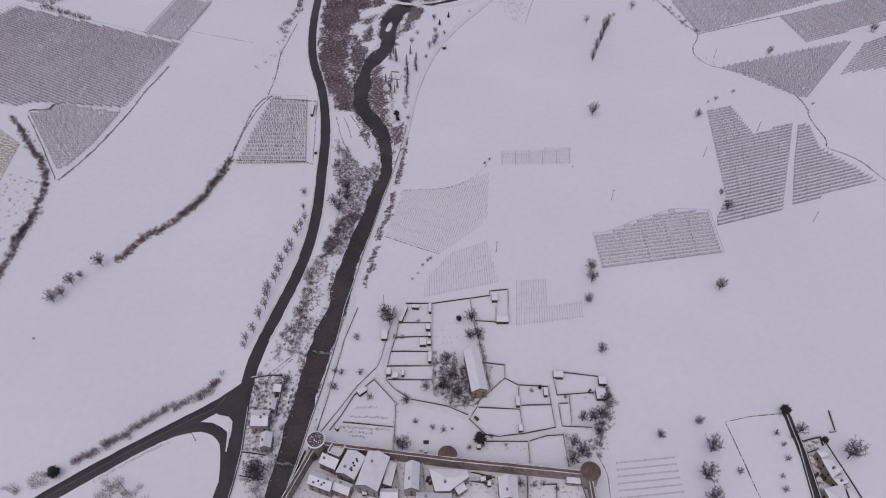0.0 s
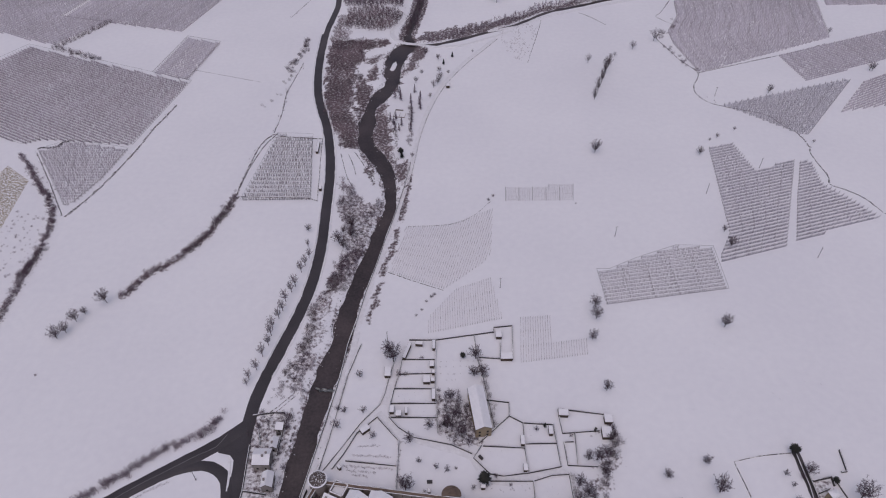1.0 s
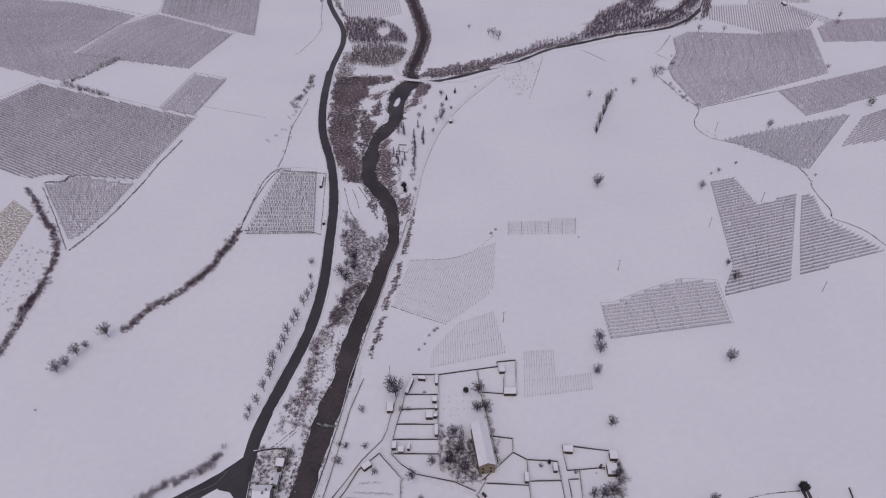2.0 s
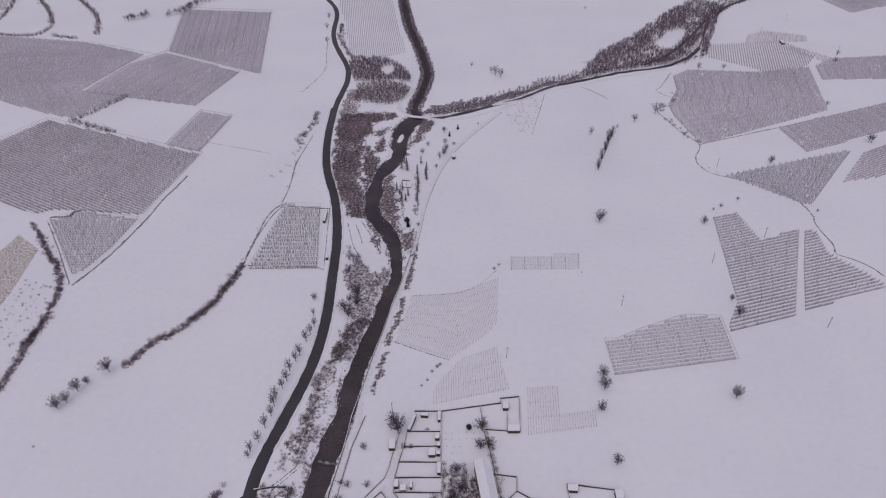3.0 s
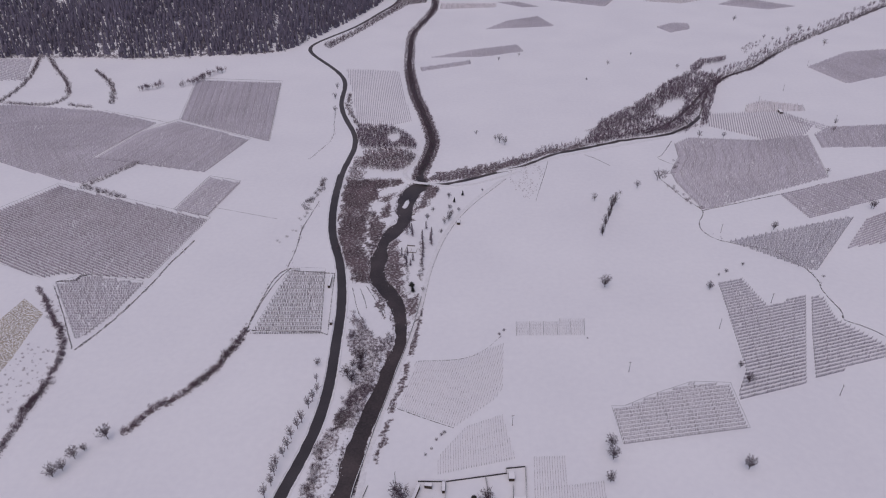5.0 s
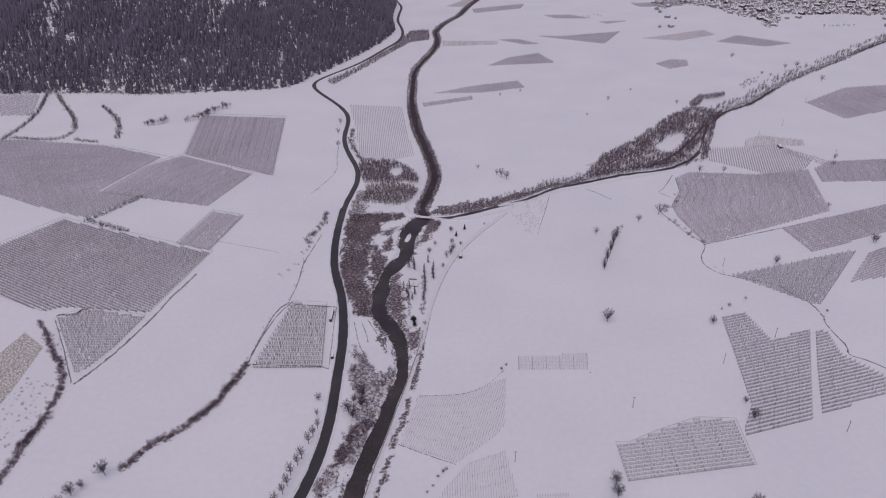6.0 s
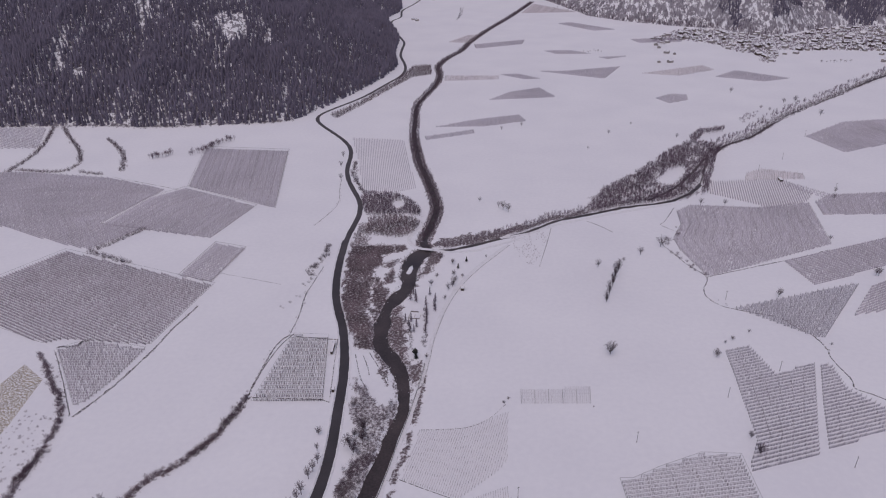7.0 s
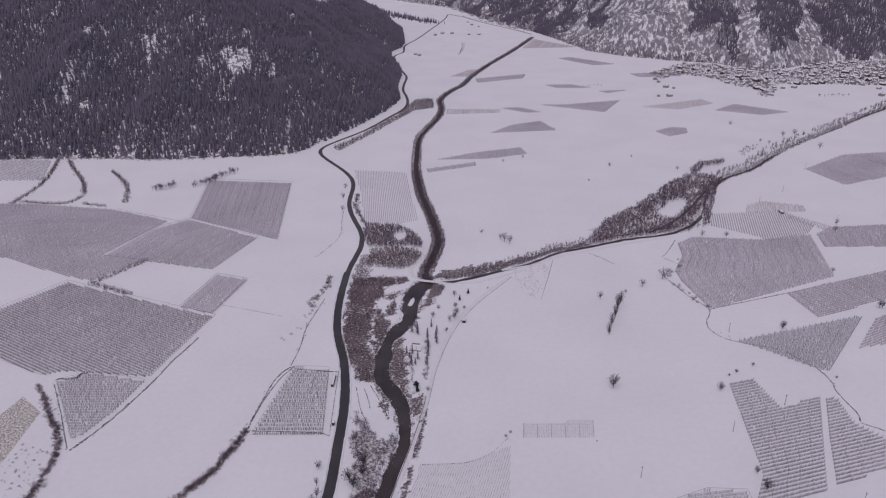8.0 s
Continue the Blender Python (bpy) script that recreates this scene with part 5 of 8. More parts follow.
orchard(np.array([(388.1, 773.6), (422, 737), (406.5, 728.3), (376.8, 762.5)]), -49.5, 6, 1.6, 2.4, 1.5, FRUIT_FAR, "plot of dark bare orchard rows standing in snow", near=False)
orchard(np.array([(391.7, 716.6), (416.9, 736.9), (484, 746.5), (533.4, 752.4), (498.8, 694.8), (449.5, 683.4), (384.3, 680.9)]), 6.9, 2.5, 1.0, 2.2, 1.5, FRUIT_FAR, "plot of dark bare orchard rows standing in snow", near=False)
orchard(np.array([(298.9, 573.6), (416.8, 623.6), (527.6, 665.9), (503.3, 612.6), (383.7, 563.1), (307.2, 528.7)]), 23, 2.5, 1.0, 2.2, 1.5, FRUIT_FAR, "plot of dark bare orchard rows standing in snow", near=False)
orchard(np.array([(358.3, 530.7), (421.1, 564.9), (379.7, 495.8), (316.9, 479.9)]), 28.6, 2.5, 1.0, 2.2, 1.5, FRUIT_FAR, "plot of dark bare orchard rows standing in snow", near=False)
orchard(np.array([(-26.9, 336), (2, 338.5), (30.5, 354.8), (27.7, 312.5), (22.4, 303.8), (-1.3, 281.4), (-35.4, 295.4)]), 75.5, 1.45, 1.0, 1.5, 0.62, PALE, "plot of pale young orchard rows standing in snow", posts=9.0)
orchard(np.array([(5.4, 280.5), (26.8, 290.2), (32.1, 258.5), (-10.7, 247.1), (-10.3, 258.1)]), 91.5, 1.4, 1.0, 1.5, 0.62, PALE, "plot of pale young orchard rows standing in snow", posts=9.0)
orchard(np.array([(41.9, 258.6), (59.6, 260), (58.3, 240), (78.3, 243.4), (77.9, 233.4), (40.4, 227.3)]), 86.3, 1.4, 1.0, 1.5, 0.62, PALE, "plot of pale young orchard rows standing in snow", posts=9.0)
orchard(np.array([(40.6, 379.2), (88.2, 381.6), (86.2, 364.9), (39.8, 364.4)]), 1.4, 3, 1.6, 2.2, 0.5, PALE, "small orchard plot with tall posts and wires", wires=True)
orchard(np.array([(81.5, 149.3), (108.6, 152.3), (109.1, 126.7), (79.5, 122.7)]), 6.3, 3.3, 1.6, 1.7, 0.45, PALE, "plot of pale young orchard rows standing in snow", posts=4.0, wires=True)
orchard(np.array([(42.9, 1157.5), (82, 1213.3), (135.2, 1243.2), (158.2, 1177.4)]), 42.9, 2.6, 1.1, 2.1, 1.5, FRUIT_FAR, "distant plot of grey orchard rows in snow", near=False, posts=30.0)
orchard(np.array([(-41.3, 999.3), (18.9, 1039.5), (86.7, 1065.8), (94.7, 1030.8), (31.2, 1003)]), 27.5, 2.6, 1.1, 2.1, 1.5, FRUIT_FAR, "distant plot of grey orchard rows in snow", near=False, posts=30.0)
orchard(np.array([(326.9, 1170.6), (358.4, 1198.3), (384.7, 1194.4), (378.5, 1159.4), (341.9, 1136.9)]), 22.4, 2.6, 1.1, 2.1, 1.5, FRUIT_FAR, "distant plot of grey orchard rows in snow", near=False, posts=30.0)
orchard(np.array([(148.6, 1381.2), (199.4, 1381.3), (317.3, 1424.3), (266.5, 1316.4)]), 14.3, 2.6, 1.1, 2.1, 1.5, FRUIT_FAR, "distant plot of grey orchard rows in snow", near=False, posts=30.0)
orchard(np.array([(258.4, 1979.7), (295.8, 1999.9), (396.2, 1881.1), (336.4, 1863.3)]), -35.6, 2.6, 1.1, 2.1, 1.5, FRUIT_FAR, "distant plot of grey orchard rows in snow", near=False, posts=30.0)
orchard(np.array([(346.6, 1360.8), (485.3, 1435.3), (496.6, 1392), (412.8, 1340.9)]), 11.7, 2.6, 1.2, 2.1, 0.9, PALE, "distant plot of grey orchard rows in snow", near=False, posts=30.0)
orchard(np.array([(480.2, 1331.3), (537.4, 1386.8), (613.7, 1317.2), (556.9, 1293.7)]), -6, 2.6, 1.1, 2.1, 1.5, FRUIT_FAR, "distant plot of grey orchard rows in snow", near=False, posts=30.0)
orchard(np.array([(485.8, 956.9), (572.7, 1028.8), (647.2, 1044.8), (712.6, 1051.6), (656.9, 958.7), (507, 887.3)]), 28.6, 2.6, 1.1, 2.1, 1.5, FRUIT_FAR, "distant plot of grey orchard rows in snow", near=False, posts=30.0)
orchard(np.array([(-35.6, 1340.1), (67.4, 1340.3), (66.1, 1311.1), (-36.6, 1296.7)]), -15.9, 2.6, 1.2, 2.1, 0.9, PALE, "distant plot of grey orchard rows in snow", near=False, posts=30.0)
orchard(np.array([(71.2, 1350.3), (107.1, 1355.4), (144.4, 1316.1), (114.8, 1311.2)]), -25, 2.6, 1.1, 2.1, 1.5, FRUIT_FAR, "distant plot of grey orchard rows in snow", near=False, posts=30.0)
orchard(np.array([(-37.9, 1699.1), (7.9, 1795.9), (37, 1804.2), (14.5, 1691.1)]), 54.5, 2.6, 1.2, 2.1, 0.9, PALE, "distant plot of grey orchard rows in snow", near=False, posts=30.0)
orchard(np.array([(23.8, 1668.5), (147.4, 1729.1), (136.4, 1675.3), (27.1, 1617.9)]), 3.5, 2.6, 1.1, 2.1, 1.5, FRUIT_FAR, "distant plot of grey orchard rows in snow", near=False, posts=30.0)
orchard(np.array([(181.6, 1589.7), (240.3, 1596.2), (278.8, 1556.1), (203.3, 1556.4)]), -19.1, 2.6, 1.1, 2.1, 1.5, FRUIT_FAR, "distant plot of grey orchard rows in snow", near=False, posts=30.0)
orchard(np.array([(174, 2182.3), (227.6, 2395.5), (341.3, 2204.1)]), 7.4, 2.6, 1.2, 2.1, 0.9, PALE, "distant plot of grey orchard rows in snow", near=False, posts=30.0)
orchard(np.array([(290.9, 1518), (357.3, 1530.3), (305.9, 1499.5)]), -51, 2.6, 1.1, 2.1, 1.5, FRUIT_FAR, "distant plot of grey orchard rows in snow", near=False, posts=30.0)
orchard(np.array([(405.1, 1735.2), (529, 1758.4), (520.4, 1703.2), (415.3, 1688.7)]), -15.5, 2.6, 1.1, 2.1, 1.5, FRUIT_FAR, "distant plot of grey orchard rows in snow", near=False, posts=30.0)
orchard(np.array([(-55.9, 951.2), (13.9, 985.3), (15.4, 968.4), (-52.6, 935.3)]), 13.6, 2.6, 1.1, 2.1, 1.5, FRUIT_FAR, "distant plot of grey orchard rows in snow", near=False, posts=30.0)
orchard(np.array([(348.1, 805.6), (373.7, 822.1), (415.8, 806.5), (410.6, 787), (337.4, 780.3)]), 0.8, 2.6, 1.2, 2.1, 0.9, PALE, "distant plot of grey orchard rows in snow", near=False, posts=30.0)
tagged(mesh("meadow", np.column_stack([np.array([(-320.5, 401.5), (-297.3, 384), (-293.1, 335.4), (-294.2, 307.7), (-323.9, 324), (-326.5, 367.5)]), np.full(6, 0.06)]), [tuple(range(6))], GRASS), "strip of withered grass showing through thin snow", "meadow", kind="structure")

# ---------------------------------------------------------------- woods and scrub
def brush(area, gap, low, high, seed, label, open_share=0.68, mat=BRUSH, templates=BRUSHWOOD, streak=(6, 16)):
    """Close fine brushwood in an area with ragged edges and thin streaks left open."""
    q = np.array(area, float)
    spots = scatter([(q[:, 0].min() - 4, q[:, 1].min() - 4), (q[:, 0].max() + 4, q[:, 1].min() - 4), (q[:, 0].max() + 4, q[:, 1].max() + 4), (q[:, 0].min() - 4, q[:, 1].max() + 4)], gap, seed)
    ragged = spots + (np.stack([fbm(spots[:, 0] / 5, spots[:, 1] / 5, seed, 3), fbm(spots[:, 0] / 5, spots[:, 1] / 5, seed + 7, 3)], 1) - 0.5) * 9
    spots = spots[inside(ragged, q) & off_water(spots) & (fbm(spots[:, 0] / streak[0], spots[:, 1] / streak[1], seed + 3, 3) < open_share)]
    return thicket(spots, templates, low, high, mat, "river_scrub", label, seed)


brush(WEST_BRUSH, 1.4, 0.6, 1.1, 43, "dense dark purplish-brown brushwood on the river flat", 0.66)
brush(WEST_BRUSH, 5.5, 0.45, 0.8, 47, "bare young trees over the riverside brush", 0.6, BRUSH, SLENDER)
brush(INNER_BRUSH, 1.4, 0.6, 1.0, 44, "dense dark purplish-brown brushwood on the river flat", 0.75)
brush(POOL_SHRUBS, 1.7, 0.5, 0.95, 45, "scattered bare shrubs in snow beside the river", 0.62)
brush(BANK_SHRUBS, 1.4, 0.6, 1.1, 48, "scattered bare shrubs in snow beside the river", 0.82)
brush(POOL_BANK, 1.25, 0.35, 0.8, 6, "low reddish bare brush on the bank of the pool", 0.8)
brush(EAST_BANK, 1.3, 0.4, 0.85, 5, "low reddish bare brush on the river bank", 0.8)
brush(TRACK_BANK, 1.7, 0.4, 0.8, 53, "bare scrub between river and track", 0.7)
brush(BAR_FRINGE, 1.3, 0.3, 0.7, 52, "thin brush along the edge of the gravel bar", 0.75)
brush(BEND_BRUSH, 1.6, 0.5, 1.0, 4, "dense bare brush in the river bend with snow between", 0.58, GROVE)
brush(BEND_BRUSH, 6.5, 0.5, 0.85, 54, "bare young trees over the riverside brush", 0.7, TWIG, COPSE)
brush([(-108, 652), (-97, 647), (-92, 600), (-110, 598)], 1.6, 0.6, 1.1, 56, "dense dark purplish-brown brushwood on the river flat", 0.7)
thicket(scatter([(-116.1, 716.8), (-113.2, 733.9), (-80, 731), (-62.4, 714.4), (-48.3, 693.6), (-45.1, 670.7), (-62.5, 674.9), (-80.3, 670.1), (-105.3, 674.2)], 2.3, 3, lambda p: np.hypot((p[:, 0] - -71.9959) / 1.0, (p[:, 1] - 699.58) / 2.2) > 7), SLENDER, 0.55, 1, GROVE, "river_wood", "bare alder wood with a snowy clearing", 3)
thicket(scatter([(-100.3, 659.5), (-74.3, 670.2), (-52.5, 663.2), (-44.1, 653.3), (-48.8, 635.1), (-55.3, 621.7), (-75, 618.7), (-90.4, 627.7), (-98.2, 620.9)], 2, 1, off_water), SLENDER, 0.4, 0.85, BRUSH, "river_wood", "reddish bare riverside wood with snow between", 1)
road([(-86.2, 668.6), (-62.3, 673.4), (-48.3, 663.3), (-41, 651.9), (-45, 639.3), (-50.1, 628.4), (-53.9, 617.8), (-51.3, 605), (-42.3, 595.3), (-28.4, 591.9), (-11.9, 587.4), (9.8, 590.2), (32, 601.6), (61, 619.8)], 3.6, SLUSH, "snowy path looping over the mouth of the upper river", name='path', z=0.3)
thicket(scatter([(-87.6, 220), (-82.8, 227.1), (-79.2, 239.9), (-80.3, 263.6), (-73, 278.8), (-68.6, 294.9), (-63.7, 302.1), (-65.3, 287.9), (-74.6, 267.9), (-74.4, 241.9), (-77.7, 223.7), (-81.6, 213.4), (-86.5, 209.3)], 1.9, 8, lambda p: off_water(p) & (fbm(p[:, 0] / 7, p[:, 1] / 7, 45, 3) < 0.7)), SCRUB, 0.6, 1.4, TWIG, "river_scrub", "bare bushes on the slope between road and river", 8)
thicket(scatter([(-72.5, 282.4), (-69.1, 298.2), (-64.7, 310), (-56.4, 317.2), (-52.8, 307.2), (-58.1, 292.7), (-64.6, 278)], 1.6, 81, off_water), SCRUB, 0.5, 1.3, GROVE, "river_scrub", "bare bushes on the slope between road and river", 81)
thicket(scatter([(-81, 249.5), (-69.3, 287.9), (-61.6, 307), (-54.3, 304.7), (-59.7, 279), (-66.3, 245.8), (-71.9, 223.8)], 4.6, 46, off_water), TUSSOCK, 0.204, 0.612, TWIG, "river_scrub", "thin withered growth on the snowy river slope", 46)
thicket(scatter([(-70.1, 213.6), (-66.5, 227.4), (-63.8, 249.8), (-59.2, 274.6), (-54, 302.2), (-47.7, 327.8), (-44.5, 333.3), (-46.1, 322.5), (-52, 299.9), (-57.9, 272.5), (-62, 247.8), (-64.8, 225.6), (-67.3, 210.3)], 1.6, 9, off_water), SCRUB, 0.5, 1.1, BRUSH, "river_scrub", "ragged bushes along the river bank", 9)
thicket(scatter([(-79.3, 155.2), (-73.3, 176.5), (-70, 203.2), (-67.5, 217.6), (-65.1, 217.7), (-66.8, 201.4), (-70.2, 174.9), (-76.4, 153.8)], 1.6, 10, off_water), SCRUB, 0.5, 1.1, BRUSH, "river_scrub", "ragged bushes along the river bank", 10)
thicket(scatter([(-86.3, 130), (-84.6, 141.1), (-80.1, 152.3), (-75.7, 149.5), (-79.8, 135.8), (-79.9, 125.4), (-83.6, 122.8)], 3, 11, off_water), SCRUB, 0.9, 1.8, TWIG, "river_scrub", "bare bushes beside the houses on the bank", 11)
thicket(along(HEDGE_LEFT, 0.8, 1.9, 231), SCRUB, 0.6, 1.3, BRUSH, "hedge", "reddish-brown bushes of the field hedge", 231)
thicket(along(HEDGE_WEST, 1.1, 1.6, 232), SCRUB, 0.6, 1.3, GROVE, "hedge", "grey-brown bushes of the field hedge", 232)
for k, line in enumerate(TRACK_HEDGES):
    thicket(along(line, 0.7, 0.7, 233 + k), BRUSHWOOD, 0.45, 0.9, BRUSH, "hedge", "dark bare hedge beside the riverside track", 233 + k)
brush([(44.6, 630), (89.4, 647.1), (70.4, 556), (57, 569)], 3.1, 0.3, 0.75, 57, "scattered reddish young bushes in a snowy wedge", 0.6)
brush(BEND_BRUSH, 4.2, 0.55, 1.0, 58, "pale frosted trees over the riverside brush", 0.6, FROST, COPSE)
thicket(along([(-1066, 972), (-839, 985), (-713, 995), (-629, 1002), (-541, 1003), (-468, 997), (-385, 1010), (-309, 1020), (-267, 1036)], 1.5, 5, 236), TUSSOCK, 1.2, 2.3, LARCH, "hedge", "brownish bare trees along the foot of the forest", 236)
ridge([(-79.5, 418.6), (-74.7, 400.4), (-70.6, 387.3), (-66.6, 379.9)], 0.45, 0.08, DITCH, "ditch", "thin dark furrow on the snowy gravel bar", "ditch", kind="structure", jag=0.16, step=3)
ridge([(-74.3, 418.7), (-69.2, 406.1), (-66.0, 393.8)], 0.45, 0.08, DITCH, "ditch", "thin dark furrow on the snowy gravel bar", "ditch", kind="structure", jag=0.16, step=3)
ridge([(-69.3, 421.1), (-61.7, 406.1), (-56.7, 395.0), (-52.5, 384.9)], 0.45, 0.08, DITCH, "ditch", "thin dark furrow on the snowy gravel bar", "ditch", kind="structure", jag=0.16, step=3)
ridge([(-65.0, 420.0), (-55.8, 400.6), (-51.5, 385.4)], 0.45, 0.08, DITCH, "ditch", "thin dark furrow on the snowy gravel bar", "ditch", kind="structure", jag=0.16, step=3)
ridge([(-131.4, 444.7), (-136.5, 433.5), (-139.6, 423.8), (-141.9, 410.9), (-144.6, 394.0), (-146.5, 377.9)], 0.3, 0.5, DITCH, "ditch", "thin fence round the dark orchard", "ditch", kind="structure", jag=0.08, step=0)
ridge([(-129.3, 441.0), (-103.1, 438.1), (-95.9, 437.7), (-92.1, 393.5), (-89.3, 363.2), (-94.9, 366.2), (-142.9, 367.2)], 0.3, 0.5, DITCH, "ditch", "thin fence round the dark orchard", "ditch", kind="structure", jag=0.08, step=0)
thicket(scatter([(-71.2, 289.2), (-59.2, 294.1), (-57.6, 284.6), (-62.0, 277.6), (-70.1, 279.8)], 1.5, 240, off_water), SCRUB, 0.5, 1.0, RIME, "river_scrub", "tangle of snow-laden brush on the river slope", 240)
ridge([(-90.4, 193.8), (-83.9, 200.7), (-75.6, 210.9)], 0.35, 0.05, DITCH, "ditch", "faint wheel track on the snowy slope", "ditch", kind="structure", jag=0.1, step=3)
ridge([(-88.8, 192.7), (-82.2, 199.8), (-74.6, 209.7)], 0.35, 0.05, DITCH, "ditch", "faint wheel track on the snowy slope", "ditch", kind="structure", jag=0.1, step=3)
brush([(-81.4, 253.2), (-74.5, 250.4), (-75.7, 239.5), (-76.4, 230.2), (-79.2, 221.3), (-85.7, 223.7), (-83.6, 236.7), (-79.6, 244.9)], 1.6, 0.5, 0.95, 241, "dense dark bushes on the slope beside the road", 0.72, TWIG)
brush([(-89.2, 217.5), (-84.6, 216.9), (-83.0, 210.2), (-84.1, 202.5), (-87.5, 201.9), (-87.9, 210.1)], 1.6, 0.4, 0.8, 242, "dense dark bushes on the slope beside the road", 0.7, TWIG)
brush([(-71.6, 282.9), (-66.7, 289.3), (-69.2, 272.2), (-71.9, 259.0), (-74.9, 253.2), (-78.9, 254.6), (-78.9, 266.2)], 1.5, 0.5, 0.95, 243, "dense brownish bushes on the slope beside the road", 0.66)
_l = UPPER_RIVER[3:]
thicket(scatter(np.vstack([_l[:, :2] + sides(_l) * 7.5, (_l[:, :2] - sides(_l) * 7.5)[::-1]]), 2.7, 14, None), TUSSOCK, 0.9, 1.5, TWIG, "river_wood", "dense dark bare trees lining the upper river", 14)
thicket(scatter([(-47.3, 612.7), (-42.6, 628.5), (-37, 631.3), (-39, 605.3), (-44.3, 600.2)], 2, 97, None), TUSSOCK, 0.7, 1.2, TWIG, "river_scrub", "dark bushes at the mouth of the upper river", 97)
_l = BROOK[0:42]
thicket(scatter(np.vstack([_l[:, :2] + sides(_l) * 13, (_l[:, :2] - sides(_l) * -3)[::-1]]), 2.6, 98, None), TUSSOCK, 0.544, 0.952, BRUSH, "river_scrub", "reddish brush beside the side brook", 98)
_l = UPPER_RIVER[4:]
thicket(scatter(np.vstack([_l[:, :2] + sides(_l) * 8, (_l[:, :2] - sides(_l) * 8)[::-1]]), 6, 15, None), SLENDER, 0.4, 0.75, GROVE, "river_wood", "dense dark bare trees lining the upper river", 15)
_l = BROOK[2:40]
thicket(scatter(np.vstack([_l[:, :2] + sides(_l) * 15, (_l[:, :2] - sides(_l) * -4)[::-1]]), 3.2, 16, None), SLENDER, 0.45, 0.95, GROVE, "river_wood", "bare trees lining the side brook", 16)
BROOK_WOOD = [(134.4, 690.6), (165.8, 752.9), (192.7, 778.9), (223.3, 815.8), (259.1, 866.3), (295.6, 910.7), (318.7, 928.4), (336.9, 916.9), (351.1, 905.6), (338.4, 883.3), (281.3, 742.3), (271.3, 734.2), (293.4, 798.2), (265.1, 758.5), (230.4, 720.3), (185.7, 703.8), (135.8, 681.4)]
BROOK_GLADE = [(231.4, 776.8), (255.3, 813.4), (275.9, 829), (275.4, 809.9), (260.2, 773.7), (240.1, 756.5), (229.7, 763.9)]
glade = lambda p: ~inside(p, BROOK_GLADE)
thicket(scatter(BROOK_WOOD, 2.8, 18, lambda p: glade(p) & (fbm(p[:, 0] / 9, p[:, 1] / 14, 93, 3) < 0.66)), SLENDER, 0.6, 1.1, GROVE, "river_wood", "dense bare wood in the bend of the side brook", 18)
thicket(scatter(BROOK_WOOD, 3.4, 181, lambda p: glade(p) & (fbm(p[:, 0] / 7, p[:, 1] / 10, 94, 3) < 0.6)), TUSSOCK, 0.5, 1.0, GROVE, "river_scrub", "bare undergrowth of the brook wood", 181)
_l = BROOK[40:]
thicket(scatter(np.vstack([_l[:, :2] + sides(_l) * 8, (_l[:, :2] - sides(_l) * 5)[::-1]]), 3.2, 99, lambda p: (p[:, 1] > 880)), TUSSOCK, 0.9, 1.7, TWIG, "river_scrub", "dark bushes lining the side brook", 99)
thicket(scatter(np.vstack([_l[:, :2] + sides(_l) * 20, (_l[:, :2] - sides(_l) * -6)[::-1]]), 5.2, 17, lambda p: (p[:, 1] > 900) & (fbm(p[:, 0] / 16, p[:, 1] / 16, 91, 3) < 0.58)), SLENDER, 0.6, 1.25, GROVE, "river_wood", "bare trees of uneven height lining the side brook", 17)
road([(206.4, 718.4), (225.7, 734.6), (247, 756.4), (276.2, 797.6), (307, 848.5), (331.3, 882.5)], 2.6, WATER, "dark side channel through the bare wood", name='water', z=0.05, step=8)
thicket(scatter([(319.1, 947.2), (341.1, 980), (382.8, 994.6), (379.7, 980.4), (344.1, 963.5), (331.1, 939.4), (316.2, 923.9)], 2.6, 19, off_water), SLENDER, 0.6, 1, GROVE, "river_wood", "loop of bare trees round a snowy hollow", 19)
thicket(scatter([(418.5, 1036.6), (443.1, 1068.6), (463.2, 1075.3), (450.2, 1052.6), (420.5, 1018.4)], 6, 20, off_water), COPSE, 0.6, 1, GROVE, "river_wood", "small group of bare trees in snow", 20)
thicket(scatter([(-211.6, 1063.4), (-177, 1141), (-132.5, 1282.4), (-104.7, 1424.3), (-70, 1435.5), (-62.7, 1350.1), (-98.3, 1330.1), (-128.6, 1242.1), (-172.9, 1111.8), (-199.2, 1044)], 3.2, 22, off_water), TUSSOCK, 1.2, 2.0, TWIG, "river_wood", "bare trees along the road at the mountain foot", 22)
thicket(along([(-147.1, 368), (-149.3, 351.7), (-152.3, 341.8), (-154.8, 330.7), (-159.5, 322), (-166.4, 309.5), (-174.9, 298.1), (-183, 291.8), (-190, 276.9), (-192.7, 273.8)], 0.8, 1.1, 31), SCRUB, 0.7, 1.4, GROVE, "hedge", "dark bare hedge crossing the snowy fields", 31)
thicket(along([(-150, 348), (-156, 328), (-168, 306), (-181, 292), (-190, 278)], 2.6, 1.3, 35), BRUSHWOOD, 0.4, 0.8, STALKS, "hedge", "patches of withered ochre stalks in the hedge", 35)
thicket(along([(-148.2, 354.6), (-152.3, 341.8), (-158.2, 323.6), (-165.3, 311.6)], 2.5, 1.4, 32), SCRUB, 1.2, 1.9, TWIG, "hedge", "dark bare hedge crossing the snowy fields", 32)
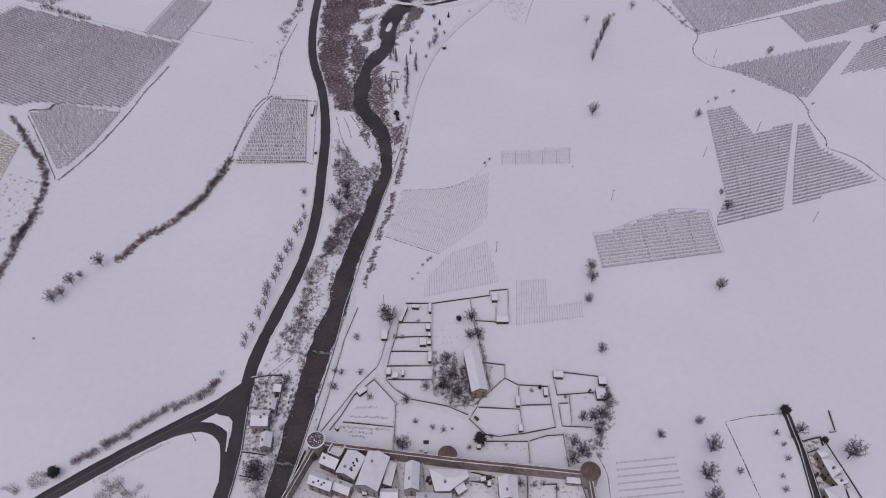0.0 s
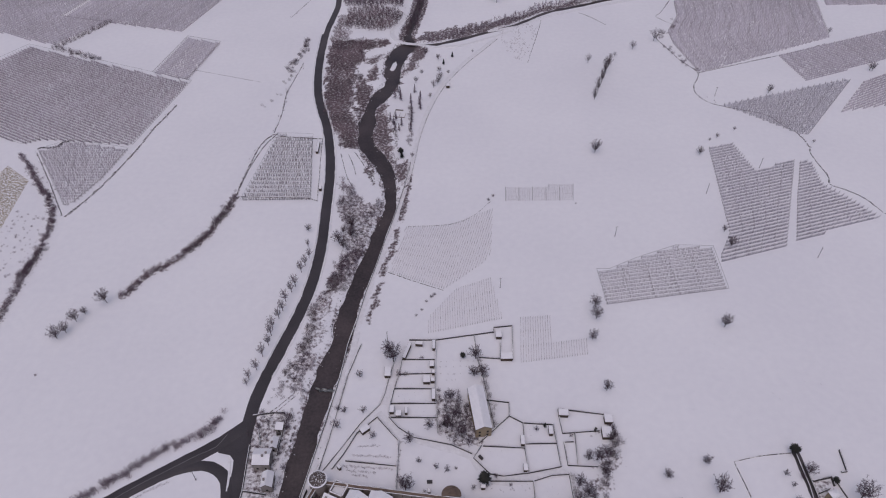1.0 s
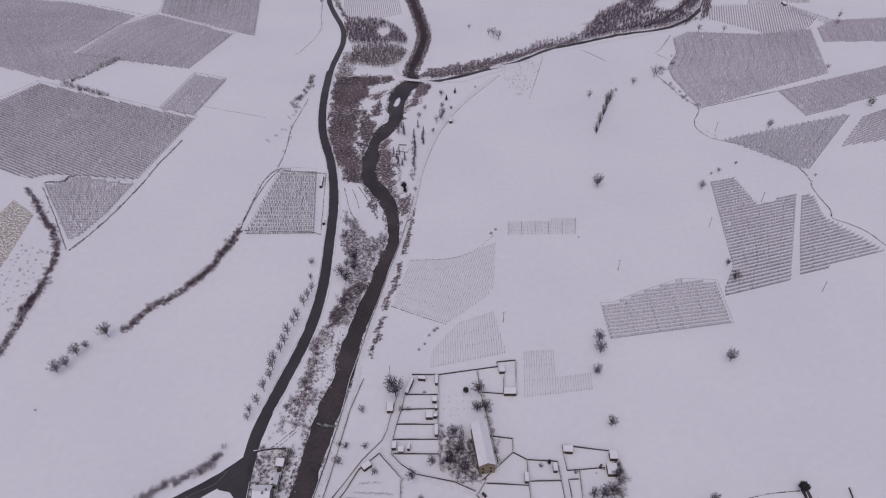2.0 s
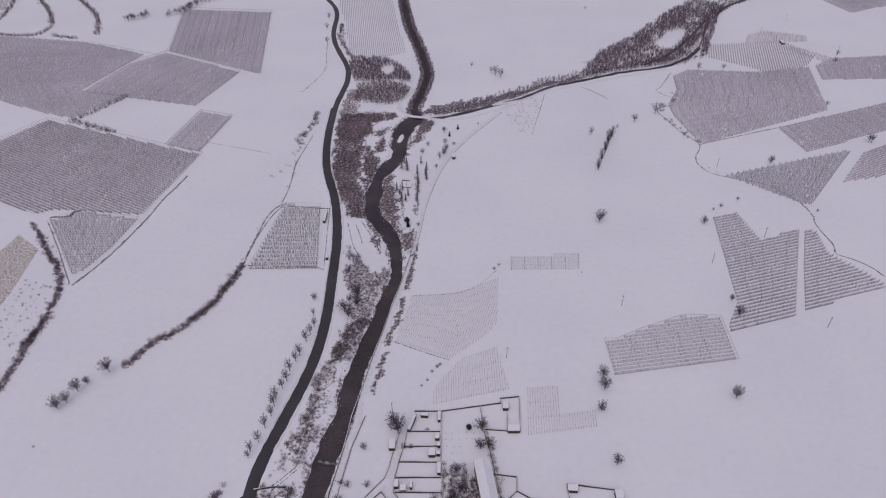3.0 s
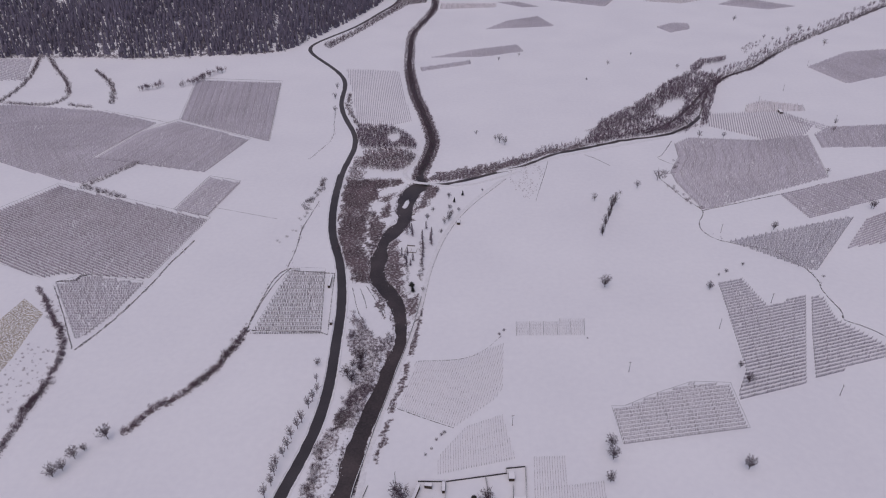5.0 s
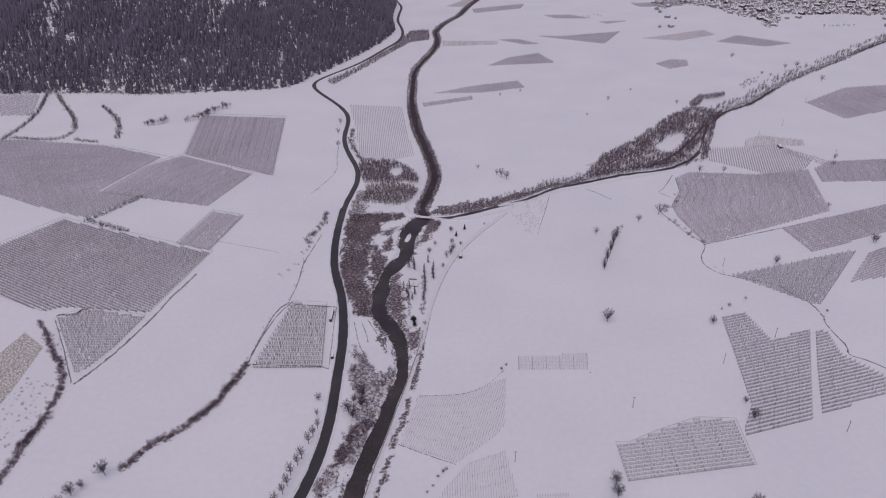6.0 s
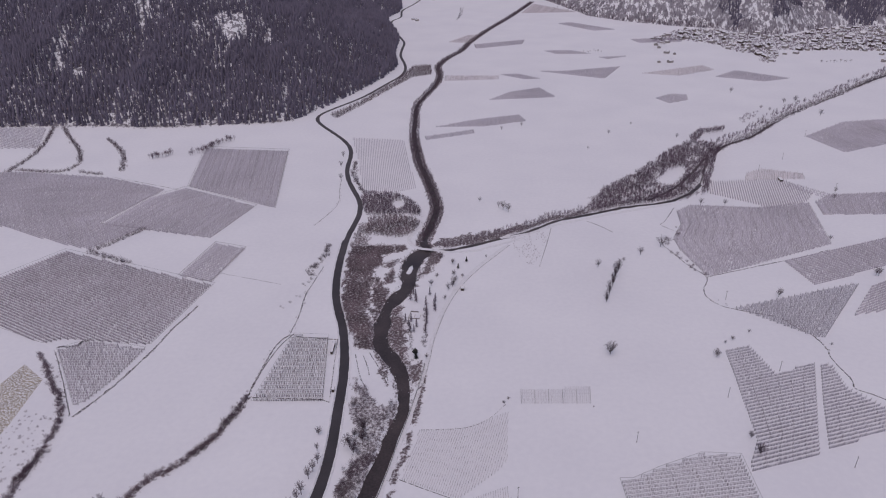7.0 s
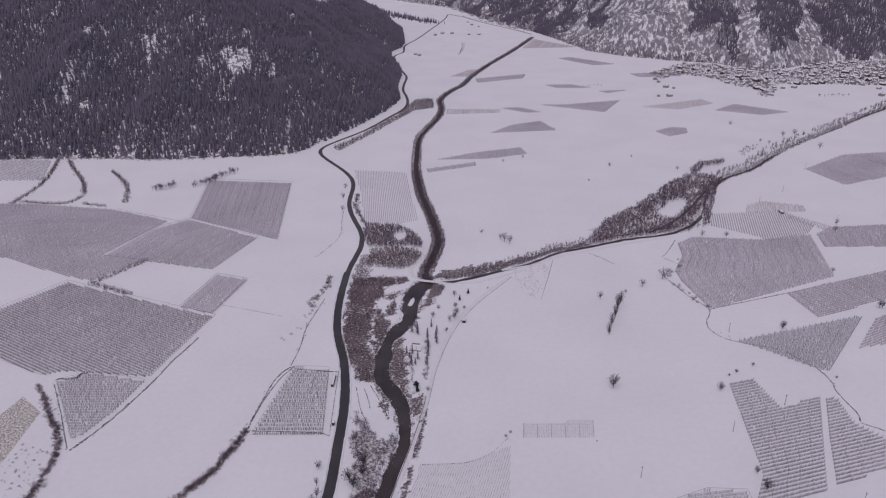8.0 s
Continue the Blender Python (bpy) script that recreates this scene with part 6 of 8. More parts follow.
thicket(along([(-317.4, 415.1), (-303.1, 398.9), (-289.2, 380.8), (-275.4, 365.1), (-266.6, 350.1), (-260.3, 331.4), (-258.7, 313.3), (-258.3, 298.3), (-260.9, 288.8), (-259.8, 300.3), (-258, 283.9), (-257.4, 258.8), (-259.6, 246)], 0.9, 1, 33), SCRUB, 0.7, 1.4, GROVE, "hedge", "dark bare hedge crossing the snowy fields", 33)
thicket(along([(-258.1, 314.4), (-258.2, 296.9), (-260.2, 287.4)], 2, 1.6, 34), SCRUB, 1, 1.7, TWIG, "hedge", "dark bare hedge crossing the snowy fields", 34)
thicket(along([(-620.9, 993.9), (-597.6, 932.1), (-581.2, 879), (-575.9, 824.2), (-575.3, 799)], 0.8, 1.7, 40), TUSSOCK, 0.9, 1.6, TWIG, "hedge", "dark bare hedge crossing the snowy fields", 40)
thicket(along([(-604.4, 991.1), (-562, 932.5), (-529.6, 889.3), (-499.7, 836.1)], 0.8, 1.7, 41), TUSSOCK, 0.9, 1.6, TWIG, "hedge", "dark bare hedge crossing the snowy fields", 41)
thicket(along([(-565.7, 807.4), (-532.9, 801.6), (-505, 804), (-497.8, 829.6)], 0.8, 1.7, 42), TUSSOCK, 0.9, 1.6, TWIG, "hedge", "dark bare hedge crossing the snowy fields", 42)
thicket(along([(-481.1, 800.2), (-466.1, 796.4), (-451.2, 792.5)], 0.8, 1.7, 43), TUSSOCK, 0.9, 1.6, TWIG, "hedge", "dark bare hedge crossing the snowy fields", 43)
thicket(along([(-511.2, 935.7), (-480.4, 899.8), (-453, 859.3), (-431, 805)], 0.8, 1.7, 44), TUSSOCK, 0.9, 1.6, TWIG, "hedge", "dark bare hedge crossing the snowy fields", 44)
thicket(along([(-328.5, 634.4), (-339.5, 616.6), (-350.5, 597.1), (-361, 580.9)], 0.8, 1.7, 45), TUSSOCK, 0.9, 1.6, TWIG, "hedge", "dark bare hedge crossing the snowy fields", 45)
thicket(along([(-361, 580.9), (-337.7, 570.7), (-312.5, 559.7)], 0.8, 1.7, 46), TUSSOCK, 0.9, 1.6, TWIG, "hedge", "dark bare hedge crossing the snowy fields", 46)
thicket(along([(-413.6, 855.2), (-401.1, 862.3), (-390, 869.4)], 1.1, 3.4, 50), COPSE, 0.9, 1.4, GROVE, "hedge", "clump of bare trees in a snowy field", 50)
thicket(along([(-367.7, 869.7), (-354.1, 881.7), (-347.4, 896.4), (-342.1, 916.6), (-330.9, 932.3)], 1.3, 3, 49), COPSE, 0.8, 1.4, GROVE, "hedge", "dark bare hedge crossing the snowy fields", 49)
thicket(along([(-42.7, 465.6), (-40.5, 445.2), (-38.4, 426)], 1.6, 0.9, 99), SCRUB, 0.5, 1.1, TWIG, "hedge", "bare hedge beside the riverside meadow", 99)
thicket(along([(-30.3, 483.1), (-29.4, 453.3), (-29.1, 429.8)], 1.5, 0.9, 100), SCRUB, 0.6, 1.2, TWIG, "hedge", "bare hedge beside the riverside meadow", 100)
thicket(along([(-130.8, 598.6), (-131.8, 571.1), (-136.4, 554.2), (-135.7, 538.1)], 2.4, 2, 51), SCRUB, 1.2, 2.2, TWIG, "hedge", "dark bare hedge crossing the snowy fields", 51)
thicket(along([(-135.7, 538.1), (-138, 512.9), (-141.1, 494), (-150.8, 484.8)], 4, 3, 52), SCRUB, 0.7, 1.3, RIME, "hedge", "dark bare hedge crossing the snowy fields", 52)
thicket(along([(-140, 840.8), (-136, 798.9), (-124.9, 760.6), (-114.5, 733.9)], 2.2, 1.2, 53), SCRUB, 1.2, 1.8, TWIG, "hedge", "dark bare hedge crossing the snowy fields", 53)
thicket(along([(200.9, 589), (206.6, 571.8), (216.3, 545)], 4, 2, 54), SCRUB, 1, 1.6, TWIG, "hedge", "bushes along the brook", 54)
thicket(along([(198.2, 613.3), (212.9, 622.5), (221.7, 643.9)], 4, 2, 55), SCRUB, 1, 2.2, TWIG, "hedge", "bushes along the brook", 55)
thicket(along([(249.4, 730.9), (260.9, 748.3), (249.2, 719.3), (269.1, 743.2)], 4, 3, 56), COPSE, 0.6, 1, TWIG, "hedge", "trees along the brook", 56)
thicket(along([(-170.9, 145.5), (-161.2, 152.3), (-152.5, 159.1), (-142.6, 168.1), (-134.3, 173.8), (-121.3, 181.8), (-115.1, 188.1), (-112.8, 193.2)], 0.8, 1.3, 57), SCRUB, 0.9, 1.8, GROVE, "hedge", "bare hedge beside the side road", 57)
thicket(along([(-157.9, 137.1), (-156.4, 138.4), (-148, 144.5), (-139.5, 150.8), (-129.5, 156.6)], 0.5, 0.25, 58), BRUSHWOOD, 0.3, 0.42, TWIG, "hedge", "low clipped bare hedge on the road verge", 58)
thicket(along([(-153.4, 132.1), (-148, 132.6), (-141.3, 131.6), (-133.2, 130.1)], 1.3, 2.2, 157), SCRUB, 1, 2, GROVE, "hedge", "clump of bare bushes below the side road", 157)
road([(-108, 181.9), (-112, 174.9), (-119.3, 170.8), (-126.4, 166.1), (-134.4, 160.7), (-142.3, 155.6), (-153, 147.5), (-163.4, 140), (-173.4, 132.5), (-182.8, 124.7), (-191.9, 117.1)], 0.13, POST, "faint pale centre line of the side road", name='road_marking', z=0.18, ragged=0.0)
thicket(along([(-189.8, 129.2), (-195.9, 134.4), (-184.4, 134.5), (-180.6, 137.7)], 3, 1.5, 59), SCRUB, 1, 1.8, TWIG, "hedge", "bare hedge at the roadside", 59)
thicket(along([(-255.4, 345), (-243.3, 378.2), (-233.8, 419.9), (-228.9, 452.6), (-221.2, 485.4)], 4.2, 1, 110), SCRUB, 0.2, 0.6, GROVE, "hedge", "low withered growth along a field ditch", 110)
thicket(along([(-145.6, 369.9), (-145.2, 389.3), (-141.8, 428.5), (-134.2, 444.1), (-133.3, 473.1), (-134.7, 504.8), (-131.9, 529.4), (-128.8, 555.7)], 4.2, 1, 111), SCRUB, 0.2, 0.6, GROVE, "hedge", "low withered growth along a field ditch", 111)
thicket(along([(-306.4, 417.5), (-295, 401.1), (-278.7, 377.7), (-266.6, 359)], 4.2, 1, 112), SCRUB, 0.2, 0.6, GROVE, "hedge", "low withered growth along a field ditch", 112)
thicket(along([(207.7, 505.8), (227.5, 486.5), (256.5, 474.5), (271.2, 448.6), (273, 430.4)], 4.2, 1, 113), SCRUB, 0.2, 0.6, GROVE, "hedge", "low withered growth along a field ditch", 113)
thicket(along([(-155.1, 647.1), (-140.4, 700.1), (-145.7, 751.1), (-148.3, 779.1)], 4.2, 1, 114), SCRUB, 0.2, 0.6, GROVE, "hedge", "low withered growth along a field ditch", 114)
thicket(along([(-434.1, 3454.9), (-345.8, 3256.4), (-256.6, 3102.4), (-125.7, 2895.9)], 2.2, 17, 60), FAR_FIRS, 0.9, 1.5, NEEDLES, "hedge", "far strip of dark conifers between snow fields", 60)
thicket(along([(-63.6, 3219), (35.2, 3021.6), (121.2, 2806.4), (214, 2584.4)], 14, 8, 61), COPSE, 0.8, 1.4, TWIG, "hedge", "bare trees along the far embankment", 61)
thicket(along([(454.7, 2040), (511.8, 1976.6), (581.1, 1945.8), (663.3, 1915.7)], 5, 7, 62), COPSE, 0.9, 1.5, TWIG, "hedge", "dark trees at the rocky mountain foot", 62)
thicket(along([(289.7, 2282.4), (358.6, 2203.8), (371.7, 2074)], 8, 8, 63), COPSE, 0.6, 1.1, TWIG, "hedge", "dark trees at the rocky mountain foot", 63)
thicket(along([(736.8, 1457.8), (762.7, 1463.5), (797.5, 1463.4)], 5, 2, 64), COPSE, 0.6, 1.1, TWIG, "hedge", "far bare hedge in the snow", 64)
thicket(along([(268.2, 1569.3), (289.5, 1582.5), (303.6, 1575.8)], 5, 3, 65), COPSE, 0.5, 1, TWIG, "hedge", "far bare hedge in the snow", 65)
thicket(along([(-20.9, 2046.7), (-11.7, 2161.1), (-8.9, 2288.2)], 6, 3, 66), COPSE, 0.5, 1, TWIG, "hedge", "far bare hedge in the snow", 66)
thicket(along([(-175.4, 141), (-181.1, 139.1), (-185.5, 137.2)], 2, 1.5, 67), SCRUB, 1.2, 2, TWIG, "hedge", "dark bushes at the roadside", 67)
thicket(along([(-42.5, 176.1), (-32.7, 176.2)], 0.8, 0.3, 70), SCRUB, 0.3, 0.5, GROVE, "hedge", "low withered stalks in a snowy vegetable plot", 70)
thicket(along([(-44.8, 171.1), (-26.7, 170.3)], 0.8, 0.3, 71), SCRUB, 0.3, 0.5, GROVE, "hedge", "low withered stalks in a snowy vegetable plot", 71)
thicket(along([(-48.3, 165.5), (-25, 163.9)], 0.8, 0.3, 72), SCRUB, 0.3, 0.5, GROVE, "hedge", "low withered stalks in a snowy vegetable plot", 72)
thicket(along([(-46.2, 163.1), (-33, 162)], 0.8, 0.3, 73), SCRUB, 0.3, 0.5, GROVE, "hedge", "low withered stalks in a snowy vegetable plot", 73)
thicket(along([(-43.8, 160.8), (-36.7, 160.2)], 0.8, 0.3, 74), SCRUB, 0.3, 0.5, GROVE, "hedge", "low withered stalks in a snowy vegetable plot", 74)
thicket(along([(-3.4, 227.7), (15.1, 228.2)], 3.4, 0.3, 80), SCRUB, 0.25, 0.4, RIME, "hedge", "small snowed-in plants in a garden grid", 80)
thicket(along([(-3.4, 223.8), (14.4, 224.4)], 3.4, 0.3, 81), SCRUB, 0.25, 0.4, RIME, "hedge", "small snowed-in plants in a garden grid", 81)
thicket(along([(-3.3, 219.3), (16.1, 219.9)], 3.4, 0.3, 82), SCRUB, 0.25, 0.4, RIME, "hedge", "small snowed-in plants in a garden grid", 82)
thicket(along([(0.7, 215.3), (5.2, 215.3)], 3.4, 0.3, 83), SCRUB, 0.25, 0.4, RIME, "hedge", "small snowed-in plants in a garden grid", 83)
thicket(scatter([(-3.7, 203.7), (5.1, 206.6), (13.3, 196.9), (14.7, 183.6), (16.7, 174.7), (5, 175.8), (-2.9, 182.8)], 2.7, 85, off_water), COPSE, 0.5, 0.95, TWIG, "garden_grove", "dense bare garden trees beside the chapel", 85)
thicket(along([(17.1, 233.7), (18.1, 225.9), (19.7, 218.4), (22.2, 203.9), (24, 190.2)], 1.6, 0.8, 86), SCRUB, 0.7, 1.3, TWIG, "hedge", "bare hedge along the chapel wall", 86)
thicket(along([(-4.4, 209), (-4.2, 196.8), (-2.9, 183.4)], 1.5, 0.8, 87), SCRUB, 0.6, 1.2, TWIG, "hedge", "bare hedge along the garden wall", 87)
thicket(along([(82.8, 187.4), (83.2, 179.3), (79.5, 169.9), (75, 162.3), (74.7, 156.4)], 1.0, 1.3, 88), SCRUB, 0.8, 1.5, TWIG, "hedge", "bare hedge round the corner garden", 88)
thicket(along([(59.2, 162.2), (59.8, 153.4), (60, 146.3)], 1.4, 0.7, 89), SCRUB, 0.4, 0.9, TWIG, "hedge", "bare hedge along the garden wall", 89)
thicket(along([(-23, 178.5), (-22.9, 166), (-22.6, 155.7)], 1.6, 0.6, 90), SCRUB, 0.3, 0.7, TWIG, "hedge", "bare hedge along the garden wall", 90)
thicket(along([(21.5, 156), (27.6, 153.7), (32.9, 153.2), (38.3, 154.7)], 1.6, 1.2, 91), SCRUB, 0.2, 0.4, TWIG, "hedge", "low stalks in a snowy vegetable plot", 91)
thicket(scatter([(132.7, 259.4), (166.3, 251.2), (208.7, 235.4), (191.1, 188.3), (120.8, 181.2)], 11, 92, off_water), TUSSOCK, 0.06, 0.16, TWIG, "field_scrub", "scattered withered stalks poking through snow", 92)
thicket(scatter([(-291.8, 356), (-265.7, 339), (-261.1, 302), (-268.5, 287.3), (-293.8, 311.8)], 4.5, 93, off_water), SCRUB, 0.25, 0.8, GROVE, "field_scrub", "scattered withered tufts in a snowy meadow", 93)
thicket(scatter([(-29.3, 238), (-6.4, 239.4), (-5.2, 183.4), (-23.5, 187.2), (-28.1, 196.6)], 2.6, 101, lambda p: fbm(p[:, 0] / 4, p[:, 1] / 4, 87, 3) < 0.5), TUSSOCK, 0.07, 0.2, TWIG, "garden_scrub", "withered stalks and pots in the walled gardens", 101)
thicket(scatter([(16.5, 186.9), (32, 193), (56.5, 187.8), (79.9, 194.7), (75.1, 168.3), (57.3, 145.5), (21.5, 155.4)], 2.8, 102, lambda p: fbm(p[:, 0] / 4, p[:, 1] / 4, 88, 3) < 0.47), TUSSOCK, 0.07, 0.2, TWIG, "garden_scrub", "withered stalks and pots in the walled gardens", 102)
thicket(scatter([(-58.7, 150.8), (-21.4, 146.6), (30.7, 139.8), (64.1, 137.4), (65.1, 126.4), (-60.3, 125.5)], 2.4, 103, lambda p: fbm(p[:, 0] / 5, p[:, 1] / 5, 89, 3) < 0.46), SCRUB, 0.1, 0.35, TWIG, "garden_scrub", "low bare growth in the snowy town yards", 103)
thicket(scatter([(-89.4, 201.3), (-85.7, 217.5), (-78.9, 232.8), (-70.8, 232.9), (-71, 210.3), (-74.3, 192.8), (-78.2, 186.1), (-84.3, 192)], 1.5, 104, lambda p: off_water(p) & (fbm(p[:, 0] / 6, p[:, 1] / 9, 90, 3) < 0.44)), SCRUB, 0.4, 1.1, GROVE, "river_scrub", "patches of bare brush on the snowy river slope", 104)

# ---------------------------------------------------------------- single trees and shrubs
put(BROAD, 110.0, 422.7, 0.95, "lone bare broad-leaved tree standing in snow", "tree")
put(BROAD, 158.0, 253.7, 0.8, "lone bare broad-leaved tree standing in snow", "tree")
put(BROAD, 83.9, 209.8, 0.65, "lone bare broad-leaved tree standing in snow", "tree")
put(BROAD, 81.6, 243.9, 0.65, "lone bare broad-leaved tree standing in snow", "tree")
put(BROAD, 86.0, 259.0, 0.8, "lone bare broad-leaved tree standing in snow", "tree")
put(BROAD, 86.9, 267.7, 0.8, "lone bare broad-leaved tree standing in snow", "tree")
put(BROAD, 187.5, 420.8, 0.6, "lone bare broad-leaved tree standing in snow", "tree")
put(BROAD, 181.3, 320.8, 0.7, "lone bare broad-leaved tree standing in snow", "tree")
put(BROAD, 181.1, 334.8, 0.45, "lone bare broad-leaved tree standing in snow", "tree")
put(BROAD, 270.2, 511.3, 0.6, "lone bare broad-leaved tree standing in snow", "tree")
put(BROAD, 190.5, 151.0, 1.15, "lone bare broad-leaved tree standing in snow", "tree")
put(BROAD, 127.1, 153.9, 1, "lone bare broad-leaved tree standing in snow", "tree")
put(BROAD, 121.0, 140.5, 1.05, "lone bare broad-leaved tree standing in snow", "tree")
put(BROAD, 120.6, 129.4, 0.95, "lone bare broad-leaved tree standing in snow", "tree")
put(BROAD, 124.4, 168.7, 0.55, "lone bare broad-leaved tree standing in snow", "tree")
put(BROAD, 104.6, 161.0, 0.55, "lone bare broad-leaved tree standing in snow", "tree")
put(BROAD, -83.5, 137.9, 1.2, "lone bare broad-leaved tree standing in snow", "tree")
put(BROAD, -85.5, 141.7, 0.8, "lone bare broad-leaved tree standing in snow", "tree")
put(BROAD, 171.6, 163.6, 0.7, "lone bare broad-leaved tree standing in snow", "tree")
put(BROAD, 371.3, 546.8, 0.75, "lone bare broad-leaved tree standing in snow", "tree")
put(SMALL, 206.4, 442.8, 0.7, "lone bare broad-leaved tree standing in snow", "tree")
put(SMALL, 199.6, 438.3, 0.5, "lone bare broad-leaved tree standing in snow", "tree")
put(SMALL, 222.6, 452.9, 0.6, "lone bare broad-leaved tree standing in snow", "tree")
put(SMALL, 278.3, 437.0, 0.5, "lone bare broad-leaved tree standing in snow", "tree")
put(SMALL, 137.3, 143.3, 0.8, "lone bare broad-leaved tree standing in snow", "tree")
put(SMALL, 156.2, 141.3, 0.6, "lone bare broad-leaved tree standing in snow", "tree")
put(SMALL, 155.3, 134.8, 0.7, "lone bare broad-leaved tree standing in snow", "tree")
put(SMALL, 160.5, 162.9, 0.7, "lone bare broad-leaved tree standing in snow", "tree")
put(SMALL, 162.0, 157.1, 0.6, "lone bare broad-leaved tree standing in snow", "tree")
put(SMALL, 161.5, 149.9, 0.7, "lone bare broad-leaved tree standing in snow", "tree")
put(SMALL, 167.6, 161.5, 0.6, "lone bare broad-leaved tree standing in snow", "tree")
put(SMALL, -20.7, 573.2, 0.9, "leafless fruit tree in the riverside snow", "tree")
put(BROAD, -7.9, 524.1, 0.72, "leafless fruit tree in the riverside snow", "tree")
put(BROAD, -9.2, 562.5, 0.5, "leafless fruit tree in the riverside snow", "tree")
put(SMALL, -8.0, 540.6, 1, "leafless fruit tree in the riverside snow", "tree")
put(BROAD, -12.5, 514.9, 0.6, "leafless fruit tree in the riverside snow", "tree")
put(SMALL, -23.1, 537.2, 0.8, "leafless fruit tree in the riverside snow", "tree")
put(SMALL, -27.5, 523.0, 1, "leafless fruit tree in the riverside snow", "tree")
put(SMALL, -14.9, 498.4, 0.8, "leafless fruit tree in the riverside snow", "tree")
put(BROAD, -62.5, 335.8, 0.85, "spreading bare tree on the river slope", "tree")
put(BROAD, -69.1, 321.2, 0.85, "spreading bare tree on the river slope", "tree")
put(BROAD, -67.4, 330.8, 0.55, "spreading bare tree on the river slope", "tree")
for x, y, size in ((-86.4, 307.1, 0.75), (-87.8, 300.4, 0.85), (-89.2, 294.7, 0.9), (-90.8, 282.7, 0.95), (-92.4, 278.1, 0.85), (-94.5, 270.5, 0.95), (-94.9, 263.1, 0.9), (-96.3, 257.5, 0.8), (-98.6, 250.2, 0.9), (-98.1, 244.7, 0.95), (-98.5, 237.9, 0.85), (-100.1, 230, 0.9), (-101.5, 221.1, 0.85), (-104.3, 214.9, 0.8), (-104.6, 211.2, 0.6), (-88.6, 317.5, 0.6)):
    put(SLIM, x, y, size * 1.3, "slim grey bare tree on the snowy road verge", "tree", "trees along the road verge")
for x, y in ((-30.3, 488.6), (-28.9, 474.8), (-28.4, 461.4), (-28.7, 451.1), (-22.8, 494.3), (-22.4, 480.3), (-27.9, 505.8), (-43.7, 496.9), (-41.8, 505.7), (-38.9, 494.1), (-41, 463.9), (-36.2, 456.1), (-45.5, 463.8), (-41, 450.9), (-29.6, 481.5), (-28.6, 468), (-23.5, 487), (-39.8, 500.5), (-42.6, 457.5), (-37.8, 449)):
    put(SPIRES, x, y, 0.62 + 0.012 * (int(x * 7) % 30), "slender snow-dusted spire-shaped tree in the riverside meadow", "tree", "spire trees in the riverside meadow")
put(TALL, 121.1, 497.6, 0.75, "lone bare broad-leaved tree standing in snow", "tree")
put(TALL, 126.1, 511.6, 0.85, "lone bare broad-leaved tree standing in snow", "tree")
put(TALL, 131.4, 526.1, 0.9, "lone bare broad-leaved tree standing in snow", "tree")
put(TALL, 136.8, 541.4, 1, "lone bare broad-leaved tree standing in snow", "tree")
put(TALL, 140.8, 550.9, 0.9, "lone bare broad-leaved tree standing in snow", "tree")
put(BROAD, 124.4, 559.2, 0.7, "lone bare broad-leaved tree standing in snow", "tree")
put(BROAD, 150.0, 570.8, 0.4, "lone bare broad-leaved tree standing in snow", "tree")
put(BROAD, 168.9, 584.9, 0.75, "lone bare broad-leaved tree standing in snow", "tree")
put(BROAD, 192.0, 602.0, 1, "lone bare broad-leaved tree standing in snow", "tree")
put(BROAD, 362.3, 618.8, 0.55, "lone bare broad-leaved tree standing in snow", "tree")
put(BROAD, 369.6, 548.0, 0.7, "lone bare broad-leaved tree standing in snow", "tree")
put(BROAD, 268.0, 508.8, 0.65, "lone bare broad-leaved tree standing in snow", "tree")
put(BROAD, 416.3, 725.2, 0.6, "lone bare broad-leaved tree standing in snow", "tree")
put(BROAD, 427.4, 745.6, 0.6, "lone bare broad-leaved tree standing in snow", "tree")
put(BROAD, 289.0, 707.0, 0.6, "lone bare broad-leaved tree standing in snow", "tree")
put(BROAD, 43.6, 690.4, 0.9, "lone bare broad-leaved tree standing in snow", "tree")
put(BROAD, 48.9, 684.3, 0.9, "lone bare broad-leaved tree standing in snow", "tree")
put(BROAD, 39.0, 696.6, 0.6, "lone bare broad-leaved tree standing in snow", "tree")
put(BROAD, 18.7, 712.3, 0.5, "lone bare broad-leaved tree standing in snow", "tree")
put(BROAD, 168.7, 897.5, 0.4, "lone bare broad-leaved tree standing in snow", "tree")
put(BROAD, 251.4, 1013.9, 0.4, "lone bare broad-leaved tree standing in snow", "tree")
put(BROAD, 209.0, 964.9, 0.6, "lone bare broad-leaved tree standing in snow", "tree")
put(BROAD, 302.3, 949.6, 0.6, "lone bare broad-leaved tree standing in snow", "tree")
put(BROAD, 467.6, 1211.0, 0.8, "lone bare broad-leaved tree standing in snow", "tree")
put(BROAD, 554.7, 1063.0, 0.9, "lone bare broad-leaved tree standing in snow", "tree")
put(BROAD, 55.9, 985.7, 0.5, "lone bare broad-leaved tree standing in snow", "tree")
put(BROAD, 86.8, 1006.4, 0.5, "lone bare broad-leaved tree standing in snow", "tree")
put(BROAD, 550.8, 1145.5, 1, "lone bare broad-leaved tree standing in snow", "tree")
put(BROAD, 529.0, 1138.1, 0.8, "lone bare broad-leaved tree standing in snow", "tree")
put(BROAD, 486.3, 1088.8, 0.6, "lone bare broad-leaved tree standing in snow", "tree")
put(BROAD, 478.1, 1102.3, 0.6, "lone bare broad-leaved tree standing in snow", "tree")
put(BROAD, -159.1, 862.9, 0.7, "lone bare broad-leaved tree standing in snow", "tree")
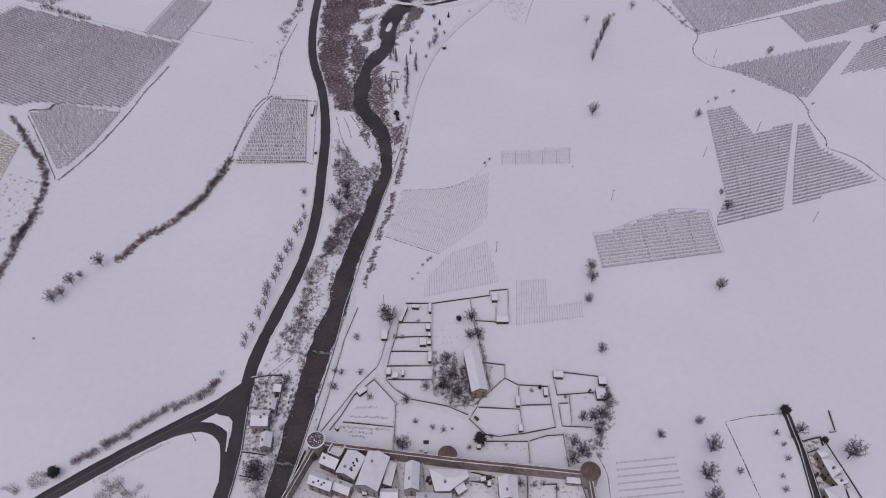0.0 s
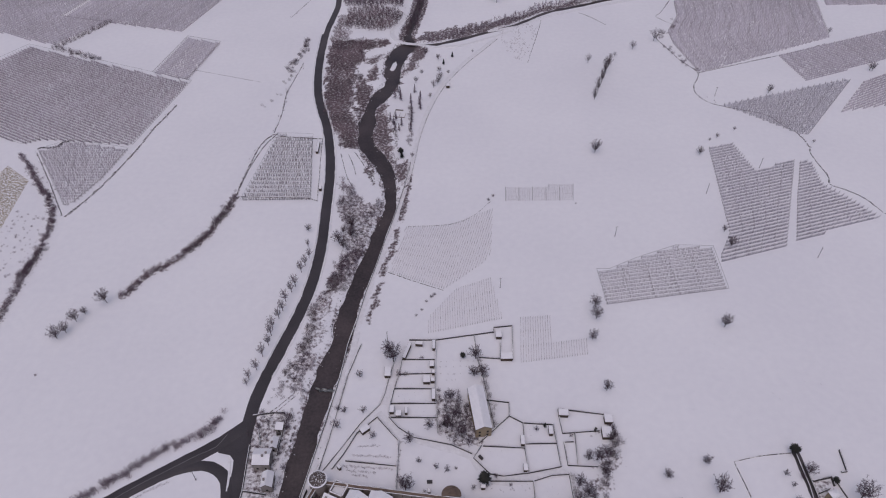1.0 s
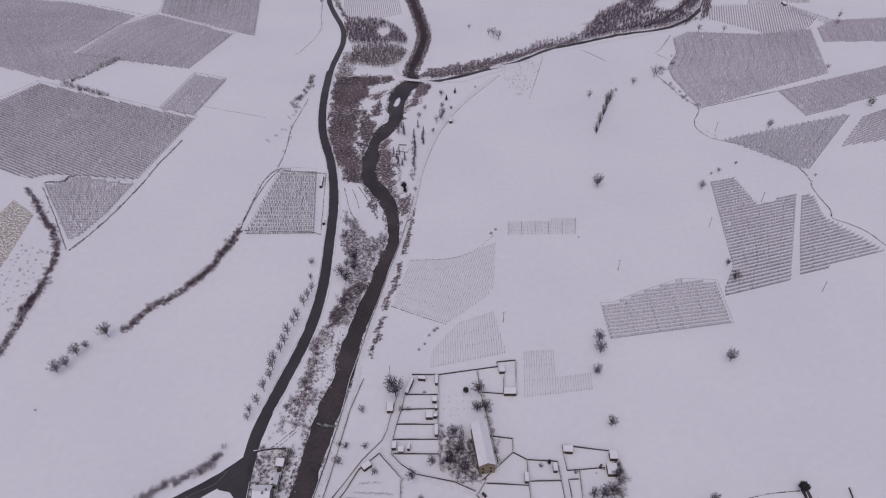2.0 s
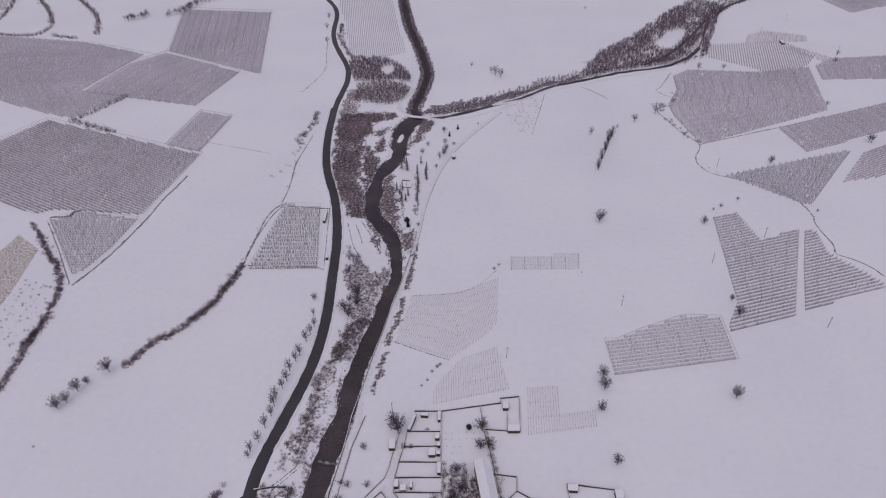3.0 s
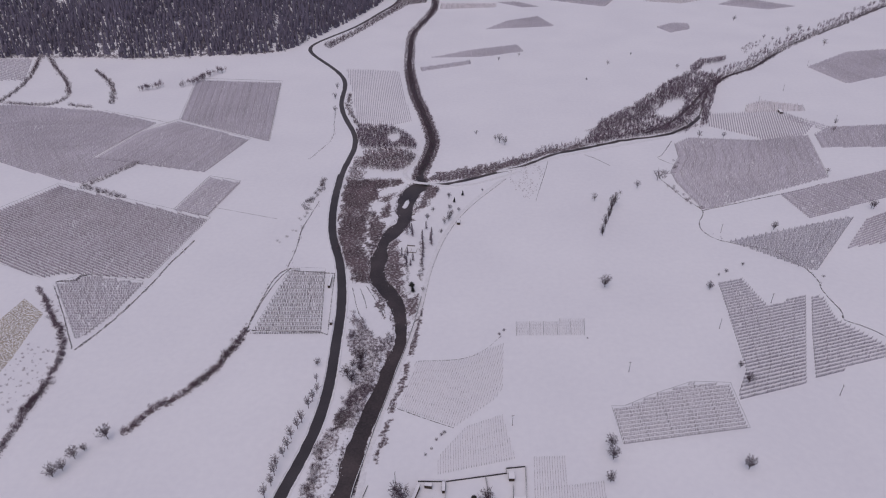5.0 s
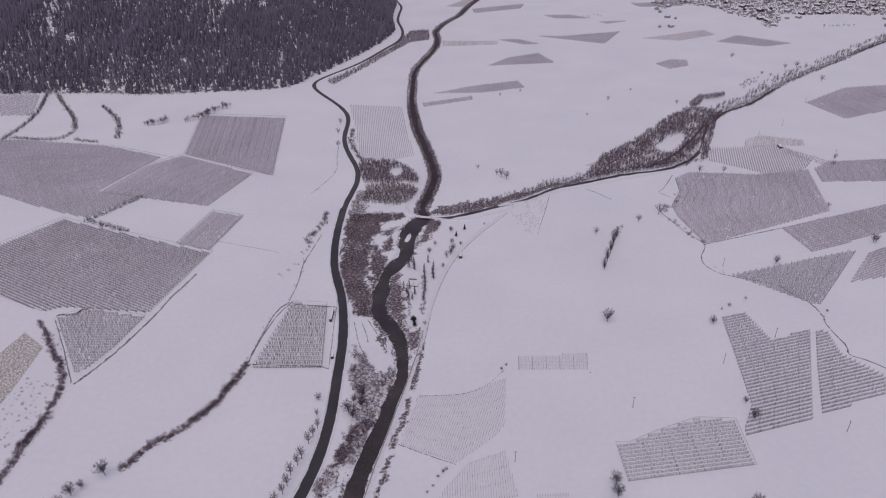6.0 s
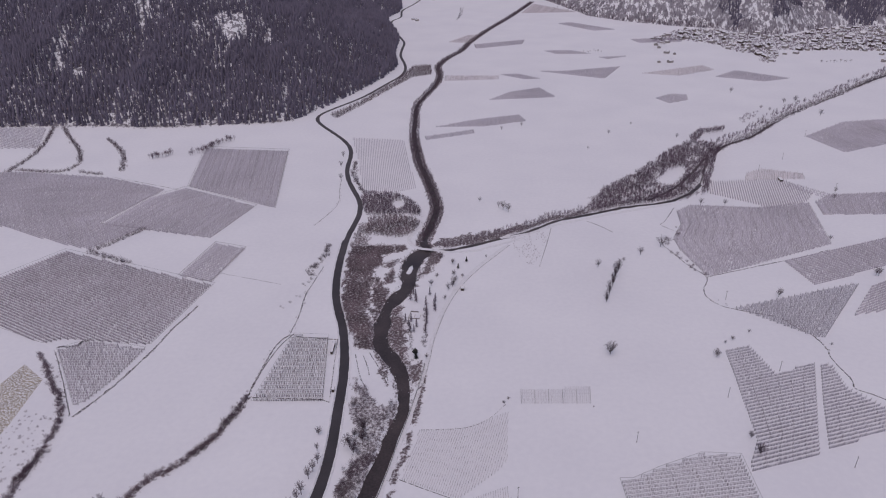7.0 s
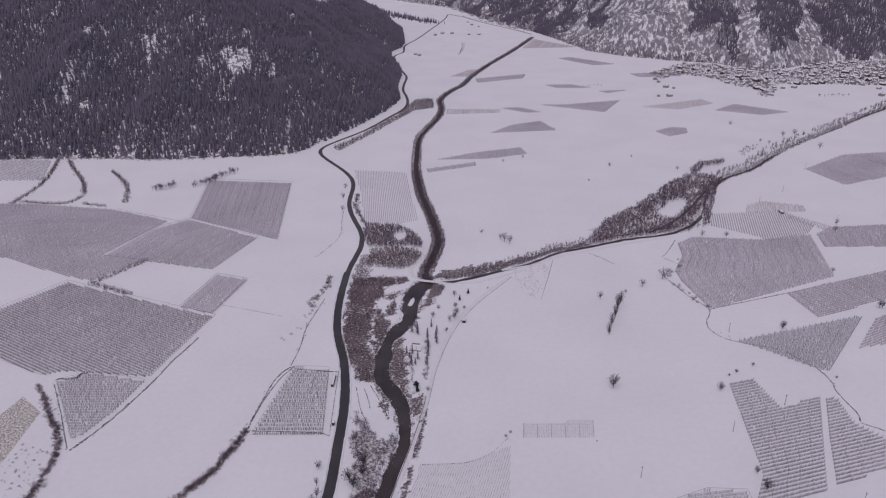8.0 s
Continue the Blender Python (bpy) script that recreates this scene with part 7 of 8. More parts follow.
put(BROAD, -156.0, 825.5, 0.7, "lone bare broad-leaved tree standing in snow", "tree")
put(BROAD, -149.0, 779.1, 0.7, "lone bare broad-leaved tree standing in snow", "tree")
put(BROAD, 262.2, 706.5, 0.7, "lone bare broad-leaved tree standing in snow", "tree")
put(BROAD, -199.3, 268.6, 0.9, "lone bare broad-leaved tree standing in snow", "tree")
put(BROAD, -211.5, 254.1, 0.8, "lone bare broad-leaved tree standing in snow", "tree")
put(BROAD, -214.1, 245.7, 0.7, "lone bare broad-leaved tree standing in snow", "tree")
put(BROAD, -217.5, 241.6, 0.8, "lone bare broad-leaved tree standing in snow", "tree")
put(BROAD, -208.7, 259.7, 0.5, "lone bare broad-leaved tree standing in snow", "tree")
put(BROAD, -66.2, 316.7, 0.8, "large bare tree among the walled gardens", "tree")
put(BROAD, -61.9, 327.4, 0.6, "large bare tree among the walled gardens", "tree")
put(BROAD, -28.7, 227.4, 1.1, "large bare tree among the walled gardens", "tree")
put(BROAD, -31.2, 233.2, 0.8, "large bare tree among the walled gardens", "tree")
put(BROAD, -17.4, 178.5, 0.6, "large bare tree among the walled gardens", "tree")
put(BROAD, -7.8, 186.7, 0.6, "large bare tree among the walled gardens", "tree")
put(BROAD, 0.8, 186.7, 0.8, "large bare tree among the walled gardens", "tree")
put(BROAD, 5.1, 193.4, 0.7, "large bare tree among the walled gardens", "tree")
put(BROAD, 7.9, 181.9, 0.8, "large bare tree among the walled gardens", "tree")
put(BROAD, 2.2, 203.8, 0.6, "large bare tree among the walled gardens", "tree")
put(BROAD, 72.6, 169.8, 0.8, "large bare tree among the walled gardens", "tree")
put(BROAD, 68.4, 169.8, 0.6, "large bare tree among the walled gardens", "tree")
put(BROAD, 77.6, 172.0, 0.7, "large bare tree among the walled gardens", "tree")
put(BROAD, 81.1, 180.2, 0.6, "large bare tree among the walled gardens", "tree")
put(BROAD, 75.6, 162.9, 0.7, "large bare tree among the walled gardens", "tree")
put(BROAD, -18.5, 153.7, 0.9, "large bare tree among the walled gardens", "tree")
put(BROAD, 62.6, 156.3, 0.7, "large bare tree among the walled gardens", "tree")
put(BROAD, 66.0, 152.0, 0.8, "large bare tree among the walled gardens", "tree")
put(BROAD, 60.7, 147.7, 0.7, "large bare tree among the walled gardens", "tree")
put(BROAD, 18.8, 218.4, 0.7, "large bare tree among the walled gardens", "tree")
put(BROAD, 14.9, 218.3, 0.7, "large bare tree among the walled gardens", "tree")
put(BROAD, 16.1, 229.8, 0.8, "large bare tree among the walled gardens", "tree")
put(SMALL, -45.7, 217.1, 0.9, "bare fruit tree in a snowy garden", "tree")
put(SMALL, -41.9, 195.1, 0.8, "bare fruit tree in a snowy garden", "tree")
put(SMALL, -51.5, 195.0, 0.8, "bare fruit tree in a snowy garden", "tree")
put(SMALL, -54.2, 186.3, 1.1, "bare fruit tree in a snowy garden", "tree")
put(SMALL, -54.8, 196.4, 0.7, "bare fruit tree in a snowy garden", "tree")
put(SMALL, -35.9, 180.9, 0.8, "bare fruit tree in a snowy garden", "tree")
put(SMALL, -12.9, 167.6, 0.7, "bare fruit tree in a snowy garden", "tree")
put(SMALL, -4.6, 164.7, 0.7, "bare fruit tree in a snowy garden", "tree")
put(SMALL, 0.9, 163.2, 0.7, "bare fruit tree in a snowy garden", "tree")
put(SMALL, -20.6, 157.1, 0.7, "bare fruit tree in a snowy garden", "tree")
put(SMALL, -21.3, 233.3, 0.5, "bare fruit tree in a snowy garden", "tree")
put(SMALL, 44.9, 185.5, 0.6, "bare fruit tree in a snowy garden", "tree")
put(SMALL, 61.6, 182.3, 0.5, "bare fruit tree in a snowy garden", "tree")
put(SMALL, 23.9, 160.4, 0.5, "bare fruit tree in a snowy garden", "tree")
put(SMALL, 68.5, 150.6, 0.7, "bare fruit tree in a snowy garden", "tree")
put(SMALL, 35.7, 136.6, 0.9, "bare fruit tree in a snowy garden", "tree")
put(SMALL, 42.1, 136.1, 0.7, "bare fruit tree in a snowy garden", "tree")
put(SMALL, 12.9, 154.5, 0.6, "bare fruit tree in a snowy garden", "tree")
put(SMALL, 30.4, 156.1, 0.4, "bare fruit tree in a snowy garden", "tree")
put(BUSHES, -79.0, 186.1, 1.5, "leafless bush standing in snow", "shrub")
put(BUSHES, -82.2, 193.4, 1.2, "leafless bush standing in snow", "shrub")
put(BUSHES, -93.4, 194.3, 1.2, "leafless bush standing in snow", "shrub")
put(BUSHES, -89.6, 189.3, 1.2, "leafless bush standing in snow", "shrub")
put(BUSHES, -76.8, 164.1, 1.2, "leafless bush standing in snow", "shrub")
put(BUSHES, -80.3, 171.7, 1, "leafless bush standing in snow", "shrub")
put(BUSHES, -13.3, 229.5, 0.9, "leafless bush standing in snow", "shrub")
put(BUSHES, -25.2, 218.8, 1.3, "leafless bush standing in snow", "shrub")
put(BUSHES, -21.5, 218.8, 1, "leafless bush standing in snow", "shrub")
put(BUSHES, 18.9, 156.0, 1, "leafless bush standing in snow", "shrub")
put(BUSHES, 83.7, 184.1, 1.3, "leafless bush standing in snow", "shrub")
put(BUSHES, 82.1, 177.7, 1.3, "leafless bush standing in snow", "shrub")
put(BUSHES, 82.8, 187.4, 1.3, "leafless bush standing in snow", "shrub")
put(BUSHES, 73.9, 151.2, 1, "leafless bush standing in snow", "shrub")
put(BUSHES, -17.5, 260.2, 0.6, "leafless bush standing in snow", "shrub")
put(BUSHES, -14.4, 264.6, 0.6, "leafless bush standing in snow", "shrub")
put(BUSHES, -11.9, 271.2, 0.7, "leafless bush standing in snow", "shrub")
put(BUSHES, -9.0, 274.9, 0.8, "leafless bush standing in snow", "shrub")
put(BUSHES, -7.4, 276.7, 0.8, "leafless bush standing in snow", "shrub")
put(BUSHES, -218.4, 216.4, 0.5, "leafless bush standing in snow", "shrub")
put(YEWS, 18.1, 157.7, 0.95, "dark rounded evergreen tree standing in snow", "tree")
put(YEWS, 168.2, 174.6, 0.8, "dark rounded evergreen tree standing in snow", "tree")
put(YEWS, 182.2, 159.3, 0.5, "dark rounded evergreen tree standing in snow", "tree")
put(YEWS, -176.0, 139.9, 0.85, "dark rounded evergreen tree standing in snow", "tree")
put(YEWS, 9.0, 230.5, 0.5, "dark rounded evergreen tree standing in snow", "tree")
put(YEWS, -34.9, 418.6, 0.7, "dark rounded evergreen tree standing in snow", "tree")
put(FIRS, -33.8, 414.0, 0.6, "dark evergreen tree standing in snow", "tree")
put(FIRS, 49.4, 187.8, 0.35, "dark evergreen tree standing in snow", "tree")
put(FIRS, -0.7, 188.4, 0.4, "dark evergreen tree standing in snow", "tree")
put(FIRS, 3.5, 568.0, 0.5, "dark evergreen tree standing in snow", "tree")
put(FIRS, -4.2, 554.7, 0.5, "dark evergreen tree standing in snow", "tree")
put(SMALL, -8.9, 520.7, 1, "leafless bush standing in snow", "tree")
put(SMALL, -6.5, 530.7, 0.9, "leafless bush standing in snow", "tree")
put(SMALL, -0.1, 537.9, 0.7, "leafless bush standing in snow", "tree")
put(SMALL, -9.6, 565.6, 0.7, "leafless bush standing in snow", "tree")
put(SMALL, -26.2, 415.1, 0.7, "leafless bush standing in snow", "tree")
put(SMALL, 22.1, 577.2, 0.5, "leafless bush standing in snow", "tree")
put(SMALL, -90.5, 332.6, 1, "leafless bush standing in snow", "tree")
thicket(scatter([(-99.6, 182), (-97.4, 192.6), (-90.5, 194.4), (-81.8, 194.4), (-77, 186.1), (-78.6, 170.2), (-80.1, 162.6), (-79.6, 152.3), (-82.2, 148.9), (-91.8, 152.3), (-93.1, 164), (-96.1, 173.1)], 2.0, 94, off_water), SCRUB, 0.25, 0.85, TWIG, "garden_scrub", "tangled bare garden bushes round the roadside houses", 94)
thicket(scatter([(-92.7, 148.8), (-82.2, 148.9), (-77.8, 146.7), (-80.1, 130.5), (-86.3, 130), (-91.9, 138.4)], 1.9, 95, off_water), SCRUB, 0.3, 1.0, TWIG, "garden_scrub", "tangled bare garden bushes round the roadside houses", 95)
thicket(scatter([(-93.5, 197.8), (-88.1, 213.8), (-78.1, 217.6), (-72.5, 210.3), (-76.7, 189.4), (-81.9, 194.8)], 4.5, 96, off_water), SCRUB, 0.3, 0.9, TWIG, "garden_scrub", "bare bushes on the snowy river slope", 96)
put(BUSHES, 28.2, 365.5, 0.8, "leafless bush standing in snow", "shrub")
put(BUSHES, 31.5, 369.8, 0.8, "leafless bush standing in snow", "shrub")
put(BUSHES, 87.8, 362.5, 0.4, "leafless bush standing in snow", "shrub")
put(BUSHES, 0.7, 519.3, 0.8, "leafless bush standing in snow", "shrub")
put(BUSHES, -79.1, 192.1, 1.6, "leafless bush standing in snow", "shrub")
put(BUSHES, -80.9, 188.7, 1.4, "leafless bush standing in snow", "shrub")
put(BUSHES, -93.2, 186.0, 1.3, "leafless bush standing in snow", "shrub")
put(BUSHES, -69.0, 149.0, 0.8, "leafless bush standing in snow", "shrub")
put(BUSHES, -9.7, 152.9, 0.6, "leafless bush standing in snow", "shrub")
put(BUSHES, 5.0, 164.7, 0.6, "leafless bush standing in snow", "shrub")
put(SMALL, -58.3, 148.3, 0.8, "lone bare broad-leaved tree standing in snow", "tree")
put(SMALL, -20.7, 133.6, 0.6, "lone bare broad-leaved tree standing in snow", "tree")
put(SMALL, 20.3, 136.5, 0.6, "lone bare broad-leaved tree standing in snow", "tree")
put(SMALL, 31.7, 134.5, 0.5, "lone bare broad-leaved tree standing in snow", "tree")
put(SMALL, 46.0, 136.7, 0.6, "lone bare broad-leaved tree standing in snow", "tree")
put(SMALL, 52.2, 134.6, 0.6, "lone bare broad-leaved tree standing in snow", "tree")
ridge([(-95.5, 175.7), (-95.1, 168.5), (-94, 152.2), (-94.4, 138.4), (-95.1, 129.9)], 0.4, 1.3, DARK_STONE, "garden_wall", "dark dry-stone garden wall capped with snow", "garden wall", step=0, cap=0.05)
ridge([(-94, 152.2), (-82.5, 150.6)], 0.4, 1.3, DARK_STONE, "garden_wall", "dark dry-stone garden wall capped with snow", "garden wall", step=0, cap=0.05)
ridge([(-92.6, 140.5), (-81.3, 138.5)], 0.4, 1.3, DARK_STONE, "garden_wall", "dark dry-stone garden wall capped with snow", "garden wall", step=0, cap=0.05)
ridge([(-81.4, 170.2), (-81, 182.8)], 0.4, 1.3, DARK_STONE, "garden_wall", "dark dry-stone garden wall capped with snow", "garden wall", step=0, cap=0.05)
ridge([(-21.5, 148.5), (-19.2, 135.7)], 0.4, 1.3, DARK_STONE, "garden_wall", "dark dry-stone garden wall capped with snow", "garden wall", step=0, cap=0.05)
ridge([(-8.8, 146.7), (-7.4, 134.2)], 0.4, 1.3, DARK_STONE, "garden_wall", "dark dry-stone garden wall capped with snow", "garden wall", step=0, cap=0.05)
ridge([(13.2, 143), (24.6, 140.3)], 0.4, 1.3, DARK_STONE, "garden_wall", "dark dry-stone garden wall capped with snow", "garden wall", step=0, cap=0.05)
ridge([(13.1, 138.6), (23.9, 137.3)], 0.4, 1.3, DARK_STONE, "garden_wall", "dark dry-stone garden wall capped with snow", "garden wall", step=0, cap=0.05)
ridge([(46, 137.2), (52.5, 137.3), (51.8, 130.9)], 0.4, 1.3, DARK_STONE, "garden_wall", "dark dry-stone garden wall capped with snow", "garden wall", step=0, cap=0.05)
ridge([(-36.2, 136.6), (-33.1, 129.8)], 0.4, 1.3, DARK_STONE, "garden_wall", "dark dry-stone garden wall capped with snow", "garden wall", step=0, cap=0.05)
ridge([(56.4, 137.8), (64.1, 137.4), (65.2, 131)], 0.4, 1.3, DARK_STONE, "garden_wall", "dark dry-stone garden wall capped with snow", "garden wall", step=0, cap=0.05)

def snow_bar(x, y, length, width, turn):
    """A low gravel bar in the river under a rounded cover of snow."""
    rng = np.random.default_rng(3)
    n, rows = 26, [(1.0, -1.5), (0.95, -1.0), (0.8, -0.7), (0.45, -0.55)]
    jag = 1 + rng.normal(0, 0.09, n)
    v = [(math.cos(6.2832 * k / n) * length / 2 * r * jag[k], math.sin(6.2832 * k / n) * width / 2 * r * jag[k], z) for r, z in rows for k in range(n)]
    f = [(j * n + k, j * n + (k + 1) % n, (j + 1) * n + (k + 1) % n, (j + 1) * n + k) for j in range(3) for k in range(n)] + [tuple(range(3 * n, 4 * n))]
    ob = mesh("gravel_bar", v, f, ROOF_SNOW, smooth=True)
    ob.matrix_basis = pose(x, y, 0, 0, 0, turn)
    return tagged(ob, "small gravel bar in the river under snow", "gravel bar", kind="structure")


def ruin(x, y, length, width, turn):
    """The broken walls of a roofless shed, snow on their tops and inside."""
    r = empty("ruined_shed", x, y, 0, turn)
    L, W = length / 2, width / 2
    for x0, y0, x1, y1, h in ((-L, -W, L, -W + 0.5, 0.8), (-L, W - 0.5, L * 0.4, W, 1.1), (-L, -W + 0.51, -L + 0.5, W - 0.51, 1.0), (L - 0.5, -W + 0.51, L, W * 0.3, 0.7), (-0.2, -W + 0.51, 0.2, W * 0.2, 0.6)):
        mesh("wall", *box(x0, y0, -0.2, x1, y1, h), STONE, r)
        mesh("snow_cap", *box(x0 + 0.06, y0 + 0.06, h + 0.004, x1 - 0.06, y1 - 0.06, h + 0.2), ROOF_SNOW, r)
    return tagged(r, "roofless ruined stone shed with snow on its walls", "ruin")


snow_bar(-48.4, 552.5, 17, 4.6, 82)
ruin(-38.6, 473.6, 9.5, 10.5, -8)

def bank_stones():
    """Dark stones, some under snow, along both edges of the river."""
    rng = np.random.default_rng(12)
    rock = [limb((0, 0, -0.3), (0.05, 0.02, 0.35 + 0.1 * k), 0.5 + 0.1 * k, 0.28) for k in range(3)]
    cuts = np.clip(rng.integers(0, len(RIVER) - 1, 900), 0, len(RIVER) - 2)
    part = rng.uniform(0, 1, 900)[:, None]
    line = RIVER[cuts] * (1 - part) + RIVER[cuts + 1] * part
    way = sides(RIVER)[cuts] * rng.choice((-1, 1), 900)[:, None]
    spots = line[:, :2] + way * (line[:, 2:] * 0.5 + rng.normal(0.2, 1.1, 900)[:, None])
    heights = np.maximum(ground_height(spots), -1.35)
    size = rng.uniform(0.3, 1.0, 900)
    for mat, share, label in ((DARK_STONE, rng.uniform(0, 1, 900) < 0.75, "dark wet stones along the river edge"), (ROOF_SNOW, None, "snow-capped stones along the river edge")):
        if share is None:
            share = ~last
        last = share
        kind = rng.integers(0, 3, 900)
        v, f = join([plant(rock[k], spots[share & (kind == k)], size[share & (kind == k)], 40 + k, heights[share & (kind == k)]) for k in range(3)])
        tagged(mesh("river_stone", v, f, mat), label, "stones", kind="stuff")


bank_stones()

# white water over two low sills
ridge([(-68.6, 210.3), (-65.8, 208.9), (-62.9, 209.6), (-59.2, 208.6), (-56.7, 210)], 1, -1.22, FOAM, "white_water", "broken white water over a low sill", "white water", kind='structure', jag=0.35)
ridge([(-77.8, 148.1), (-73.8, 146.2), (-71.3, 147), (-67.4, 145.7)], 1, -1.22, FOAM, "white_water", "broken white water over a low sill", "white water", kind='structure', jag=0.35)

# ---------------------------------------------------------------- utility poles
utility_pole(233.0, 311.0, 8.5, 83)
utility_pole(221.9, 503.6, 8.5, 24.5)
utility_pole(108.9, 329.7, 8.5, 11.9)
utility_pole(180.2, 374.5, 8.5, 75)
utility_pole(32.0, 283.1, 8.5, 26)
utility_pole(226.8, 404.7, 8.5, 20)
utility_pole(-32.7, 241.2, 8.5, 80)
utility_pole(-117.2, 157.9, 8.5, 82)
utility_pole(-142.5, 133.2, 8.5, 24)
utility_pole(485.0, 956.9, 9.5, 68)
utility_pole(413.4, 858.8, 9.5, 65)
utility_pole(364.9, 811.8, 9.5, 41)
utility_pole(430.0, 750.9, 9.5, 10)

# ---------------------------------------------------------------- town wall and towers
tower(-58.2, 153.6, 4.1, 9.5, SHINGLE_SNOW, "round stone wall tower with a snow-dusted roof")
tower(2.7, 147.3, 4.1, 8.5, SHINGLE, "half-round stone wall tower with a brown shingle roof", half=True)
tower(66.8, 139.4, 4.2, 9.5, SHINGLE, "round stone corner tower with a brown shingle roof")
town_wall((-58.2, 153.6), (2.7, 145.9), "old stone town wall with walkway and snowy coping")
town_wall((2.7, 145.9), (66.8, 139.4), "old stone town wall with walkway and snowy coping")
town_wall((-73.9, 115.1), (-58.2, 153.6), "old stone town wall running along the river")
town_wall((66.8, 139.4), (67.3, 123.6), "old stone town wall at the edge of the fields")

# ---------------------------------------------------------------- houses
bastion(-48.3, 150.3, 6.2, 6.0, -22.2, 8, "square stone bastion open to the sky behind the town wall")
house(-51.4, 144.4, 8.2, 3.9, -22.9, 6, 7.5, "low stone house with a snowy roof", over=0.4, walls=STONE, roof='shed')
house(-41.1, 142.8, 11.3, 8.9, 68.4, 7, 9.5, "old town house with a snowy roof and many roof windows", over=0.4, skylights=6, chimneys=2)
house(-30.8, 139.4, 16.3, 10.1, 74.2, 8, 11, "large town house with a broad snowy roof", over=0.4)
house(-53.4, 134.9, 10.8, 5.8, -19.5, 7, 9.5, "pale town house with skylights in a snowy roof", over=0.4, skylights=4)
house(-43.9, 132.7, 7.6, 5.1, -20.5, 6, 8, "rose town house with a snowy roof", over=0.4, walls=ROSE)
house(-23.3, 139.9, 10.7, 3.4, 79.6, 4, 5, "long narrow lean-to with a snowy roof", over=0.4, roof='shed', chimneys=0)
house(-23.0, 129.9, 7.3, 4.9, 0.4, 5, 7, "low annex with a snowy roof", over=0.4, chimneys=0)
house(-13.2, 137.5, 12.3, 6.2, 89.2, 7, 9.5, "narrow town house with a snowy roof", over=0.4)
corner_house([(-5.4, 141.1), (11.1, 140.4), (12.4, 137.7), (3.7, 131.1), (-2.5, 130.8)], 7, 8.6, "broad town house of skewed plan with a snowy roof", ridge_span=0.3)
house(8.6, 133.2, 4.4, 3.0, 33.9, 4, 5.2, "small outbuilding with a snowy roof", over=0.4, roof='shed', chimneys=0)
house(29.7, 132.4, 9.9, 8.0, 91.9, 7, 9.5, "town house with a snowy roof among yards", over=0.4)
house(59.8, 137.7, 5.8, 2.0, -4.2, 3, 3.6, "low lean-to against the town wall", over=0.4, roof='shed', chimneys=0)
house(-3.3, 126.7, 15.3, 6.8, -1.4, 6, 8.5, "town house with a snowy roof", over=0.4)
house(-52.0, 120.7, 13.5, 6.7, -14.5, 6, 8.5, "town house with a snowy roof", over=0.4)
house(16.8, 193.9, 24.2, 7.8, 98.4, 7.2, 9.4, "long chapel with a steep snowy roof and ochre walls", over=0.4, walls=OCHRE, category='chapel', name='chapel', chimneys=0, skylights=0)
house(-86.9, 166.9, 7.7, 8.1, 0.4, 5.5, 7.5, "pale roadside house with a snowy roof", over=0.4, chimneys=2)
house(-82.3, 184.7, 3.5, 3.1, -3.9, 3, 4, "small outbuilding with a snowy roof", over=0.4, chimneys=0, roof='shed')
house(-83.0, 175.2, 5.3, 3.2, 88.3, 4, 5.5, "small roadside house with a snowy roof", over=0.4)
house(-82.3, 155.6, 7.1, 5.0, 91.9, 5, 7, "roadside house with a snowy roof on the river bank", over=0.4)
corner_house([(174.5, 152), (178.9, 153.2), (180.2, 149.8), (175.8, 147.8)], 5, 6.2, "low ochre farm annex with a snowy hipped roof", walls=OCHRE, chimneys=0)
corner_house([(174.7, 147.3), (179.6, 149.3), (182, 142.7), (176, 138.6)], 6, 7.8, "tall ochre farmhouse with a snowy hipped roof", walls=OCHRE, ridge_span=0.45)
corner_house([(176.8, 138.8), (182.1, 140.7), (183, 137), (178.4, 135.6)], 5, 6.2, "ochre farm wing with a snowy hipped roof", walls=OCHRE, ridge_span=0.2)
corner_house([(171.1, 133.8), (180.1, 135.7), (179.5, 129.7), (179.2, 125.1), (172.5, 125.1)], 5, 6.6, "farm barn with a broad snowy roof", walls=OCHRE, ridge_span=0.3)
corner_house([(181.8, 134.3), (184.7, 134.6), (186, 126.8), (181.2, 126.1)], 4, 5, "narrow farm shed with a snowy roof", walls=WOOD, ridge_span=0.5, chimneys=0)
ridge([(182.7, 161.3), (186, 146.4), (188, 137.2), (189.8, 127.3)], 0.3, 0.9, DARK_STONE, "garden_wall", "dark dry-stone garden wall capped with snow", "garden wall", step=0, cap=0.05)
ridge([(172.3, 153.4), (178.2, 155.7)], 0.36, 1.8, DARK_STONE, "garden_wall", "dark dry-stone garden wall capped with snow", "garden wall", step=0, cap=0.05)
log_stack(21.7, 140.0, 2.6, 1.4, 1.3, 20)
log_stack(19.4, 140.3, 2.4, 1, 1.2, 120)
log_stack(178.4, 145.0, 2.4, 1.2, 1.3, 50)
log_stack(175.2, 141.4, 3, 1.2, 1.2, 100)
log_stack(172.5, 142.5, 2.5, 1.2, 1.2, 40)
log_stack(-6.2, 139.0, 2.6, 1.4, 1.3, 70)
log_stack(-4.7, 137.4, 2.2, 1.2, 1.1, 20)
log_stack(-82.6, 182.2, 2, 1.1, 1.1, 10)
log_stack(74.3, 186.0, 2.2, 1.1, 1.2, 60)
log_stack(16.9, 170.3, 2.4, 1.2, 1.2, 130)
garden_bench(-7.4, 158.1, 2)
shed(29.2, 245.1, 3.0, 3.6, 0.5)
shed(-7.8, 224.3, 2.2, 2.5, 0.5)
shed(-10.3, 214.4, 3.4, 3.5, 0.5)
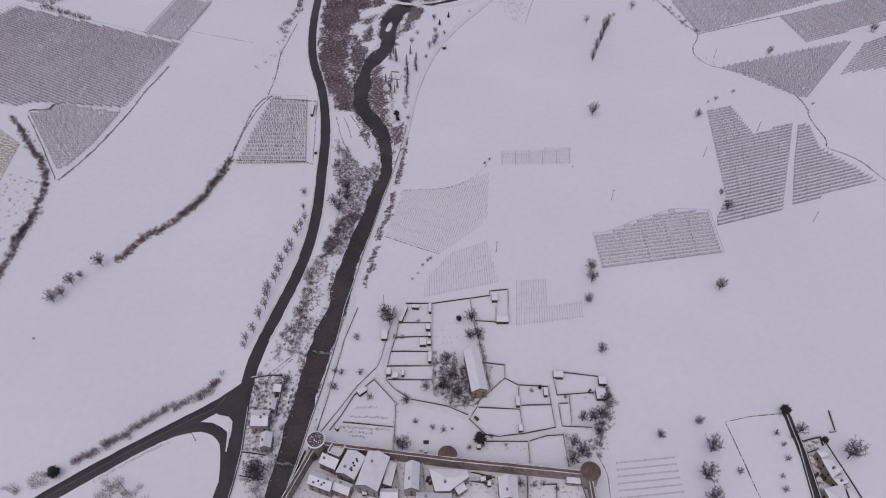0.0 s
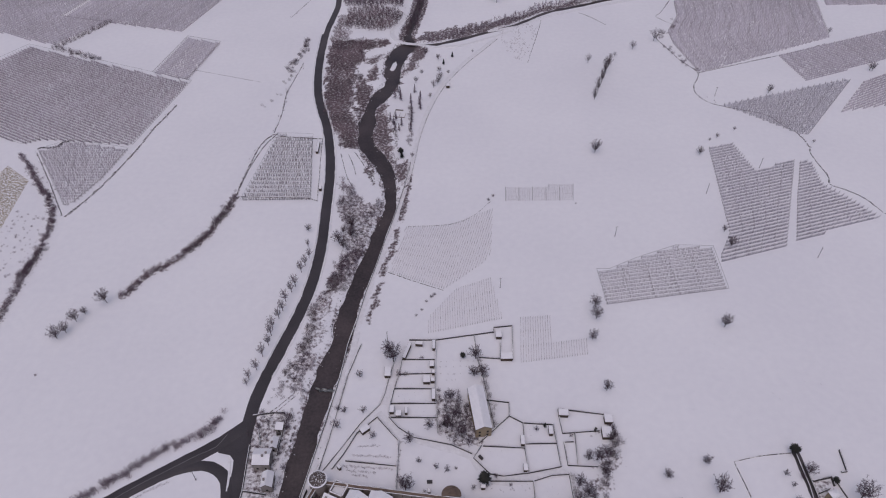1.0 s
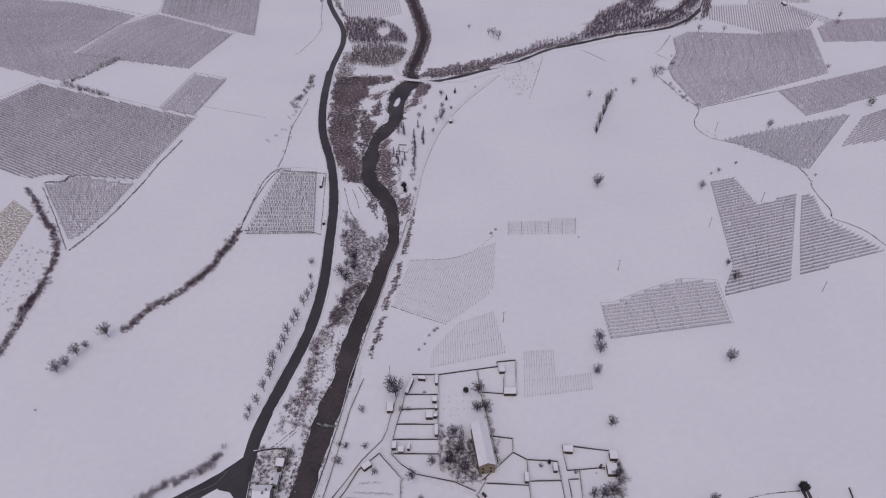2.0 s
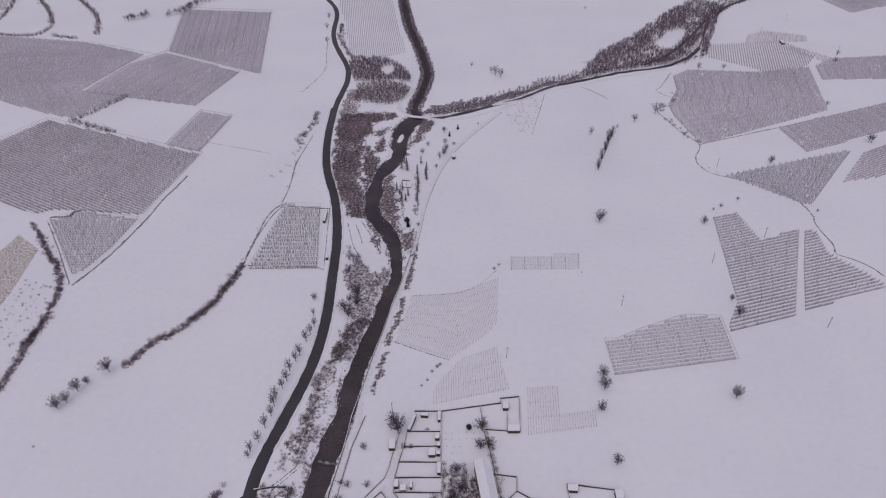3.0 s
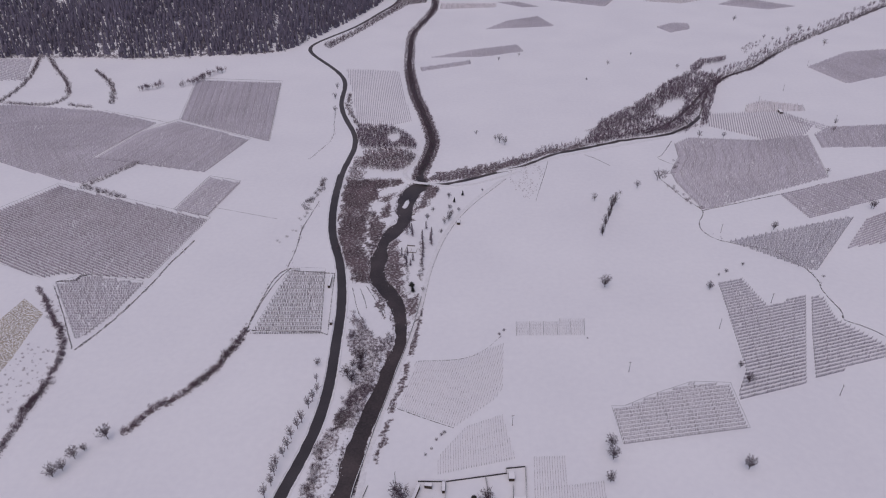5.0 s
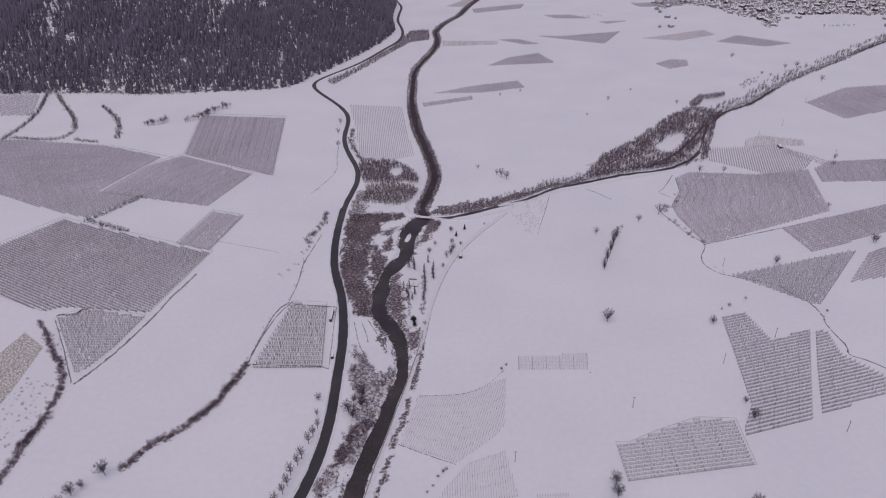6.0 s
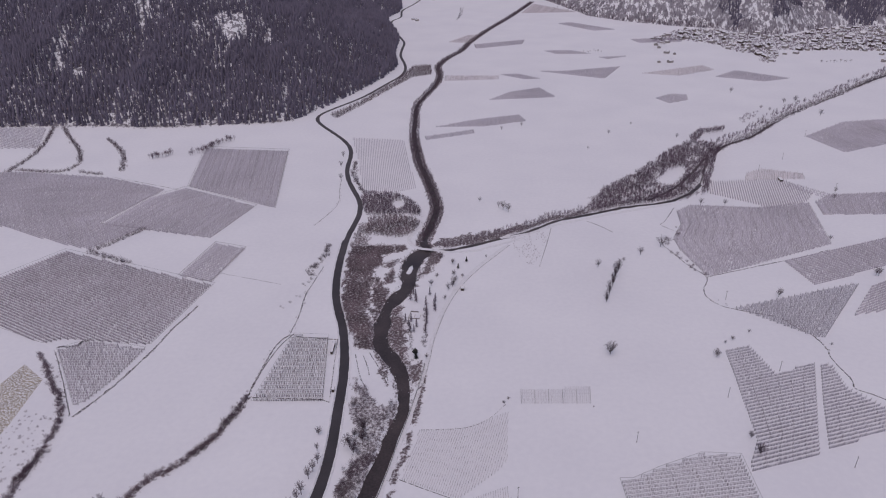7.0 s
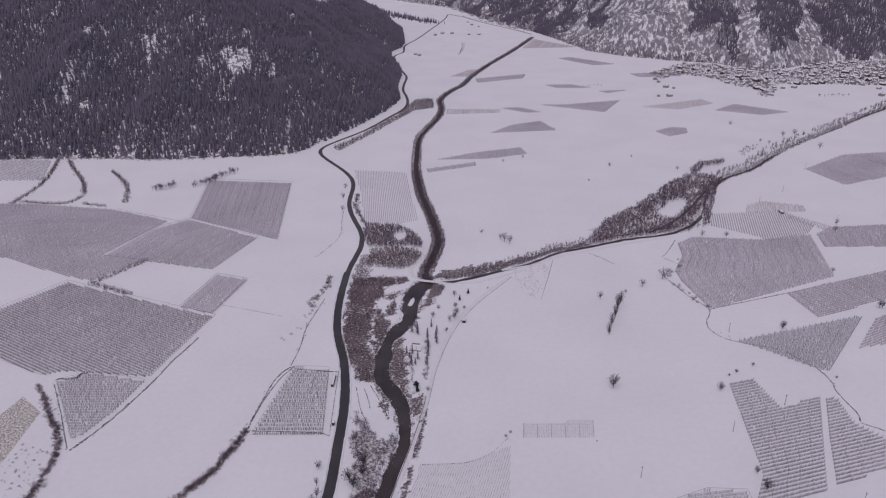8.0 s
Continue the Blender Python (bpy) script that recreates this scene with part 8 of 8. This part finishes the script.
shed(-6.5, 205.1, 1.6, 5.5, 0.5)
shed(-27.5, 195.9, 2.1, 3.3, 0.5)
shed(-23.9, 193.5, 2.7, 2.5, 0.5)
shed(-20.1, 195.2, 1.2, 2.6, 0.5)
shed(-31.1, 219.0, 3.1, 5.1, 0.5)
shed(-21.6, 233.2, 1.5, 10.0, -17.0)
shed(32.7, 230.0, 6.3, 3.4, 0.5)
shed(-7.0, 237.5, 1.4, 5.1, 0.5)
shed(59.3, 194.7, 4.7, 3.0, -3.3)
shed(81.4, 191.4, 3.8, 3.9, 0.5)
shed(79.4, 183.6, 4.6, 5.4, 0.5)
shed(51.9, 184.5, 1.8, 3.8, 0.5)
shed(37.6, 178.9, 1.7, 4.3, 0.5)
shed(37.9, 164.4, 1.7, 2.8, 0.4)
shed(-40.1, 184.4, 4.5, 2.4, 40.8)
shed(-6.9, 219.2, 1.3, 1.4, 0.5)
shed(-7.1, 214.0, 1.9, 1.2, 0.5)
shed(-50.4, 163.9, 1.2, 1.6, 48.1)
shed(-15.1, 238.4, 3.9, 1.2, -4.7)
shed(18.9, 138.6, 2.2, 1.6, 17.6)
shed(21.7, 136.4, 1.5, 1.4, 0.4)
shed(-34.4, 131.9, 2.0, 1.6, 0.4)
shed(17.5, 154.6, 1.9, 1.2, 0.4)
shed(-7.5, 152.2, 1.2, 1.2, 0.4)
shed(-97.4, 424.9, 1.6, 13.2, 0.7, "small dark wooden field hut with a snowy roof")
shed(-88.7, 375.2, 1.6, 2.1, 0.7, "small dark wooden field hut with a snowy roof")
shed(-0.2, 515.6, 2.9, 3.4, 0.6, "small dark wooden field hut with a snowy roof")
shed(379.9, 782.3, 3.5, 7.7, 0.8, "small dark wooden field hut with a snowy roof")

# ---------------------------------------------------------------- mountain forests
FAR_LARCH = [copse_tree(110 + k, 11, 1.8, 8, 0.42) for k in range(2)]


def forest(area, gap, height, density, templates, lo, hi, mat, name, label, seed, limit=245):
    p = scatter(area, gap, seed)
    z = height(p)
    rng = np.random.default_rng(seed)
    ok = (z > 0) & (z < limit - 0.066 * (p[:, 1] - 1000)) & (rng.uniform(0, 1, len(p)) < density(p, z))
    p, z = p[ok], z[ok]
    kind = rng.integers(0, len(templates), len(p))
    size = rng.uniform(lo, hi, len(p))
    v, f = join([plant(templates[k], p[kind == k], size[kind == k], seed + k, z[kind == k] - 0.6) for k in range(len(templates))])
    return tagged(mesh(name, v, f, mat), label, "forest", kind="stuff")


def fuzz(p, amount, scale, seed):
    return p + (np.stack([fbm(p[:, 0] / scale, p[:, 1] / scale, seed, 3), fbm(p[:, 0] / scale, p[:, 1] / scale, seed + 5, 3)], 1) - 0.5) * 2 * amount


def left_cover(p, z):
    n = fbm(p[:, 0] / 22, p[:, 1] / 60 + z / 60, 31, 4)
    low = np.clip(z / 60, 0, 1)
    gap = np.zeros(len(p))
    for x, y, r in ((-404, 1225, 17), (-421, 1233, 9), (-459, 1209, 8), (-653, 1099, 9), (-615, 1086, 10), (-665, 1098, 6), (-667, 1231, 7), (-347, 1242, 8), (-431, 1145, 7), (-634, 1243, 5), (-553, 1209, 5)):
        gap = np.maximum(gap, np.exp(-((p[:, 0] - x) ** 2 + ((p[:, 1] - y) / 1.4) ** 2) / r ** 2))
    return np.clip((0.83 - n - 0.55 * gap) * 7, 0.05, 1) * (0.82 + 0.18 * low)


DARK_WOODS = [
    [(631, 2183), (772, 2142), (770, 2082), (713, 2020), (668, 1990), (637, 1999), (629, 2032), (648, 2093)],
    [(712, 2015), (756, 2069), (719, 1929), (706, 1840), (690, 1866), (686, 1925)],
    [(845, 2165), (974, 2181), (932, 2063), (868, 1914), (799, 1852), (767, 1872), (795, 1996)],
    [(766, 1862), (820, 1870), (837, 1862), (785, 1818), (762, 1834)],
    [(1010, 2230), (1460, 2230), (1460, 1955), (1152, 1968), (1029, 1937), (954, 1927), (975, 2048)],
    [(205, 3369), (396, 2973), (295, 2813), (223, 2715), (175, 2790)],
    [(427, 2572), (459, 2535), (422, 2252), (395, 2234)],
]


def far_cover(p, z):
    q = fuzz(p, 30, 45, 47)
    dense = np.zeros(len(p))
    for area in DARK_WOODS:
        dense[inside(q, area)] = 0.93
    return np.maximum(dense, (p[:, 1] > 2450) * np.clip((fbm(p[:, 0] / 45, p[:, 1] / 90, 47, 4) - 0.4) * 6, 0, 0.9))


def far_sparse(p, z):
    lean = np.where(p[:, 0] < 640, 1, -1)
    n = fbm((p[:, 0] * 0.6 - lean * z * 0.8) / 9, (p[:, 0] * 0.8 + lean * z * 0.6) / 45, 47, 3)
    big = fbm((p[:, 0] * 0.7 - lean * z * 0.7) / 40, (p[:, 0] * 0.7 + lean * z * 0.7) / 90, 61, 3)
    return np.clip((0.4 * n + 0.6 * big - 0.47) * 10 + 0.1 * (z > 60), 0.02, 0.95)


SLOPE_A = [(-1150, 960), (-100, 960), (-60, 1800), (-130, 2300), (-150, 2950), (-420, 2950), (-420, 2000), (-700, 1750), (-1150, 1500)]
SLOPE_B = [(150, 1750), (1450, 1750), (1450, 2350), (900, 2350), (700, 2700), (-600, 4600), (-600, 3600)]
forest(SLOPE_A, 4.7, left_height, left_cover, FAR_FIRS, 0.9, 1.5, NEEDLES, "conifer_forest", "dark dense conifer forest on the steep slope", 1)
forest(SLOPE_A, 7.6, left_height, lambda p, z: 0.85 - z / 190, FAR_LARCH, 0.7, 1.2, LARCH, "larch_forest", "bare greyish larches and broadleaves on the lower slope", 2)
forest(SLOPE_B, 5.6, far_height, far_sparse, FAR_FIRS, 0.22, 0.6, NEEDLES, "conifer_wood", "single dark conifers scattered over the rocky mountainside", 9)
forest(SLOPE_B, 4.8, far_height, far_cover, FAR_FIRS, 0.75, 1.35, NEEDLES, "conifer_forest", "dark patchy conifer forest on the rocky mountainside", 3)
forest(SLOPE_B, 8.2, far_height, lambda p, z: 0.6 * far_sparse(p, z), FAR_SCRUB, 0.3, 0.9, GROVE, "mountain_scrub", "scattered bare scrub on the rocky mountainside", 4)

# ---------------------------------------------------------------- the far village
KINDS = []
for k, (L, W, e, r, mat) in enumerate(((11, 9, 4.5, 7, PLASTER), (10, 7.5, 4, 6, PLASTER), (15, 9, 4, 6.5, WOOD), (8, 6.5, 3.5, 5.5, STONE), (12, 8, 4.2, 6.5, PLASTER))):
    KINDS.append(house(0, -900 - 40 * k, L, W, 0, e, r, "far village house with a snow-covered gable roof", mat, windows=0, over=0.2, group="houses of the far village"))
spots = np.concatenate([np.array([(-109, 2510), (-85, 2559), (-51, 2558), (46, 2523), (10, 2523), (-148, 2059), (-135, 2037), (7, 2934), (22, 2829), (48, 2770), (446, 1623), (447, 1562), (461, 1549), (406, 1464), (429, 1464), (641, 1542), (650, 1517), (675, 1530), (699, 1548), (726, 1555), (903, 1541), (870, 1469), (768, 1594)]), scatter([(455, 1743), (563, 1879), (651, 1878), (688, 1816), (813, 1773), (919, 1885), (1136, 1939), (1238, 1928), (1037, 1593), (940, 1580), (787, 1594), (705, 1594), (642, 1458), (615, 1458), (637, 1549), (606, 1581), (574, 1680), (527, 1726), (445, 1644)], 20.5, 77)])
rng = random.Random(5)
first = set()
for k, (x, y) in enumerate(spots):
    if k > 22 and rng.random() < 0.42:
        continue
    src = KINDS[rng.randrange(len(KINDS))]
    m = pose(x, y, max(0.0, float(far_height(np.array([[x, y]]))[0])), 0, 0, rng.choice((15, 70, 100, 130, 50, 160)) + rng.uniform(-20, 20))
    if src.name in first:
        copy_thing(src, m @ Matrix.Scale(rng.uniform(0.65, 1.1), 4))
    else:
        first.add(src.name)
        src.matrix_basis = m
forest(SLOPE_B, 5.0, far_height, lambda p, z: np.exp(-z / 12) * np.where(p[:, 0] < 800, 0.9, 0.3), FAR_FIRS, 0.35, 0.75, TWIG, "foot_wood", "dark bare trees along the foot of the rocky mountain", 6)
thicket(scatter([(455, 1743), (563, 1879), (651, 1878), (688, 1816), (813, 1773), (919, 1885), (1136, 1939), (1238, 1928), (1037, 1593), (940, 1580), (787, 1594), (705, 1594), (642, 1458), (615, 1458), (637, 1549), (606, 1581), (574, 1680), (527, 1726), (445, 1644)], 8.2, 78), FAR_SCRUB, 1.0, 2.6, GROVE, "village_trees", "bare trees between the far village houses", 79)


for src in (*BROAD, *DISTANT, *SMALL, *SLIM, *TALL, *BUSHES, *FIRS, *SPIRES, *YEWS):
    if src.name not in used:
        for part in src.children:
            bpy.data.objects.remove(part)
        bpy.data.objects.remove(src)
